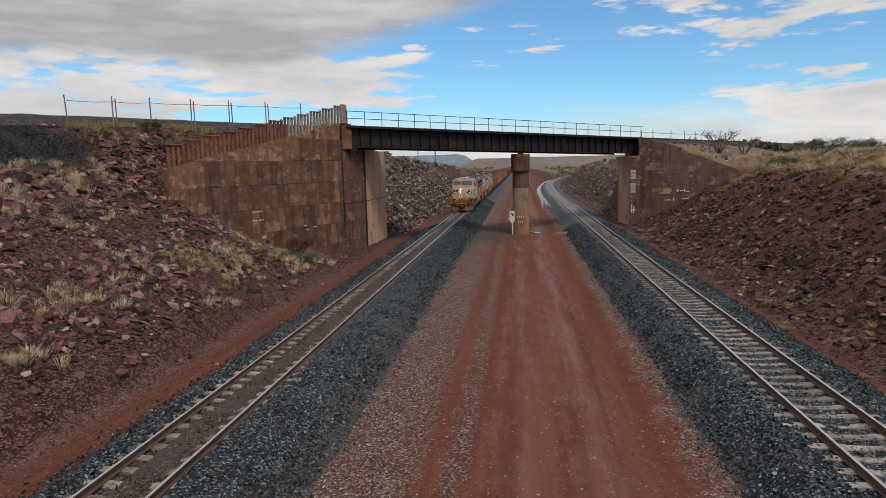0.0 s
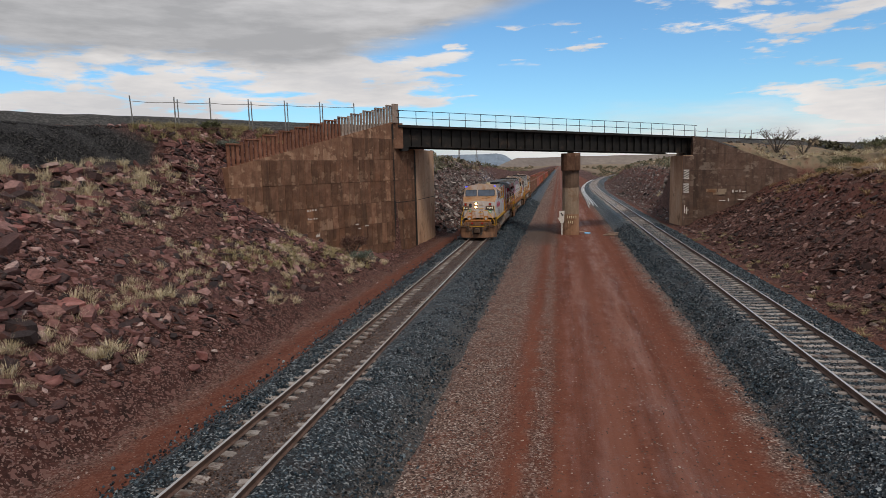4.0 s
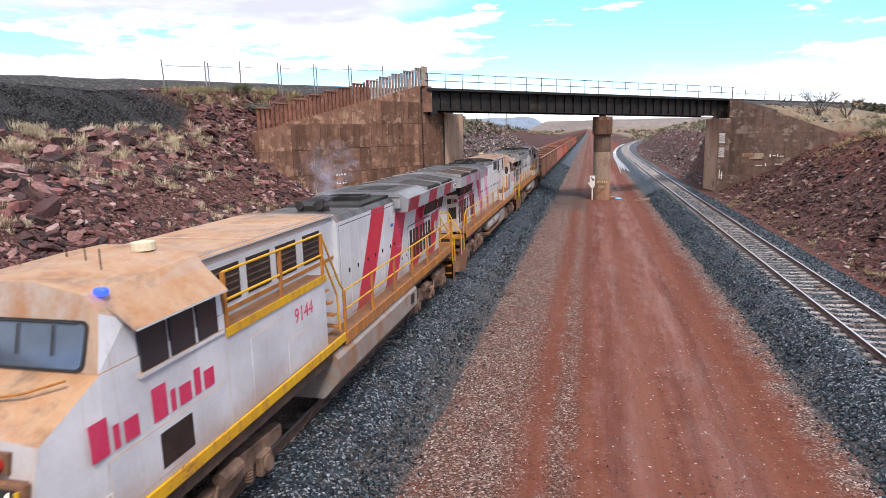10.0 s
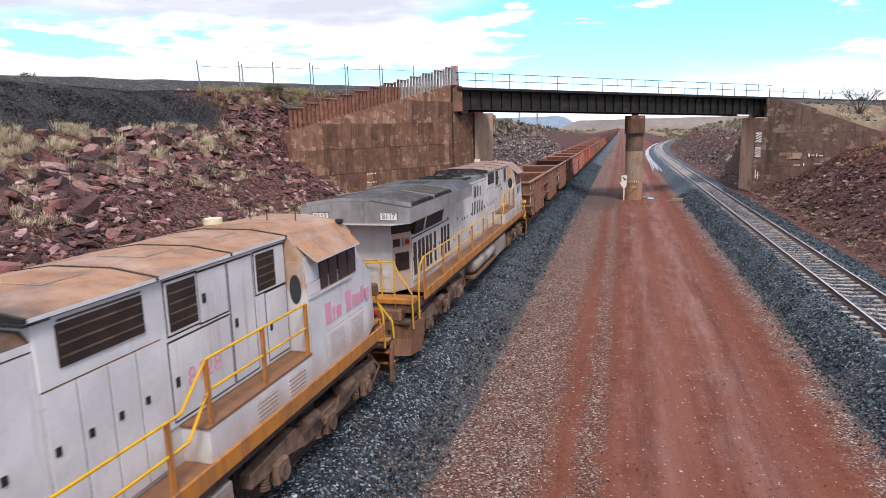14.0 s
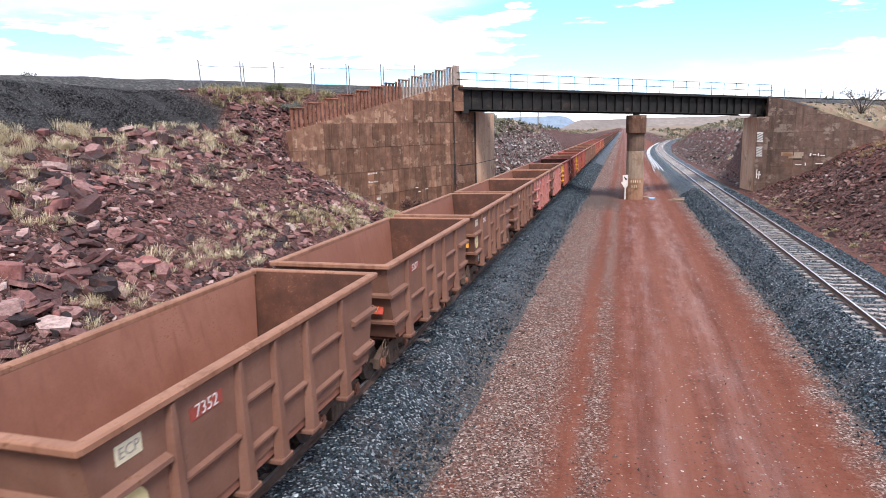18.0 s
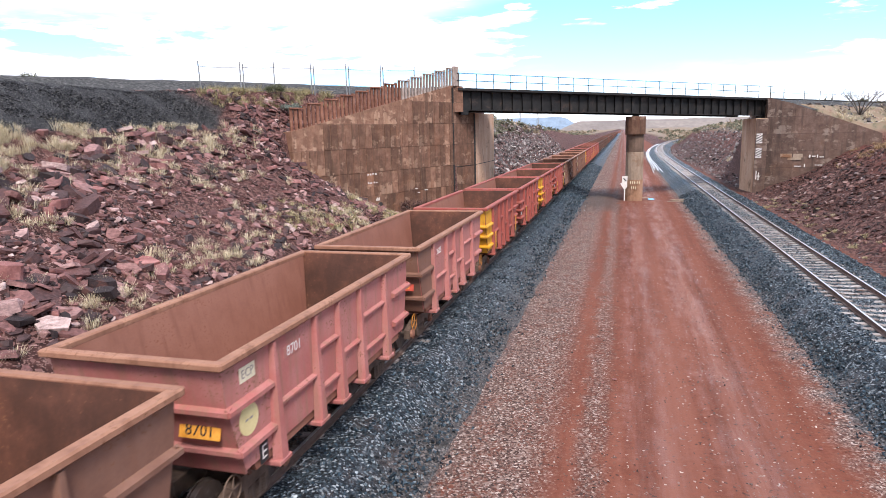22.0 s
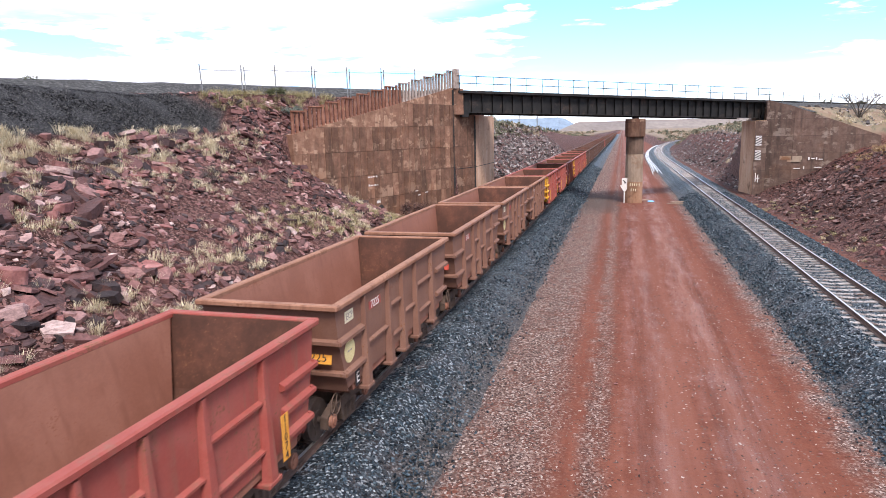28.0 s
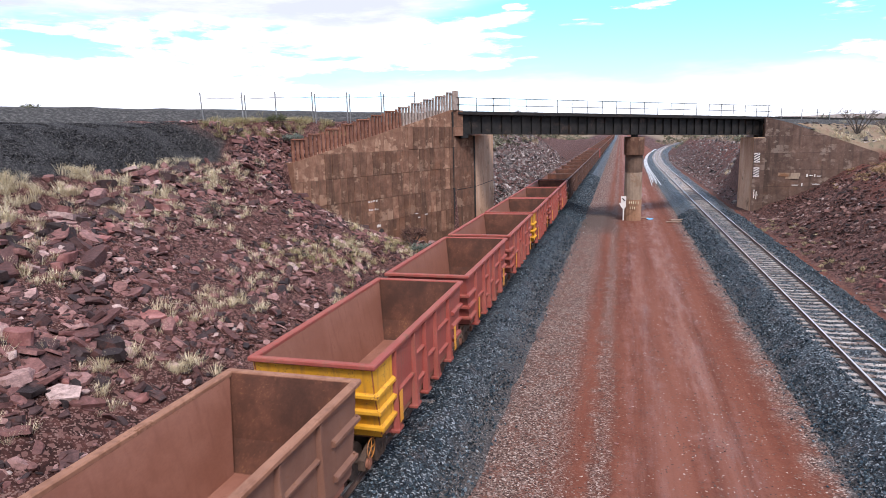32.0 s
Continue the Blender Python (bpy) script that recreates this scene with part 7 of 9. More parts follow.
        p = part("number_board", bm, BLACK_INK, nose, "black number board")
        p.matrix_basis = nose_face(sx, 2.62, 0.132)
        lettering(number, 0.25 if sx > 0 else 0.2, BOARD_LIT if wide else WHITE_INK, nose, nose_face(sx, 2.615, 0.146), "fleet_number")
        plate("lamp_bracket", 0.24, 0.24, 0.08, nose_face(sx, 2.93, 0.0), BROWN_PLOW, nose, "", 0.01)
        bm = B()
        rod(bm, (0, 0, 0), (0, 0, 0.06), 0.085, 14)
        p = part("marker_lamp", bm, RED_LENS, nose, "red marker lamp")
        p.matrix_basis = nose_face(sx, 2.93, 0.08)
    for k, z in enumerate((2.88, 2.56, 2.22, 1.92)):
        bm = B()
        pipe(bm, [(-0.22, 0, 0), (-0.22, -0.02, 0.09), (0.22, -0.02, 0.09), (0.22, 0, 0)], 0.02, 6)
        p = part("grab_iron", bm, YELLOW, nose)
        p.matrix_basis = nose_face(0.18, z, 0.0)
    if wide:
        plate("first_aid_sign", 0.26, 0.26, 0.008, nose_face(0.98, 2.28, 0.05), GREEN, nose, "green sign with a white cross")
        for s in (-1, 1):
            plate("placard", 0.36, 0.17, 0.006, at(s * 1.545, 2.52, 2.08, FACE_EAST if s > 0 else FACE_WEST), WHITE_INK, nose, "small white number placard")
            lettering(number, 0.15, BLACK_INK, nose, at(s * 1.553, 2.52, 2.08, FACE_EAST if s > 0 else FACE_WEST), "fleet_number")
        for w, h in ((0.17, 0.055), (0.055, 0.17)):
            plate("cross_bar", w, h, 0.004 if w > h else 0.005, nose_face(0.98, 2.28, 0.059), WHITE_INK, nose)
    plate("hatch", 0.46, 0.36, 0.05, nose_face(0.98, 1.95, 0.0), paint, nose, "", 0.008)
    bm = B()
    pipe(bm, [(0.2, 2.2, 3.42), (0.9, 2.3, 3.52), (1.3, 2.5, 3.62)], 0.018, 6)
    pipe(bm, [(-1.1, 2.2, 3.40), (-0.8, 2.25, 3.48), (-0.4, 2.3, 3.50)], 0.018, 6)
    part("nose_rail", bm, ORANGE_DUST, nose)
    # front platform
    bm = B()
    box(bm, -1.1, 1.1, 0.72, 1.8, 1.50, 1.60, 0.02)
    part("front_platform", bm, ORANGE_DUST, e, "dusty orange end platform")
    pilot(e, 0.46, 1)
    steps(e, 0.78, 1)
    for sx in (-0.72, 0.72):
        bm = B()
        box(bm, sx - 0.17, sx + 0.17, 0.74, 0.98, 1.60, 1.98, 0.04)
        part("lamp_housing", bm, ORANGE_DUST, e)
        bm = B()
        rod(bm, (sx, 0.745, 1.76), (sx, 0.70, 1.76), 0.105, 16)
        part("ditch_lamp", bm, LENS, e, "round clear ditch lamp")
    for a, b_ in ((-0.52, -0.24), (0.20, 0.48)):
        bm = B()
        arch(bm, a, b_, 0.80, 1.60, 2.42, 0.035)
        rod(bm, (a, 0.8, 2.0), (b_, 0.8, 2.0), 0.025, 6)
        part("gate_hoop", bm, ORANGE_DUST, e, "orange tubular gate")
    for s in (-1, 1):
        bm = B()
        pipe(bm, [(s * 0.10, 0.84, 2.40), (s * 0.85, 0.84, 2.44), (s * 0.98, 0.82, 2.20), (s * 1.45, 0.75, 1.55), (s * 1.48, 0.75, 1.10)], 0.028, 6)
        pipe(bm, [(s * 1.35, 1.66, 2.75), (s * 1.38, 1.62, 2.40), (s * 1.52, 1.55, 1.95), (s * 1.52, 1.5, 1.10)], 0.028, 6)
        pipe(bm, [(s * 1.12, 0.78, 1.60), (s * 1.12, 0.72, 1.25), (s * 0.98, 0.72, 1.12)], 0.02, 6)
        part("handrail", bm, YELLOW, e, "bright yellow bent handrail")
    bm = B()
    pipe(bm, [(-0.95, 0.50, 1.18), (-0.5, 0.42, 1.10), (0.5, 0.42, 1.10), (0.95, 0.50, 1.18)], 0.02, 6)
    part("uncoupling_lever", bm, YELLOW, e)
    # side of the cab and body
    if wide:
        for s in (-1, 1):
            bm = B()
            box(bm, s * 1.16, s * 1.55, 5.305, 9.12, 1.76, 3.28, 0.01)
            part("side_body", bm, paint, e)
            bm = B()
            box(bm, s * 1.14, s * 1.56, 5.31, 9.14, 3.285, 3.33)
            part("raised_walkway", bm, WALKWAY, e, "dusty brown raised walkway")
            bm = B()
            box(bm, s * 1.555, s * 1.58, 5.31, 9.14, 3.22, 3.36)
            part("walkway_edge", bm, YELLOW, e)
            for k, y in enumerate((6.6, 7.9)):
                bm = B()
                box(bm, s * 1.548, s * 1.562, y - 0.6, y + 0.6, 1.82, 2.5 + 0.5 * (k == 0), 0.006)
                part("access_panel", bm, paint, e)
            bm = B()
            box(bm, s * 1.548, s * 1.565, 3.6, 4.3, 1.95, 2.45, 0.006)
            part("battery_grille", bm, GRILLE, e)
            bm = B()
            box(bm, s * 1.546, s * 1.56, 2.7, 5.2, 1.86, 2.55, 0.006)
            part("access_panel", bm, paint, e)
        handrails(e, 5.4, 9.1, 3.33, (0.45, 0.9), 1.52, 2)
        for s in (-1, 1):
            bm = B()
            pipe(bm, [(s * 1.52, 9.1, 4.23), (s * 1.54, 9.9, 3.0), (s * 1.56, 10.1, 2.75), (s * 1.56, 10.1, 1.8)], 0.024, 6)
            pipe(bm, [(s * 1.52, 9.1, 3.78), (s * 1.54, 9.75, 2.75), (s * 1.56, 9.8, 1.9)], 0.024, 6)
            part("stair_rail", bm, YELLOW, e)
            for k in range(4):
                bm = B()
                box(bm, s * 1.20, s * 1.54, 9.16 + k * 0.18, 9.34 + k * 0.18, 2.95 - k * 0.32, 2.99 - k * 0.32)
                part("stair_tread", bm, ORANGE_DUST, e)
            lettering(number, 0.42, PINK_INK, e, at(1.553 if s > 0 else -1.553, 8.05, 2.84, FACE_EAST if s > 0 else FACE_WEST), "fleet_number")
        hood0, hx = 5.31, 1.15
        bm = B()
        hull(bm, [(s * a, y, z) for s in (-1, 1) for y in (5.31, 10.75) for a, z in ((1.08, 3.0), (1.08, 4.26), (1.0, 4.40))])
        part("engine_hood", bm, paint, e)
        bm = B()
        box(bm, -1.14, 1.14, 5.31, 10.8, 4.385, 4.425, 0.01)
        part("hood_roof", bm, paint, e, "dusty tan roof plate with an overhanging edge")
        for s in (-1, 1):
            bm = B()
            box(bm, s * 1.07, s * 1.09, 5.32, 10.74, 3.36, 3.44)
            part("cover_strip", bm, ORANGE_DUST, e)
        for y in (5.75, 6.85, 7.95, 9.15):
            for s in (-1, 1):
                bm = B()
                box(bm, s * 1.065, s * 1.095, y, y + 0.85, 3.52, 4.16, 0.006)
                g = part("grille", bm, GRILLE, e, "dark louvred grille")
                for j in range(5):
                    bm = B()
                    box(bm, s * 1.095, s * 1.108, y + 0.02, y + 0.83, 3.58 + j * 0.12, 3.61 + j * 0.12)
                    part("slat", bm, BOGIE, g)
        start = 10.76
        bm = B()
        box(bm, -HW + 0.01, HW - 0.01, 9.14, 10.755, 1.76, 3.0, 0.01)
        part("lower_hood", bm, paint, e)
    else:
        for s in (-1, 1):
            bm = B()
            box(bm, s * (HW - 0.03), s * 1.57, 5.31, 8.4, 1.76, 2.28, 0.01)
            b_ = part("battery_box", bm, paint, e)
            bm = B()
            box(bm, s * (HW - 0.03), s * 1.58, 5.31, 8.42, 2.285, 2.325)
            part("raised_walkway", bm, WALKWAY, e)
            for y in (5.6, 6.6):
                for j in range(5):
                    bm = B()
                    box(bm, s * 1.568, s * 1.59, y, y + 0.6, 1.85 + j * 0.07, 1.88 + j * 0.07)
                    part("louvre", bm, paint, b_)
            for y in (2.75, 3.75):
                bm = B()
                box(bm, s * 1.546, s * 1.56, y, y + 0.85, 1.88, 2.5, 0.006)
                d_ = part("cab_locker", bm, paint, e)
                for j in range(10):
                    bm = B()
                    box(bm, s * 1.56, s * 1.572, y + 0.1, y + 0.75, 1.94 + j * 0.05, 1.965 + j * 0.05)
                    part("louvre", bm, paint, d_)
            # door in the cab's rear wall
            bm = B()
            box(bm, s * 1.17, s * 1.50, 5.28, 5.325, 2.33, 4.02, 0.01)
            part("cab_door", bm, paint, cab)
            bm = B()
            hull(bm, [(s * 1.335 + 0.115 * math.cos(a), y, 3.52 + 0.27 * math.sin(a)) for a in [k * math.pi / 8 for k in range(16)] for y in (5.3, 5.34)])
            part("door_window", bm, GLASS, cab)
        handrails(e, 5.4, 8.3, 2.32, (0.5, 0.95), 1.54, 2)
        for s in (-1, 1):
            bm = B()
            pipe(bm, [(s * 1.54, 8.3, 3.27), (s * 1.55, 8.9, 2.75), (s * 1.56, 9.2, 2.75)], 0.024, 6)
            pipe(bm, [(s * 1.54, 8.3, 2.82), (s * 1.55, 8.8, 2.3), (s * 1.56, 9.2, 2.3)], 0.024, 6)
            part("stair_rail", bm, YELLOW, e)
        start = 5.31
        bm = B()
        box(bm, -HW - 0.03, HW + 0.03, 5.315, 10.5, 2.33, 4.44, 0.02)
        part("equipment_hood", bm, paint, e)
        bm = B()
        hull(bm, [(s * a, y, z) for s in (-1, 1) for y in (5.30, 10.62) for a, z in ((HW + 0.09, 4.45), (HW + 0.09, 4.50), (0.5, 4.60))])
        part("equipment_roof", bm, paint, e, "rust-brown overhanging roof of the equipment hood")
        bm = B()
        box(bm, -HW - 0.095, HW + 0.095, 10.30, 10.64, 4.42, 4.452)
        part("roof_lip", bm, SOOT, e)
        for y in (5.32, 7.0, 8.66, 10.60):
            bm = B()
            hull(bm, [(s * a, q, z + 0.006) for s in (-1, 1) for q in (y - 0.025, y + 0.025) for a, z in ((HW + 0.094, 4.45), (HW + 0.094, 4.505), (0.5, 4.605))])
            part("roof_seam", bm, SOOT, e, "dark seam between roof plates")
        for y in (5.9, 7.6, 9.3):
            bm = B()
            box(bm, -0.42, 0.42, y - 0.28, y + 0.36, 4.60, 4.625, 0.01)
            part("roof_hatch", bm, paint, e)
        bm = B()
        pipe(bm, [(HW + 0.06, 10.55, 4.40), (HW + 0.16, 10.55, 4.36), (HW + 0.16, 10.68, 4.30)], 0.035, 6)
        part("lamp_stalk", bm, SOOT, e)
        for s in (-1, 1):
            for y0, y1, z0, z1 in ((5.36, 6.05, 2.42, 3.62), (6.40, 7.05, 2.42, 4.36), (7.12, 7.80, 3.62, 4.36), (7.12, 8.52, 2.42, 3.54), (5.36, 6.32, 3.66, 4.37), (7.82, 8.5, 3.64, 4.38)):
                bm = B()
                box(bm, s * (HW + 0.028), s * (HW + 0.040), y0, y1, z0, z1, 0.004)
                d_ = part("equipment_door", bm, paint, e)
                bm = B()
                for c, d, f, g in ((y0 - 0.025, y1 + 0.025, z0 - 0.025, z0), (y0 - 0.025, y1 + 0.025, z1, z1 + 0.025), (y0 - 0.025, y0, z0, z1), (y1, y1 + 0.025, z0, z1)):
                    box(bm, s * (HW + 0.029), s * (HW + 0.033), c, d, f, g)
                part("door_seam", bm, SOOT, d_)
                bm = B()
                box(bm, s * (HW + 0.04), s * (HW + 0.055), y1 - 0.14, y1 - 0.06, (z0 + z1) / 2 - 0.09, (z0 + z1) / 2 + 0.05, 0.005)
                part("latch", bm, SOOT, d_)
        for s in (-1, 1):
            for y, w, z0, z1 in ((5.70, 0.58, 3.70, 4.33), (7.86, 0.6, 3.68, 4.34), (8.92, 1.30, 3.84, 4.33)):
                bm = B()
                box(bm, s * (HW + 0.02), s * (HW + 0.052), y, y + w, z0, z1, 0.006)
                g = part("grille", bm, GRILLE, e, "dark louvred grille")
                for j in range(4):
                    bm = B()
                    box(bm, s * (HW + 0.048), s * (HW + 0.058), y + 0.02, y + w - 0.02, z0 + 0.1 + j * 0.14, z0 + 0.125 + j * 0.14)
                    part("slat", bm, BOGIE, g)
            if mark == "black":
                lettering(number, 0.46, BLACK_INK, e, at(1.556 * s, 3.98, 3.03, FACE_EAST if s > 0 else FACE_WEST), "fleet_number")
            else:
                lettering(number, 0.40, FADED_INK, e, at((HW + 0.044) * s, 7.82, 2.92, FACE_EAST if s > 0 else FACE_WEST), "fleet_number")
    # long hood with door panels
    end, turn = 22.0, 21.32
    bm = B()
    hull(bm, [(s * (a if y < end else a - HW + 0.75), y, z) for s in (-1, 1) for y in (start, turn, end) for a, z in ((HW, 1.76), (HW, 4.22), (HW - 0.12, 4.34))])
    part("engine_hood", bm, paint, e)
    for s in (-1, 1):
        y = start + 0.12 if wide else 8.66
        bm = B()
        box(bm, s * (HW - 0.01), s * (HW + (0.034 if not wide else 0.004)), y, 10.49 if not wide else 15.28, 1.83, 3.66 if not wide else 4.13)
        part("seam_backing", bm, SOOT, e, "dark open seams between the hood doors")
        if not wide:
            bm = B()
            box(bm, s * (HW - 0.01), s * (HW + 0.004), 10.51, 15.28, 1.83, 4.13)
            part("seam_backing", bm, SOOT, e)
        widths = [0.62, 0.62, 0.75, 0.62, 0.62, 0.75] if wide else [0.46, 0.46, 0.46, 0.46, 0.62, 0.62, 0.75, 0.62, 0.62, 0.75]
        k = 0
        while y < 15.0:
            w = min(widths[k % len(widths)], 15.3 - y)
            if 15.3 - y - w < 0.3:
                w = 15.3 - y
            bm = B()
            tall = wide or y > 10.4
            off = 0.0 if tall else 0.03
            box(bm, s * (HW - 0.004 + off), s * (HW + 0.016 + off), y + 0.009, y + w - 0.009, 1.84, 4.12 if tall else 3.65, 0.006)
            d_ = part("hood_door", bm, paint, e)
            bm = B()
            box(bm, s * (HW + 0.016 + off), s * (HW + 0.032 + off), y + w - 0.14, y + w - 0.07, 2.9, 3.0)
            part("latch", bm, SOOT, d_)
            y += w
            k += 1
    # doors with louvres below the radiator housing
    louvres = ((16.82, 17.11), (17.24, 17.48), (17.59, 17.93), (18.11, 18.43), (18.54, 18.82), (18.93, 19.18), (19.29, 19.63)) if wide else ((17.13, 17.41), (17.58, 17.82), (17.96, 18.25), (18.83, 19.07), (19.32, 19.58), (19.69, 19.98), (20.11, 20.38), (20.49, 20.78), (20.91, 21.22))
    for s in (-1, 1):
        bm = B()
        box(bm, s * (HW - 0.01), s * (HW + 0.006), louvres[0][0] - 0.09, louvres[-1][1] + 0.08, 1.92, 3.24)
        part("seam_backing", bm, SOOT, e)
        for i, (y0, y1) in enumerate(louvres):
            a = louvres[0][0] - 0.08 if i == 0 else (louvres[i - 1][1] + y0) / 2 + 0.007
            b_ = louvres[-1][1] + 0.07 if i == len(louvres) - 1 else (y1 + louvres[i + 1][0]) / 2 - 0.007
            bm = B()
            box(bm, s * (HW - 0.004), s * (HW + 0.03), a, b_, 1.94, 3.22, 0.008)
            d_ = part("hood_door", bm, paint, e)
            bm = B()
            box(bm, s * (HW + 0.02), s * (HW + 0.033), y0, y1, 2.10, 3.08, 0.003)
            g = part("door_grille", bm, GRILLE, d_)
            bm = B()
            for q in range(3):
                c_ = y0 + (q + 1) * (y1 - y0) / 4
                box(bm, s * (HW + 0.033), s * (HW + 0.039), c_ - 0.006, c_ + 0.006, 2.12, 3.06)
            part("slat", bm, BOGIE, g)
            bm = B()
            box(bm, s * (HW + 0.03), s * (HW + 0.045), b_ - 0.06, b_ - 0.025, 2.55, 2.66)
            part("latch", bm, SOOT, d_)
        # plain hatches ahead of them
        for y0, y1, z0, z1 in ((15.66, 16.0, 2.86, 3.30), (16.03, 16.48, 1.87, 2.84), (15.5, 15.98, 1.87, 2.78)):
            bm = B()
            box(bm, s * (HW - 0.004), s * (HW + 0.018), y0, y1, z0, z1, 0.006)
            d_ = part("hatch", bm, paint, e)
            bm = B()
            box(bm, s * (HW + 0.018), s * (HW + 0.03), y1 - 0.10, y1 - 0.05, (z0 + z1) / 2 - 0.04, (z0 + z1) / 2 + 0.04)
            part("latch", bm, SOOT, d_)
        # intakes slung under the housing, with a lip along the foot
        for y0, y1 in ((18.32, 20.28), (20.42, turn)):
            bm = B()
            hull(bm, [(s * a, y, z) for y in (y0, y1) for a, z in ((HW - 0.02, 3.36), (HW + 0.10, 3.38), (HW + 0.20, 3.86), (HW - 0.02, 3.86))])
            part("intake_screen", bm, GRILLE, e, "dark intake screen")
        bm = B()
        box(bm, s * (HW - 0.02), s * (HW + 0.14), 18.25, turn + 0.02, 3.325, 3.365, 0.008)
        part("intake_lip", bm, paint, e)
        bm = B()
        for y in (18.28, 20.35):
            hull(bm, [(s * a, q, z) for q in (y - 0.05, y + 0.05) for a, z in ((HW - 0.02, 3.36), (HW + 0.115, 3.36), (HW + 0.215, 3.86), (HW - 0.02, 3.86))])
        part("intake_frame", bm, paint, e)
    # overhanging radiator housing: a bevelled fore part, then low sloping screens
    bm = B()
    ring = [(-HW + 0.03, 3.82), (-1.60, 3.88), (-1.62, 4.28), (-1.26, 4.48), (0, 4.50), (1.26, 4.48), (1.62, 4.28), (1.60, 3.88), (HW - 0.03, 3.82)]
    loft(bm, [[(a, y, b_) for a, b_ in ring] for y in (15.45, 18.02)])
    house = part("radiator_housing", bm, paint, e, "overhanging radiator housing")
    bm = B()
    ring = [(-HW + 0.03, 3.82), (-1.60, 3.88), (-1.62, 4.30), (-1.54, 4.30), (-0.42, 4.47), (0.42, 4.47), (1.54, 4.30), (1.62, 4.30), (1.60, 3.88), (HW - 0.03, 3.82)]
    loft(bm, [[(a, y, b_) for a, b_ in ring] for y in (18.021, rear)])
    part("radiator_housing", bm, paint, e)
    for s in (-1, 1):
        bm = B()
        box(bm, s * 1.05, s * 1.40, 15.32, 15.45, 3.98, 4.34, 0.03)
        part("air_box", bm, paint, house, "small rounded box on the housing's front")
    mid_y = 20.22
    for y0, y1 in ((18.14, mid_y - 0.07), (mid_y + 0.07, rear - 0.32)):
        for s in (-1, 1):
            bm = B()
            hull(bm, [(s * a, y, z + d) for y in (y0, y1) for a, z in ((0.46, 4.515), (1.47, 4.365)) for d in (0.0, 0.03)])
            g = part("radiator_screen", bm, screen, e, "dusty wire radiator screen")
            bm = B()
            for j in range(1, 4):
                yy = y0 + j * (y1 - y0) / 4
                hull(bm, [(s * a, y, z) for y in (yy - 0.012, yy + 0.012) for a, z in ((0.46, 4.54), (1.47, 4.39), (0.46, 4.555), (1.47, 4.405))])
            part("bar", bm, BOGIE, g)
            # the fin tubes show dark along the screen's outer edge
            bm = B()
            n_ = int((y1 - y0) / 0.085)
            for j in range(n_):
                yy = y0 + 0.03 + j * (y1 - y0 - 0.06) / (n_ - 1)
                box(bm, s * 1.42, s * 1.535, yy - 0.022, yy + 0.022, 4.30, 4.362)
            tagged(part("fin_core", bm, SOOT, e), kind="stuff")
            for yy in (y0 - 0.05, y1 + 0.05):
                bm = B()
                hull(bm, [(s * a, y, z) for y in (yy - 0.04, yy + 0.04) for a, z in ((0.42, 4.46), (1.55, 4.29), (0.42, 4.56), (1.55, 4.41))])
                part("screen_frame", bm, paint, e)
    bm = B()
    box(bm, -0.44, 0.44, 18.08, rear - 0.1, 4.46, 4.565, 0.01)
    part("roof_walk", bm, paint, e)
    bm = B()
    hull(bm, [(a, y, z) for a in (-HW + 0.14, HW - 0.14) for y, z in ((12.7, 4.32), (12.9, 4.40), (15.2, 4.44), (15.24, 4.32))])
    part("roof_hatch", bm, SOOT, e, "soot-black roof section")
    bm = B()
    for a, b_, c_, d in ((-0.42, 0.72, 13.80, 13.86), (-0.42, 0.72, 14.56, 14.62), (-0.42, -0.36, 13.86, 14.56), (0.66, 0.72, 13.86, 14.56)):
        box(bm, a, b_, c_, d, 4.36, 4.53, 0.008)
    part("chimney", bm, SOOT, e, "low black frame round the exhaust")
    bm = B()
    box(bm, -0.36, 0.66, 13.86, 14.56, 4.36, 4.45)
    part("exhaust_port", bm, GIRDER, e)
    bm = B()
    box(bm, -0.3, 0.62, 16.25, 17.6, 4.492, 4.506, 0.003)
    part("roof_hatch", bm, SOOT, e, "soot-black roof hatch")
    for k, y in enumerate((5.45, 7.2, 8.95) if wide else (11.0,)):
        bm = B()
        box(bm, -1.0, 1.0, y, y + (1.66 if wide else 0.9), 4.42 if wide else 4.33, 4.46 if wide else 4.36, 0.012)
        part("roof_hatch", bm, paint, e)
    bm = B()
    for sx, a in ((-0.25, -1), (0.05, 1), (0.3, -1)):
        rod(bm, (sx, 12.1, 4.48), (sx + 0.05, 12.1 + a * 0.34, 4.51), 0.03, 10, 0.11)
    box(bm, -0.4, 0.45, 12.05, 12.15, 4.33, 4.46)
    part("horn", bm, SOOT, e, "black air horn cluster")
    bm = B()
    rod(bm, (0.5, 5.0, 4.64), (0.5, 5.0, 4.76), 0.17, 14)
    part("aerial_dome", bm, CREAM, cab, "cream aerial dome")
    for x, y in ((-0.3, 4.4), (0.2, 4.2), (0.7, 3.9), (-0.7, 4.0)):
        bm = B()
        rod(bm, (x, y, 4.58), (x, y, 4.86), 0.01, 5)
        part("aerial", bm, SOOT, cab)
    # rear end
    bm = B()
    box(bm, -0.68, 0.68, end, end + 0.02, 1.85, 3.75, 0.005)
    part("rear_door", bm, paint, e)

    def corner(s, z, out=0.0, along=0.0):
        """A place on the slanting rear corner of the hood, facing outwards."""
        n = Vector((s * (end - turn), HW - 0.75, 0)).normalized()
        r = Vector((0, 0, 1)).cross(n)
        o = Vector((s * (HW + 0.75) / 2, (turn + end) / 2, z)) + n * out + r * along
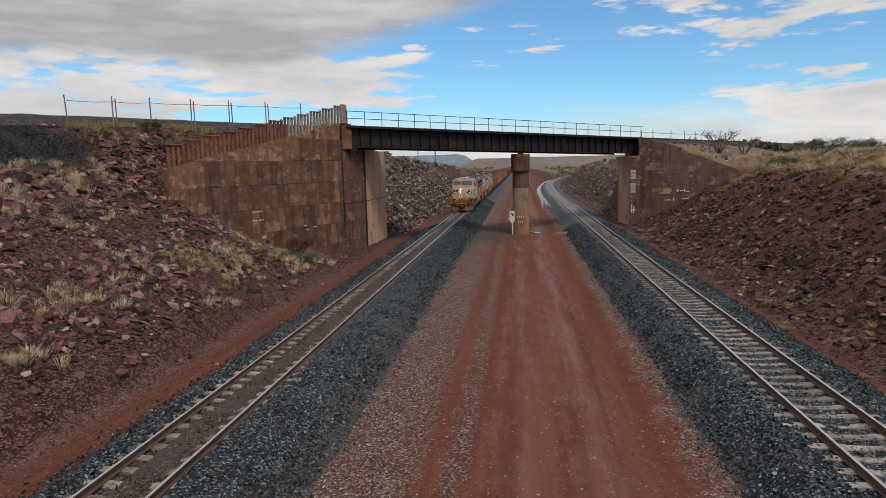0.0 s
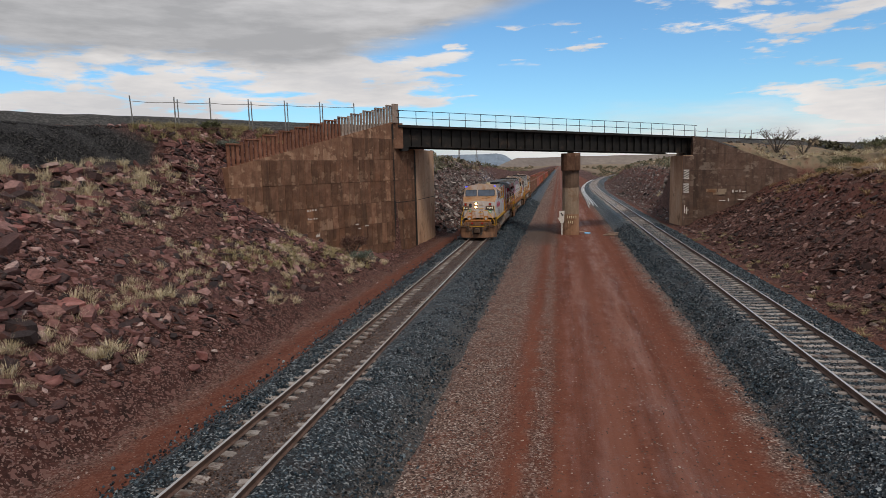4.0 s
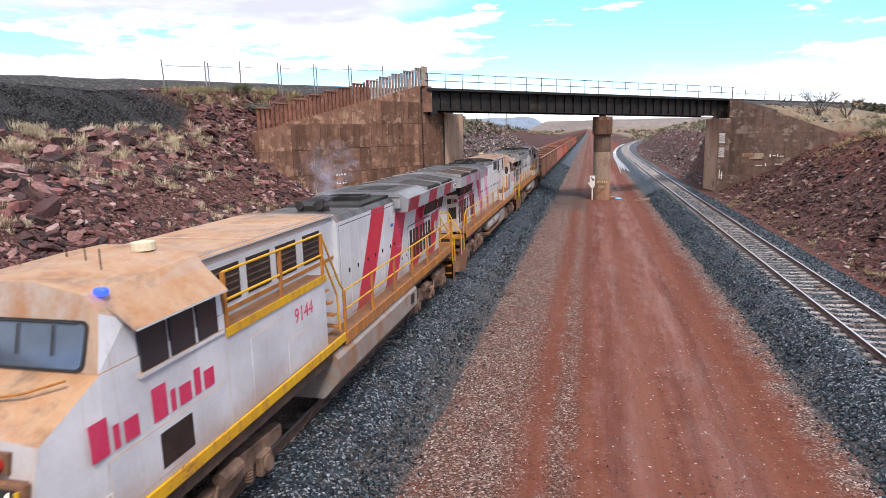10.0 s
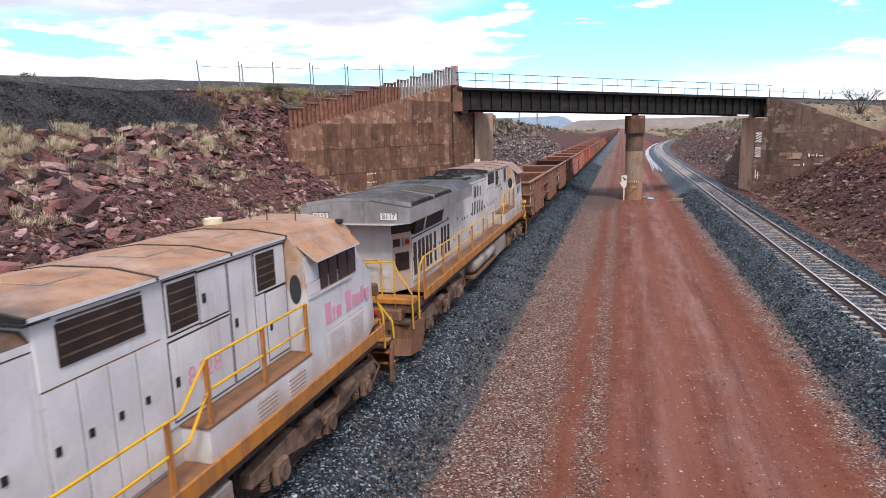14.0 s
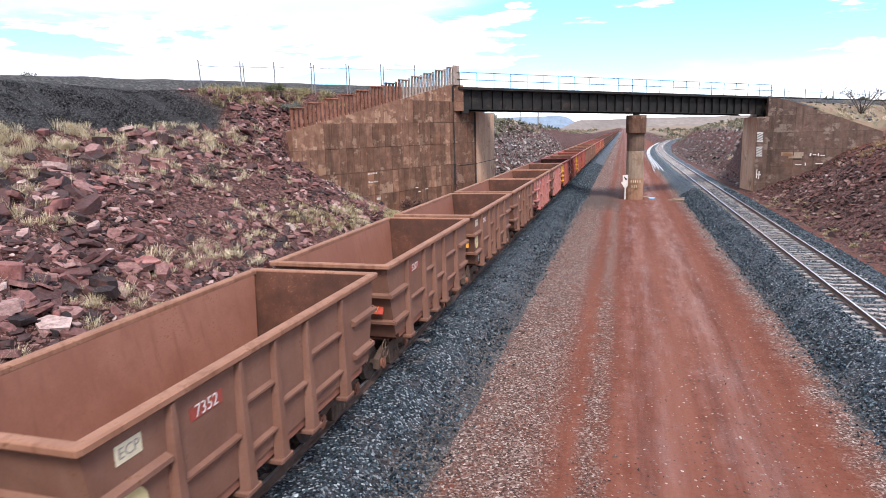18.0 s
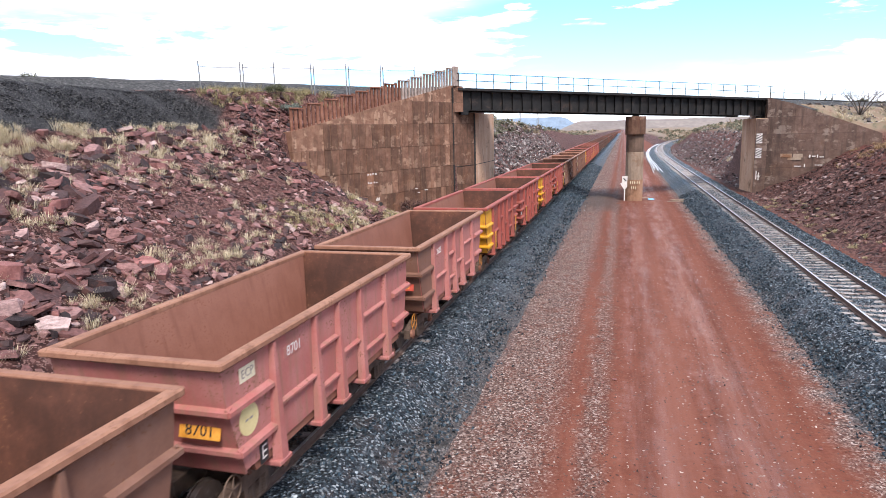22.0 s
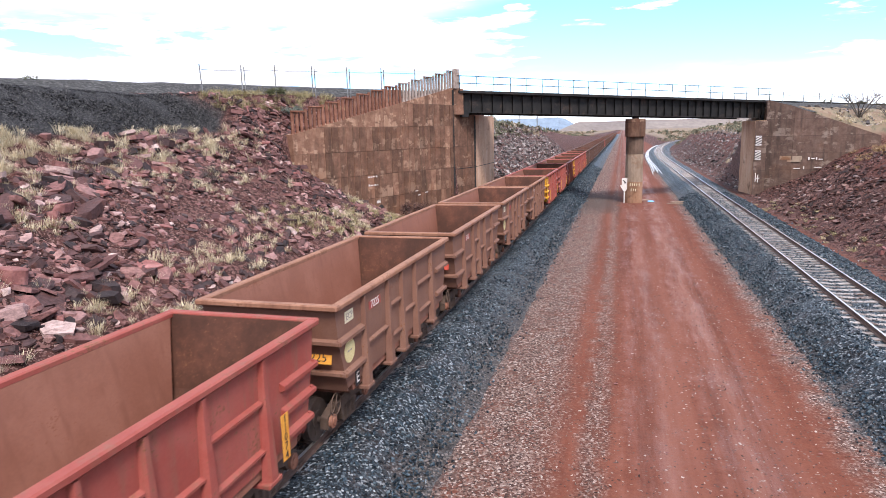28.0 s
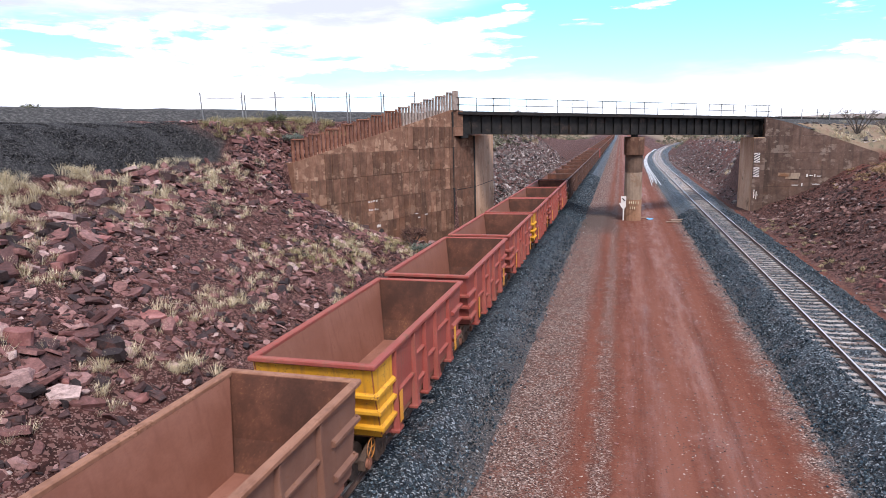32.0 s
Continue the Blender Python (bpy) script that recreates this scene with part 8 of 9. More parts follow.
        return Matrix(((r.x, 0, n.x, o.x), (r.y, 0, n.y, o.y), (0, 1, 0, o.z), (0, 0, 0, 1)))

    for s in (-1, 1):
        plate("corner_panel", 0.70, 2.0, 0.012, corner(s, 2.78, 0.0), paint, e, "", 0.004)
        plate("grille", 0.52, 0.52, 0.02, corner(s, 2.62, 0.012), GRILLE, e, "dark grille in the slanting corner")
        plate("grille", 0.24, 0.22, 0.02, corner(s, 3.18, 0.012, -0.2), GRILLE, e)
        plate("lamp_bracket", 0.28, 0.22, 0.05, corner(s, 3.18, 0.012, 0.16), TANK, e, "", 0.01)
        bm = B()
        rod(bm, (0, 0, 0), (0, 0, 0.05), 0.07, 12)
        p = part("marker_lamp", bm, RED_LENS, e, "red marker lamp")
        p.matrix_basis = corner(s, 3.18, 0.062, 0.16)
        plate("intake_screen", 0.74, 0.34, 0.02, corner(s, 3.62, 0.0), GRILLE, e, "dark intake screen")
        sides = [at(s * 1.0, rear, 4.06, FACE_NORTH), at(s * 1.612, rear - 0.38, 4.09, FACE_EAST if s > 0 else FACE_WEST)]
        for m in sides[:1] if number != "9144" else sides[1:]:
            plate("number_rim", 0.50, 0.215, 0.008, m @ Matrix.Translation((0, 0, 0.002)), BLACK_INK, e)
            plate("number_board", 0.47, 0.185, 0.008, m @ Matrix.Translation((0, 0, 0.010)), WHITE_INK, e, "white number board")
            lettering(number, 0.19, BLACK_INK, e, m @ Matrix.Translation((0, 0, 0.021)), "fleet_number")
    bm = B()
    box(bm, -1.5, 1.5, end, L - 0.75, 1.56, 1.72, 0.02)
    part("rear_platform", bm, ORANGE_DUST, e)
    pilot(e, L - 0.46, -1)
    steps(e, L - 1.3, -1)
    for s in (-1, 1):
        bm = B()
        pipe(bm, [(s * 0.15, L - 0.85, 1.72), (s * 0.15, L - 0.85, 2.7), (s * 0.95, L - 0.85, 2.75), (s * 1.1, L - 0.8, 2.45), (s * 1.5, L - 0.72, 1.9), (s * 1.52, L - 0.72, 0.9)], 0.028, 6)
        pipe(bm, [(s * 1.56, L - 1.7, 2.75), (s * 1.56, L - 1.35, 2.6), (s * 1.53, L - 1.25, 1.9), (s * 1.53, L - 1.25, 0.9)], 0.028, 6)
        pipe(bm, [(s * 0.95, L - 0.85, 2.72), (s * 0.95, L - 0.85, 1.72)], 0.026, 6)
        part("handrail", bm, YELLOW, e, "bright yellow bent handrail")
    bm = B()
    arch(bm, -0.5, 0.5, L - 1.05, 1.72, 2.75, 0.025)
    part("handrail", bm, YELLOW, e)
    handrails(e, 10.1 if wide else 9.2, L - 1.7, 1.76, (0.55, 1.0), 1.57, 6)
    # handbrake wheel on the hood's side
    bm = B()
    for k in range(16):
        a, b_ = 2 * math.pi * k / 16, 2 * math.pi * (k + 1) / 16
        rod(bm, (HW + 0.10, 20.2 + 0.24 * math.cos(a), 2.69 + 0.24 * math.sin(a)), (HW + 0.10, 20.2 + 0.24 * math.cos(b_), 2.69 + 0.24 * math.sin(b_)), 0.025, 5)
        if k % 2 == 0:
            rod(bm, (HW + 0.08, 20.2, 2.69), (HW + 0.10, 20.2 + 0.24 * math.cos(a), 2.69 + 0.24 * math.sin(a)), 0.02, 5)
    part("handbrake_wheel", bm, TANK, e, "dusty grey spoked handbrake wheel")
    for s in (-1, 1):
        for y, z, w in ((14.97, 3.55, 0.26),) if wide else ((17.31, 3.28, 0.16), (13.95, 2.26, 0.20)):
            plate("notice", w, 0.09, 0.004, at(s * (HW + 0.022), y, z, FACE_EAST if s > 0 else FACE_WEST), BLUE_INK, e, "small blue notice")
    # tanks and trucks
    if wide:
        bm = B()
        ring = [(-1.52, 1.49), (1.52, 1.49), (1.64, 1.36), (1.64, 0.86), (1.25, 0.42), (-1.25, 0.42), (-1.64, 0.86), (-1.64, 1.36)]
        loft(bm, [[(a, y, b_) for a, b_ in ring] for y in (9.4, 16.0)])
        part("fuel_tank", bm, TANK, e, "long dusty grey fuel tank")
        bm = B()
        box(bm, 1.62, 1.66, 15.3, 15.65, 1.0, 1.3, 0.01)
        part("gauge", bm, GRILLE, e)
    else:
        bm = B()
        ring = [(-1.1, 1.28), (1.1, 1.28), (1.1, 0.6), (0.9, 0.42), (-0.9, 0.42), (-1.1, 0.6)]
        loft(bm, [[(a, y, b_) for a, b_ in ring] for y in (7.9, 15.6)])
        part("fuel_tank", bm, TANK, e)
        for s in (-1, 1):
            bm = B()
            box(bm, s * 1.05, s * 1.52, 7.9, 10.4, 0.55, 1.25, 0.03)
            part("fuel_tank_side", bm, TANK, e)
            for y in (10.6, 12.75):
                bm = B()
                rod(bm, (s * 1.32, y, 1.0), (s * 1.32, y + 1.95, 1.0), 0.27, 16)
                for q in (y, y + 1.95):
                    bmesh.ops.create_uvsphere(bm, u_segments=14, v_segments=6, radius=0.266, matrix=Matrix.Translation((s * 1.32, q, 1.0)) @ Matrix.Diagonal((1, 0.4, 1, 1)))
                part("air_reservoir", bm, TANK, e, "dusty grey cylindrical air tank", True)
            bm = B()
            box(bm, s * 1.1, s * 1.55, 10.4, 15.0, 0.55, 0.66, 0.01)
            part("tank_shelf", bm, BROWN_PLOW, e)
    return e, truck(e, 4.45) + truck(e, 18.75)


def brand_bars(e, x, y0, y1, z0, height, forms, material):
    """The operator's name as a run of plain upright bars between y0 and y1; forms gives relative widths and heights, height 0 a gap."""
    unit = (y1 - y0) / sum(w for w, _ in forms)
    y = y0
    for w, h in forms:
        if h:
            bm = B()
            box(bm, min(x, x * 1.003), max(x, x * 1.003), min(y, y + w * unit), max(y, y + w * unit), z0, z0 + h * height)
            part("marking", bm, material, e, "operator's name as plain coloured bars")
        y += w * unit


NICK = (0.10, 0.0)
NAME_BARS = [(0.34, 1.0), NICK, (0.12, 0.66), NICK, (0.30, 0.60), (0.34, 0.0), (0.34, 1.0), NICK, (0.12, 0.66), NICK, (0.32, 0.60), NICK, (0.18, 0.84), NICK, (0.30, 0.60)]


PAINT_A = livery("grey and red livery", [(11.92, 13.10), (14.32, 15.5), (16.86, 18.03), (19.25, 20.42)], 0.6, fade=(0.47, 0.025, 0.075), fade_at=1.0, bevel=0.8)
PAINT_B = livery("grey and faded pink livery", [(11.97, 12.93), (14.2, 15.25), (16.7, 18.0), (19.2, 20.4)], 0.6, ((0.50, 0.51, 0.53), (0.62, 0.63, 0.64)), (0.52, 0.02, 0.07), (0.62, 0.20, 0.36), 0.74, roof=((0.36, 0.19, 0.095), (0.24, 0.105, 0.05)), grime=0.02, wash_amt=0.25, bevel=0.0, split_z=3.85, housing_dark_lo=0.55)
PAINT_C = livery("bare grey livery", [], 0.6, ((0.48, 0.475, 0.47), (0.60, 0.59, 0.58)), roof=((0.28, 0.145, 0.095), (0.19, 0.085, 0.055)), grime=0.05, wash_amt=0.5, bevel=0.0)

consist, wheels = [], []
ONWARD, TURNED = Matrix.Identity(4), Matrix.Translation((0, LOCO_LEN, 0)) @ Matrix.Rotation(math.pi, 4, "Z")
l1, ax = locomotive("wide", "9144", "dusty grey and red diesel locomotive, headlights on, leading the train", PAINT_A, "red")
wheels += [(w, 0.53, 1) for w in ax]
brand_bars(l1, 1.556, 2.45, 4.9, 2.64, 0.46, NAME_BARS, PINK_INK)


l2, ax = locomotive("narrow", "8128", "grey diesel locomotive with faded pink stripes, coupled second", PAINT_B, "pink")
wheels += [(w, 0.53, -1) for w in ax]
brand_bars(l2, -1.556, 4.64, 2.45, 2.64, 0.42, NAME_BARS, FADED_INK)
l3, ax = locomotive("narrow", "8117", "plain grey rust-streaked diesel locomotive, coupled third", PAINT_C, "black")
wheels += [(w, 0.53, -1) for w in ax]
brand_bars(l3, -1.142, 13.1, 11.78, 3.54, 0.50, [(0.12, 1.0), (0.10, 0.0), (0.20, 0.9), (0.16, 0.0), (0.12, 1.0), (0.18, 0.0), (0.11, 0.8), (0.18, 0.0), (0.11, 0.8)], BLACK_INK)
brand_bars(l3, -1.142, 13.6, 11.34, 2.84, 0.54, [(0.14, 0.0), (0.12, 1.0), (0.26, 0.0), (0.12, 1.0), (0.16, 0.0), (0.10, 1.0), (0.20, 0.0), (0.10, 1.0), (0.28, 0.0), (0.12, 1.0), (0.26, 0.0), (0.11, 0.8), (0.22, 0.0), (0.11, 0.8)], BLACK_INK)
for i, (v, m) in enumerate(((l1, ONWARD), (l2, TURNED), (l3, TURNED))):
    consist.append((v, i * LOCO_LEN, m))

BROWN_LABEL = "empty brown ore wagon with ribbed dusty sides"
KINDS = {
    "k": (WAGON_FAR_SHADE, WAGON_FAR_SHADE, "empty ore wagon with ribbed dusty sides, darkened for distant shade", "edp", "orange"),
    "b": (WAGON_BROWN, WAGON_BROWN, BROWN_LABEL, "edp", "orange"),
    "r": (WAGON_BROWN, WAGON_BROWN, "empty brown ore wagon with a red number plate", "edp", "red"),
    "p": (WAGON_PINK, WAGON_PINK, "empty ore wagon in faded pink paint", "edp", "orange"),
    "q": (WAGON_PINK, WAGON_BROWN, "empty ore wagon, pink sides and a brown end", "edp", "red"),
    "y": (WAGON_RED, WAGON_YELLOW, "empty red ore wagon with a bright yellow end", "strip", ""),
    "d": (WAGON_RED, WAGON_RED, "empty red oxide ore wagon with yellow number strips", "strip", ""),
}
ORDER = "brbrpqydydbrbryddydd"
NUMBERS = {0: "7352", 1: "3277", 2: "7895", 3: "3805", 4: "8701", 5: "2605", 6: "16795", 7: "11795", 9: "11074", 10: "7225", 11: "3151", 13: "3769"}
for i, k in enumerate(ORDER):
    body, endp, lab, style, plate_kind = KINDS[k]
    number = NUMBERS.get(i, "")
    w = wagon(body, endp, True, lab, number, number, plate_kind, style)
    for y in (1.75 - 0.89, 1.75 + 0.89, WAGON_LEN - 1.75 - 0.89, WAGON_LEN - 1.75 + 0.89):
        wheels.append((wheelset(w, y), 0.46, 1))
    consist.append((w, 3 * LOCO_LEN + i * WAGON_LEN, ONWARD))
# distant brown wagons and their rims carry shade in the paint
far_kinds = {k: wagon(KINDS[k][0], KINDS[k][1], False, KINDS[k][2], style=KINDS[k][3]) for k in "kd"}
used = set()
for i in range(len(ORDER), 74):
    k = "kkkkkkkdkkkk"[i % 12]
    w = far_kinds[k] if k not in used else copy_thing(far_kinds[k], Matrix.Identity(4))
    used.add(k)
    consist.append((w, 3 * LOCO_LEN + i * WAGON_LEN, ONWARD))

# ---- exhaust of the leading locomotive ----
def smoke_material():
    m, nt, b = shader("thin blue exhaust smoke")
    wisp = noise_tex(nt, coords(nt, "Object", (1.0, 0.6, 1.0)), 1.7, 6, 0.62, 0.8)
    b.inputs["Base Color"].default_value = (0.55, 0.57, 0.70, 1)
    b.inputs["Roughness"].default_value = 1.0
    b.inputs["Specular IOR Level"].default_value = 0.0
    nt.links.new(smooth(nt, wisp, 0.44, 0.70, 0.0, 0.13), b.inputs["Alpha"])
    return m


def exhaust():
    """A thin plume that trails from the chimney, in loose rounded puffs."""
    e = thing("exhaust_smoke", "thin blue-grey exhaust smoke trailing from the locomotive's chimney", "smoke")
    material, rnd = smoke_material(), random.Random(3)
    for k in range(3):
        r = 0.45 + 0.22 * k
        bm = B()
        bmesh.ops.create_icosphere(bm, subdivisions=3, radius=r)
        for v in bm.verts:
            v.co *= 1 + 0.35 * noise.noise(v.co * (1.6 / r) + Vector((k * 3.1, 0, 0)))
        puff = part("puff", bm, material, e, "", True)
        puff.matrix_basis = Matrix.Translation((-0.35 * k + rnd.uniform(-0.1, 0.1), 13.5 + 0.85 * k, 4.85 + 0.30 * k)) @ Matrix.Diagonal((1.0, 1.5, 0.75, 1))
    return e


consist.append((exhaust(), 0.0, ONWARD))

# ---- on and round the bridge ----
def along_wall(s, z=0.0, out=0.0):
    """A place s metres along the wing wall's face from its low end, out in front of it."""
    d = (WALL_B - WALL_A).normalized()
    return Vector((WALL_A.x + d.x * s + d.y * out, WALL_A.y + d.y * s - d.x * out, z))


WALL_LEN = (WALL_B - WALL_A).length
WALL_TURN = math.atan2((WALL_B - WALL_A).y, (WALL_B - WALL_A).x)


def wall_top(s):
    return 6.55 + 3.6 * s / WALL_LEN


def pile_fence():
    """Old rails stood on end along the wing wall's top, in stepped bays under cap rails."""
    e = thing("retaining_fence", "stepped row of rusty upright steel posts on the wing wall", "fence")
    n = 47
    bm = B()
    prism(bm, [(-0.085, -0.05), (0.085, -0.05), (0.085, -0.035), (0.02, -0.02), (0.02, 0.03), (0.05, 0.035), (0.05, 0.06), (-0.05, 0.06), (-0.05, 0.035), (-0.02, 0.03), (-0.02, -0.02), (-0.085, -0.035)], 0.0, 1.0, "z")
    red = part("post", bm, RUST, e)
    grey = None
    tops = []
    for i in range(n):
        s = 0.15 + (WALL_LEN + 0.15) * i / (n - 1)
        bay = i // 4
        top = 7.95 + 3.72 * (bay * 4 + 2) / n + (0.10 if i % 4 == 3 else 0.0)
        foot = wall_top(s) - 0.15
        m = Matrix.Translation(along_wall(s, foot, -0.14)) @ Matrix.Rotation(WALL_TURN, 4, "Z") @ Matrix.Diagonal((1.25, 1.25, top - foot, 1))
        if i == 0:
            red.matrix_basis = m
        elif i < 29:
            share("post", red, e, m)
        elif grey is None:
            me = red.data.copy()
            me.materials.clear()
            me.materials.append(RUST_GREY)
            grey = new("post", me)
            grey.parent, grey.matrix_basis = e, m
        else:
            share("post", grey, e, m)
        tops.append((s, top, bay))
    for bay in range(n // 4 + 1):
        run = [t for t in tops if t[2] == bay]
        if len(run) < 2:
            continue
        bm = B()
        rod(bm, along_wall(run[0][0] - 0.12, run[0][1] - 0.06, -0.03), along_wall(run[-1][0] - 0.1, run[0][1] - 0.06, -0.03), 0.05, 6)
        part("cap_rail", bm, RUST if bay < 7 else RUST_GREY, e)
    bm = B()
    box(bm, -0.35, 0.35, -0.1, 0.1, 10.1, 11.7, 0.02, Matrix.Translation((-6.75, 62.7, 0)) @ Matrix.Rotation(WALL_TURN, 4, "Z"))
    part("end_plate", bm, RUST_GREY, e, "pale weathered steel end plate")


pile_fence()


def board_panels():
    """The board marks of the shuttering: shallow panels on the wall, each a little proud or back."""
    wall = next(o for o in scene.objects if o.name == "wing_wall")
    rnd = random.Random(8)
    w, h = 0.66, 1.75
    bm = B()
    box(bm, -w / 2 + 0.03, w / 2 - 0.03, -0.03, 0.03, 0.02, h - 0.02, 0.008)
    me = bpy.data.meshes.new("panel")
    bm.to_mesh(me)
    bm.free()
    me.materials.append(CONCRETE)
    s = w / 2
    col = 0
    while s < WALL_LEN - 0.1:
        for row in range(10):
            z = -1.75 + row * h
            if z + h > wall_top(s - w / 2) - 0.05 or z + h < np.interp(s, [0, 5, 8, 11], [3.4, 1.6, 0.2, -1.2]):
                continue
            ob = new("panel", me)
            ob.parent = wall
            ob.matrix_basis = Matrix.Translation(along_wall(s, z, 0.0 + rnd.uniform(0, 0.022))) @ Matrix.Rotation(WALL_TURN, 4, "Z")
        s += w
        col += 1


board_panels()


def wall_marks():
    """Scrawls on the concrete, too faint to read, as pale bars."""
    wall = next(o for o in scene.objects if o.name == "wing_wall")
    m = Matrix.Rotation(WALL_TURN, 4, "Z")
    for s, z, w, h in ((6.7, 3.35, 0.16, 0.10), (6.95, 3.35, 0.10, 0.12), (7.2, 3.38, 0.2, 0.08), (7.5, 3.36, 0.12, 0.12), (6.7, 2.75, 0.12, 0.14), (6.95, 2.72, 0.22, 0.08), (7.3, 2.74, 0.12, 0.12), (7.55, 2.72, 0.14, 0.06), (12.0, 1.9, 0.35, 0.06), (12.3, 1.55, 0.3, 0.06), (13.2, 1.7, 0.4, 0.06)):
        bm = B()
        box(bm, -w / 2, w / 2, -0.004, 0.004, -h / 2, h / 2)
        p = part("scrawl", bm, WHITE_INK, wall, "faint white scrawl")
        p.matrix_basis = Matrix.Translation(along_wall(s, z, 0.046)) @ m
    for k in range(4):
        bm = B()
        box(bm, -0.18 + 0.1 * k, -0.11 + 0.1 * k, -0.004, 0.004, 0.0, 0.16 + 0.08 * (k % 2))
        p = part("scrawl", bm, WHITE_INK, wall)
        p.matrix_basis = Matrix.Translation(along_wall(7.6, 1.35, 0.046)) @ m
    # dark mouth of a drain at the wall's foot
    bm = B()
    rod(bm, along_wall(7.85, 0.95, -0.3), along_wall(7.85, 0.95, 0.06), 0.27, 16)
    part("drain_pipe", bm, SOOT, wall, "dark drain pipe mouth")


wall_marks()


def east_marks():
    e = thing("hazard_marker", "black and white diagonal striped board on the abutment", "marker board")
    for i, z in enumerate((4.35, 2.85)):
        bm = B()
        box(bm, 20.36, 20.92, 82.66, 82.69, z, z + 1.0)
        if i == 0:
            e.location = (0, 0, 0)
        holder = e if i == 0 else thing("hazard_marker", "black and white diagonal striped board on the abutment", "marker board")
        b = part("board", bm, WHITE_INK, holder)
        for k in range(4):
            bm = B()
            z0 = z - 0.10 + k * 0.27
            pts = [(20.36, z0 - 0.05), (20.92, z0 + 0.28), (20.92, z0 + 0.42), (20.36, z0 + 0.09)]
            pts = [(x, min(max(q, z), z + 1.0)) for x, q in pts]
            loft(bm, [[(x, y, q) for x, q in pts] for y in (82.645, 82.657)])
            part("stripe", bm, BLACK_INK, holder)
    wall = [o for o in scene.objects if o.name.startswith("back_wall")][-1]
    for x0, x1, z0, z1 in ((22.9, 24.0, 2.82, 3.2), (24.1, 25.0, 2.80, 3.18), (23.6, 24.9, 2.55, 2.80)):
        bm = B()
        box(bm, x0, x1, 83.47, 83.49, z0, z1)
        part("paint_patch", bm, PALE_FORM, wall, "patch of pale paint")
    for x0, x1, z0, z1 in ((25.6, 25.75, 2.75, 3.05), (25.9, 26.2, 2.85, 2.95), (26.35, 26.45, 2.75, 3.05), (26.6, 27.0, 2.78, 2.86), (23.3, 23.6, 1.9, 2.0), (24.3, 24.9, 1.85, 1.93), (25.2, 25.3, 1.8, 2.1), (26.2, 26.9, 1.95, 2.02)):
        bm = B()
        box(bm, x0, x1, 83.52, 83.54, z0, z1)
        part("scrawl", bm, WHITE_INK, wall, "faint white scrawl")
    for x0, x1, z0, z1 in ((20.5, 20.58, 0.6, 1.5), (20.72, 20.8, 0.5, 1.3), (20.6, 20.95, 0.9, 0.97)):
        bm = B()
        box(bm, x0, x1, 82.69, 82.71, z0, z1)
        part("scrawl", bm, WHITE_INK, wall)


east_marks()


def joints():
    """Dark open joints in the concrete."""
    e = next(o for o in scene.objects if o.name == "front_pier")
    for a, b, z0, z1 in (((-7.02, 62.35), (-6.93, 62.52), -1.2, 10.0),):
        bm = B()
        prism(bm, [(a[0] - 0.03, a[1] - 0.02), (a[0] + 0.05, a[1] - 0.03), (b[0] + 0.03, b[1]), (b[0] - 0.05, b[1] + 0.02)], z0, z1, "z")
        part("joint", bm, SOOT, e, "dark open joint")


    face = next(o for o in scene.objects if o.name == "bearing_face")
    for p0, p1, z in (((-5.95, 66.2), (-5.8, 74.3), 3.3), ((-6.95, 62.5), (-5.95, 66.2), 3.3)):
        bm = B()
        wall_quad(bm, Vector(p0), Vector(p1), z, z, z + 0.05, z + 0.05, 0.02, Vector((1, -0.15)))
        part("joint", bm, SOOT, face)
    bm = B()
    wall_quad(bm, Vector((-6.0, 66.0)), Vector((-5.93, 66.28)), -1.2, -1.2, 7.9, 7.9, 0.03, Vector((1, -0.2)))
    part("joint", bm, SOOT, face)


joints()


def pier_paint():
    """Painted words on the pier too worn to read, as bars."""
    for x, w, z in ((-0.35, 0.14, 0.82), (-0.15, 0.12, 0.82), (0.05, 0.16, 0.80), (0.28, 0.14, 0.80), (0.5, 0.12, 0.80), (-0.25, 0.12, 0.30), (-0.05, 0.12, 0.30), (0.15, 0.12, 0.28)):
        bm = B()
        rod(bm, (PIER_AT.x + x, PIER_AT.y - 2.36, z), (PIER_AT.x + x, PIER_AT.y - 2.36, z + 0.26), w * 0.32, 6)
        part("scrawl", bm, CREAM, pier, "worn cream lettering as a bar")


pier_paint()


# ---- fences on the banks ----
def wire_fence(name, posts, height, label, double=()):
    e = thing(name, label, "fence")
    for i, (x, y, z) in enumerate(posts):
        bm = B()
        lean = 0.06 if i == 0 else 0.0
        rod(bm, (x, y, z - 0.3), (x - lean * 2, y, z + height), 0.042, 6)
        part("post", bm, GREY_STEEL, e)
        if i in double:
            bm = B()
            rod(bm, (x + 0.18, y + 0.1, z - 0.3), (x + 0.16, y + 0.1, z + height - 0.15), 0.042, 6)
            part("post", bm, GREY_STEEL, e)
    for h in (0.12, height - 0.35):
        for a, b in zip(posts, posts[1:]):
            bm = B()
            mid = [(Vector(a) * (1 - k) + Vector(b) * k) + Vector((0, 0, h - 0.06 * math.sin(math.pi * k))) for k in (0, 0.33, 0.66, 1)]
            pipe(bm, mid, 0.016 if h < 1 else 0.024, 4)
            part("wire", bm, GREY_STEEL, e)


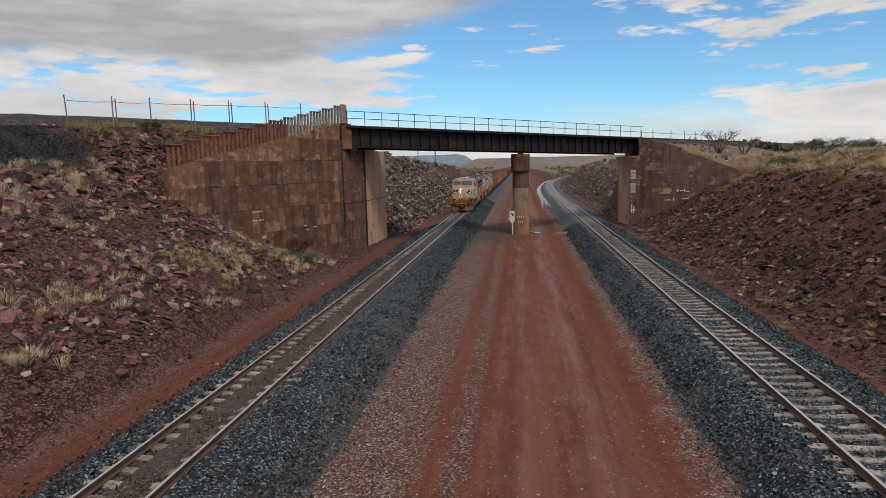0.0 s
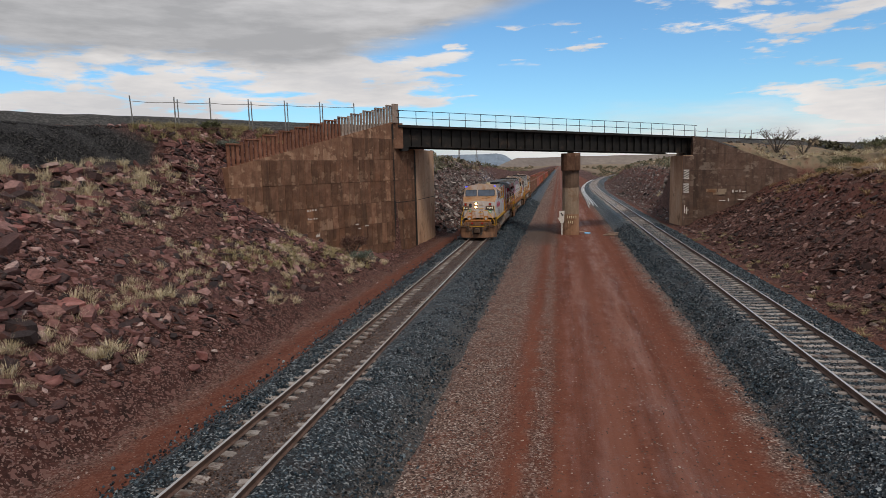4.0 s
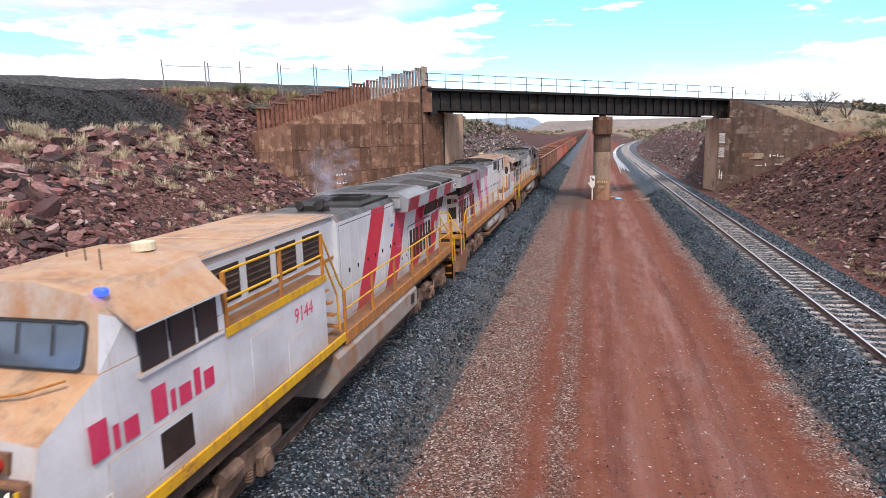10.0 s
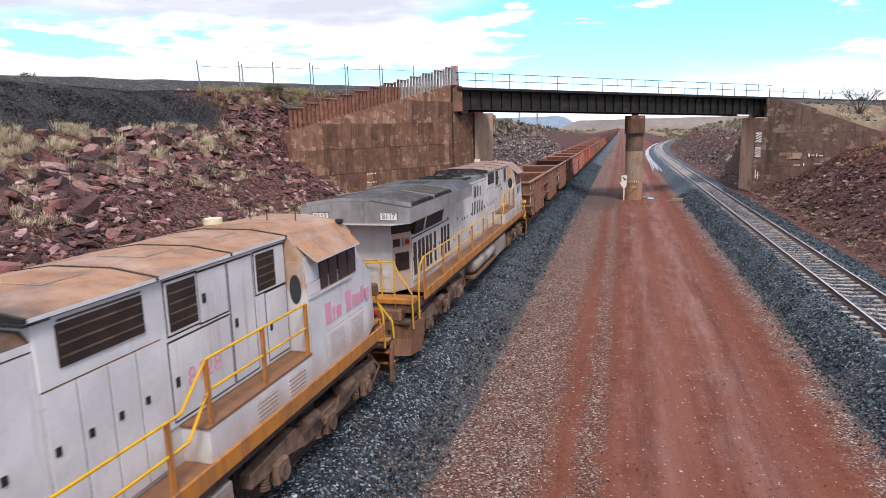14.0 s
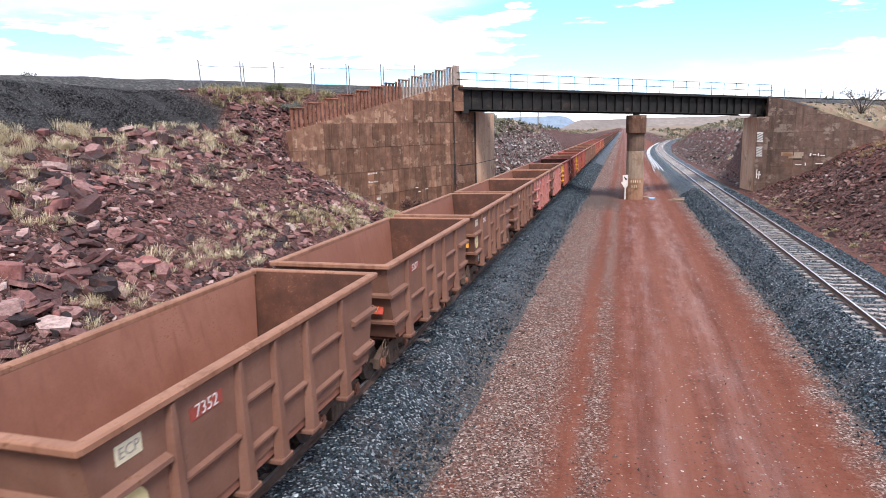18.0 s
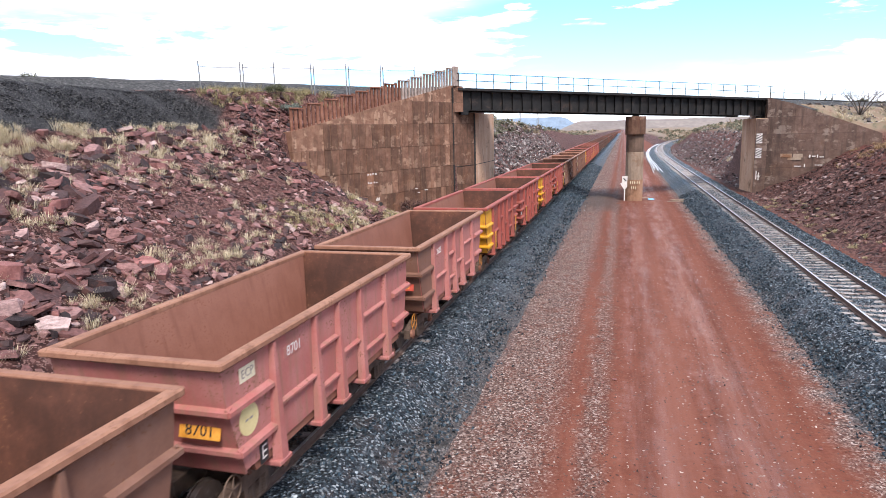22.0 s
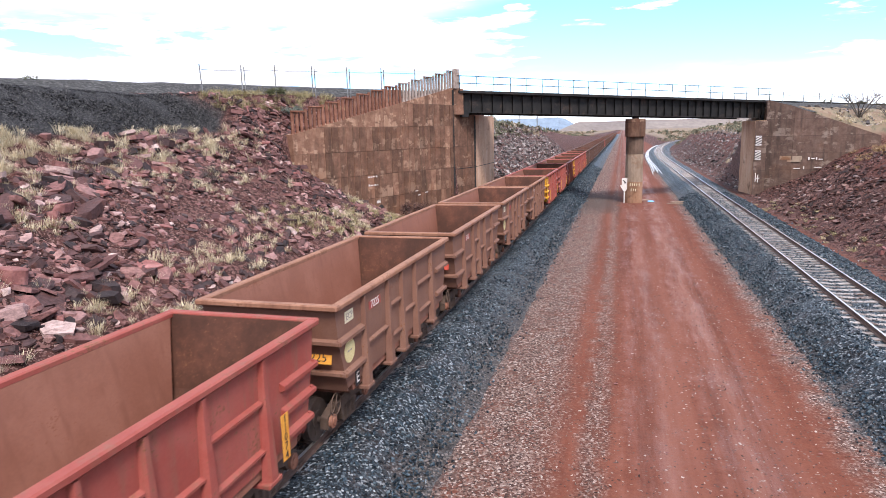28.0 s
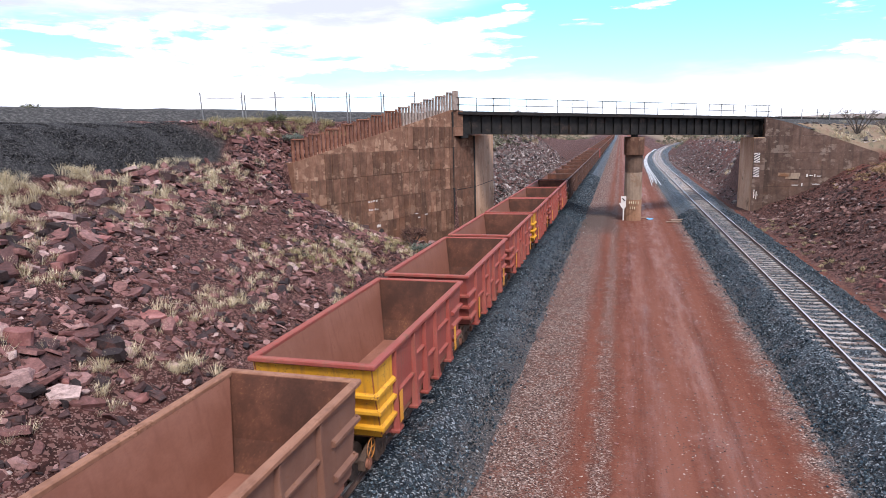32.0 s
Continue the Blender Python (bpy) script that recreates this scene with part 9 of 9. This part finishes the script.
WEST_POSTS = [(-19.5, 45.9), (-17.9, 48.0), (-16.4, 49.8), (-14.7, 52.0), (-12.95, 54.2), (-11.1, 56.5), (-9.15, 58.9)]
wire_fence("wire_fence", [(x, y, 9.28 + 0.05 * k) for k, (x, y) in enumerate(WEST_POSTS)], 1.95, "thin grey steel post and wire fence along the bank", (1, 3, 4, 5))
EAST_POSTS = [deck(DECK_LEN + q, -0.2, -0.35) for q in (0.6, 2.4, 5.5, 7.9, 9.9, 12.7, 15.8)]
wire_fence("wire_fence", [tuple(p) for p in EAST_POSTS], 1.55, "thin grey steel fence running on from the bridge")


# ---- upper line past the bridge ----
UPPER_STONE = surface("weathered dark ballast", [(0.018, 0.019, 0.020), (0.050, 0.050, 0.050), (0.13, 0.128, 0.122)], 5.0, 16, (0.75, 0.95), 0, 0.9, "World", depth=0.06)


def upper_line():
    for name, span in (("western", (-130, -0.4)), ("eastern", (DECK_LEN + 0.8, 190))):
        sec = [(-2.6, -1.0), (-0.9, -0.05), (-0.2, 0.10), (4.8, 0.10), (5.5, -0.05), (7.2, -1.0)]
        rows = []
        ss = np.arange(span[0], span[1] + 0.01, 1.6)
        for s in ss:
            # short of the wing wall on its near side
            edge = -0.33 + (s + 0.4) * 0.55 + 1.25 if -14 < s < 0 else -9.0
            rows.append([tuple(deck(s, max(o, edge) + 0.15 * noise.noise((s, o, 2)), z + 0.08 * noise.noise((s * 0.8, o * 2, 7)))) for o, z in sec])
        n = len(sec)
        i = np.arange(len(rows) * n).reshape(-1, n)
        q = np.stack([i[:-1, :-1], i[:-1, 1:], i[1:, 1:], i[1:, :-1]], -1).reshape(-1, 4)
        heap("upper_ballast", np.array(rows).reshape(-1, 3), q, UPPER_STONE, "structure", "grey ballast bank of the upper line, %s approach" % name, "ballast")


upper_line()


# ---- along the road ----
def road_sign():
    z = float(ground_z(7.2, 75.6))
    e = thing("road_sign", "white post sign with an arrow board over a pointed plate", "sign", Matrix.Translation((7.25, 75.2, z)))
    bm = B()
    box(bm, -0.06, 0.06, -0.03, 0.03, 0, 1.5, 0.01)
    part("post", bm, WHITE_INK, e)
    bm = B()
    box(bm, -0.27, 0.27, -0.07, -0.04, 1.75, 2.45, 0.008)
    b = part("arrow_board", bm, WHITE_INK, e)
    bm = B()
    prism(bm, [(-0.17, 2.22), (-0.10, 2.29), (0.08, 2.10), (0.14, 2.16), (0.15, 1.95), (-0.06, 1.95), (0.0, 2.02)], -0.078, -0.072, "y")
    part("arrow", bm, BLACK_INK, b, "black slanting arrow")
    bm = B()
    prism(bm, [(-0.45, 1.76), (0.45, 1.76), (0.12, 1.2), (-0.12, 1.2)], -0.065, -0.035, "y")
    part("pointed_plate", bm, WHITE_INK, e)
    g = thing("marker_post", "short white and orange marker post by the pier", "post", Matrix.Translation((8.7, 75.9, z)))
    bm = B()
    box(bm, -0.05, 0.05, -0.05, 0.05, 0, 1.5, 0.01)
    part("post", bm, CREAM, g)


road_sign()

WATER, wnt, wb = shader("puddle water")
wb.inputs["Base Color"].default_value = (0.09, 0.05, 0.035, 1)
wb.inputs["Roughness"].default_value = 0.03
for x, y, a, b in ((9.85, 76.3, 0.34, 0.75),):
    bm = B()
    vs = [bm.verts.new((x + a * math.cos(k * math.pi / 9) * (1 + 0.18 * math.sin(3.1 * k)), y + b * math.sin(k * math.pi / 9), -0.845)) for k in range(18)]
    bm.faces.new(vs)
    tagged(obj("puddle", bm, WATER), "shallow puddle in the red dirt road, mirroring the sky", "puddle", kind="structure")

PIPE_WHITE = surface("white plastic pipe", [(0.66, 0.66, 0.66), (0.78, 0.78, 0.77)], 2, 30, (0.35, 0.5), 0, 0.05, "World")
for k in range(6):
    bm = B()
    y0 = 114 + (k * 5.3) % 13
    ys = np.concatenate([[y0], np.arange(132, 300, 8.0)])
    pts = []
    for y in ys:
        spread = np.interp(y, [112, 150, 300], [0.27, 0.15, 0.12])
        pts.append((right_track(y) - 2.95 - np.interp(y, [112, 140, 300], [0.3, 0.0, 0.2]) + (k - 2.5) * spread, y, -0.72 + 0.1 * (k % 2)))
    pipe(bm, pts, 0.055, 8)
    tagged(obj("pipe", bm, PIPE_WHITE), "long white pipe lying on the ground beside the track", "pipe", "white pipes beside the track")

WOOD = surface("broken pale timber", [(0.22, 0.15, 0.11), (0.36, 0.26, 0.2)], 4, 30, (0.8, 0.95))
for i, (x, y, a, l) in enumerate(((12.0, 74.2, 0.2, 1.5), (12.3, 74.9, 0.5, 1.2), (12.1, 75.6, -0.2, 0.9), (9.0, 76.4, 0.4, 1.3))):
    bm = B()
    box(bm, -l / 2, l / 2, -0.12, 0.12, 0, 0.09, 0.01)
    ob = obj("timber", bm, WOOD)
    ob.matrix_basis = Matrix.Translation((x, y, -0.87 + 0.09 * (i % 2))) @ Matrix.Rotation(a, 4, "Z")
    tagged(ob, "broken length of old timber lying on the dirt", "timber", "timber beside the road")

# pebbles and clods big enough to pick out on the road
for i, (x, y, s) in enumerate(((11.81, 30.57, 0.17), (6.93, 27.1, 0.14), (6.6, 26.8, 0.09), (11.4, 23.9, 0.10), (10.2, 22.0, 0.08), (12.1, 21.8, 0.10), (8.1, 23.2, 0.07))):
    v, f = shapes[i % len(shapes)]
    bm = B()
    vs = [bm.verts.new(c) for c in v * (s * 0.7, s * 0.6, s * 0.5)]
    for t in f:
        bm.faces.new([vs[k] for k in t])
    ob = obj("stone", bm, BOULDER)
    ob.matrix_basis = Matrix.Translation((x, y, -0.86))
    tagged(ob, "lone stone lying on the red dirt road", "stone", "stones on the road")


def water_tower():
    """Two thin masts far off past the cutting."""
    for x, y, h in ((-38, 300, 13), (-30, 300, 12)):
        z = float(ground_z(x, y))
        e = thing("windpump", "thin distant steel mast with a small fan head", "mast", Matrix.Translation((x, y, z)))
        for a, b in ((-0.7, -0.7), (0.7, -0.7), (0, 0.8)):
            bm = B()
            rod(bm, (a, b, -0.5), (a * 0.1, b * 0.1, h), 0.09, 5)
            part("leg", bm, GREY_STEEL, e)
        bm = B()
        for k in range(8):
            a = k * math.pi / 4
            rod(bm, (0, -0.2, h), (1.3 * math.cos(a), -0.2, h + 1.3 * math.sin(a)), 0.12, 4)
        part("fan", bm, GREY_STEEL, e)


water_tower()


def motions():
    """The train rolls by; its wheels turn with it."""
    times = sorted({*[k * 0.5 for k in range(65)], 0.1, 0.2, 31.8, 31.9})
    for vehicle, offset, m in consist:
        walk(vehicle, [(t, Matrix.Translation((0, NOSE_AT + offset - travelled(t), 0)) @ m) for t in times])
    ticks = [k * 2 / 30 for k in range(481)]
    for wheel, r, way in wheels:
        here = wheel.matrix_basis.copy()
        walk(wheel, [(t, here @ Matrix.Rotation(way * travelled(t) / r, 4, "X")) for t in ticks])


motions()
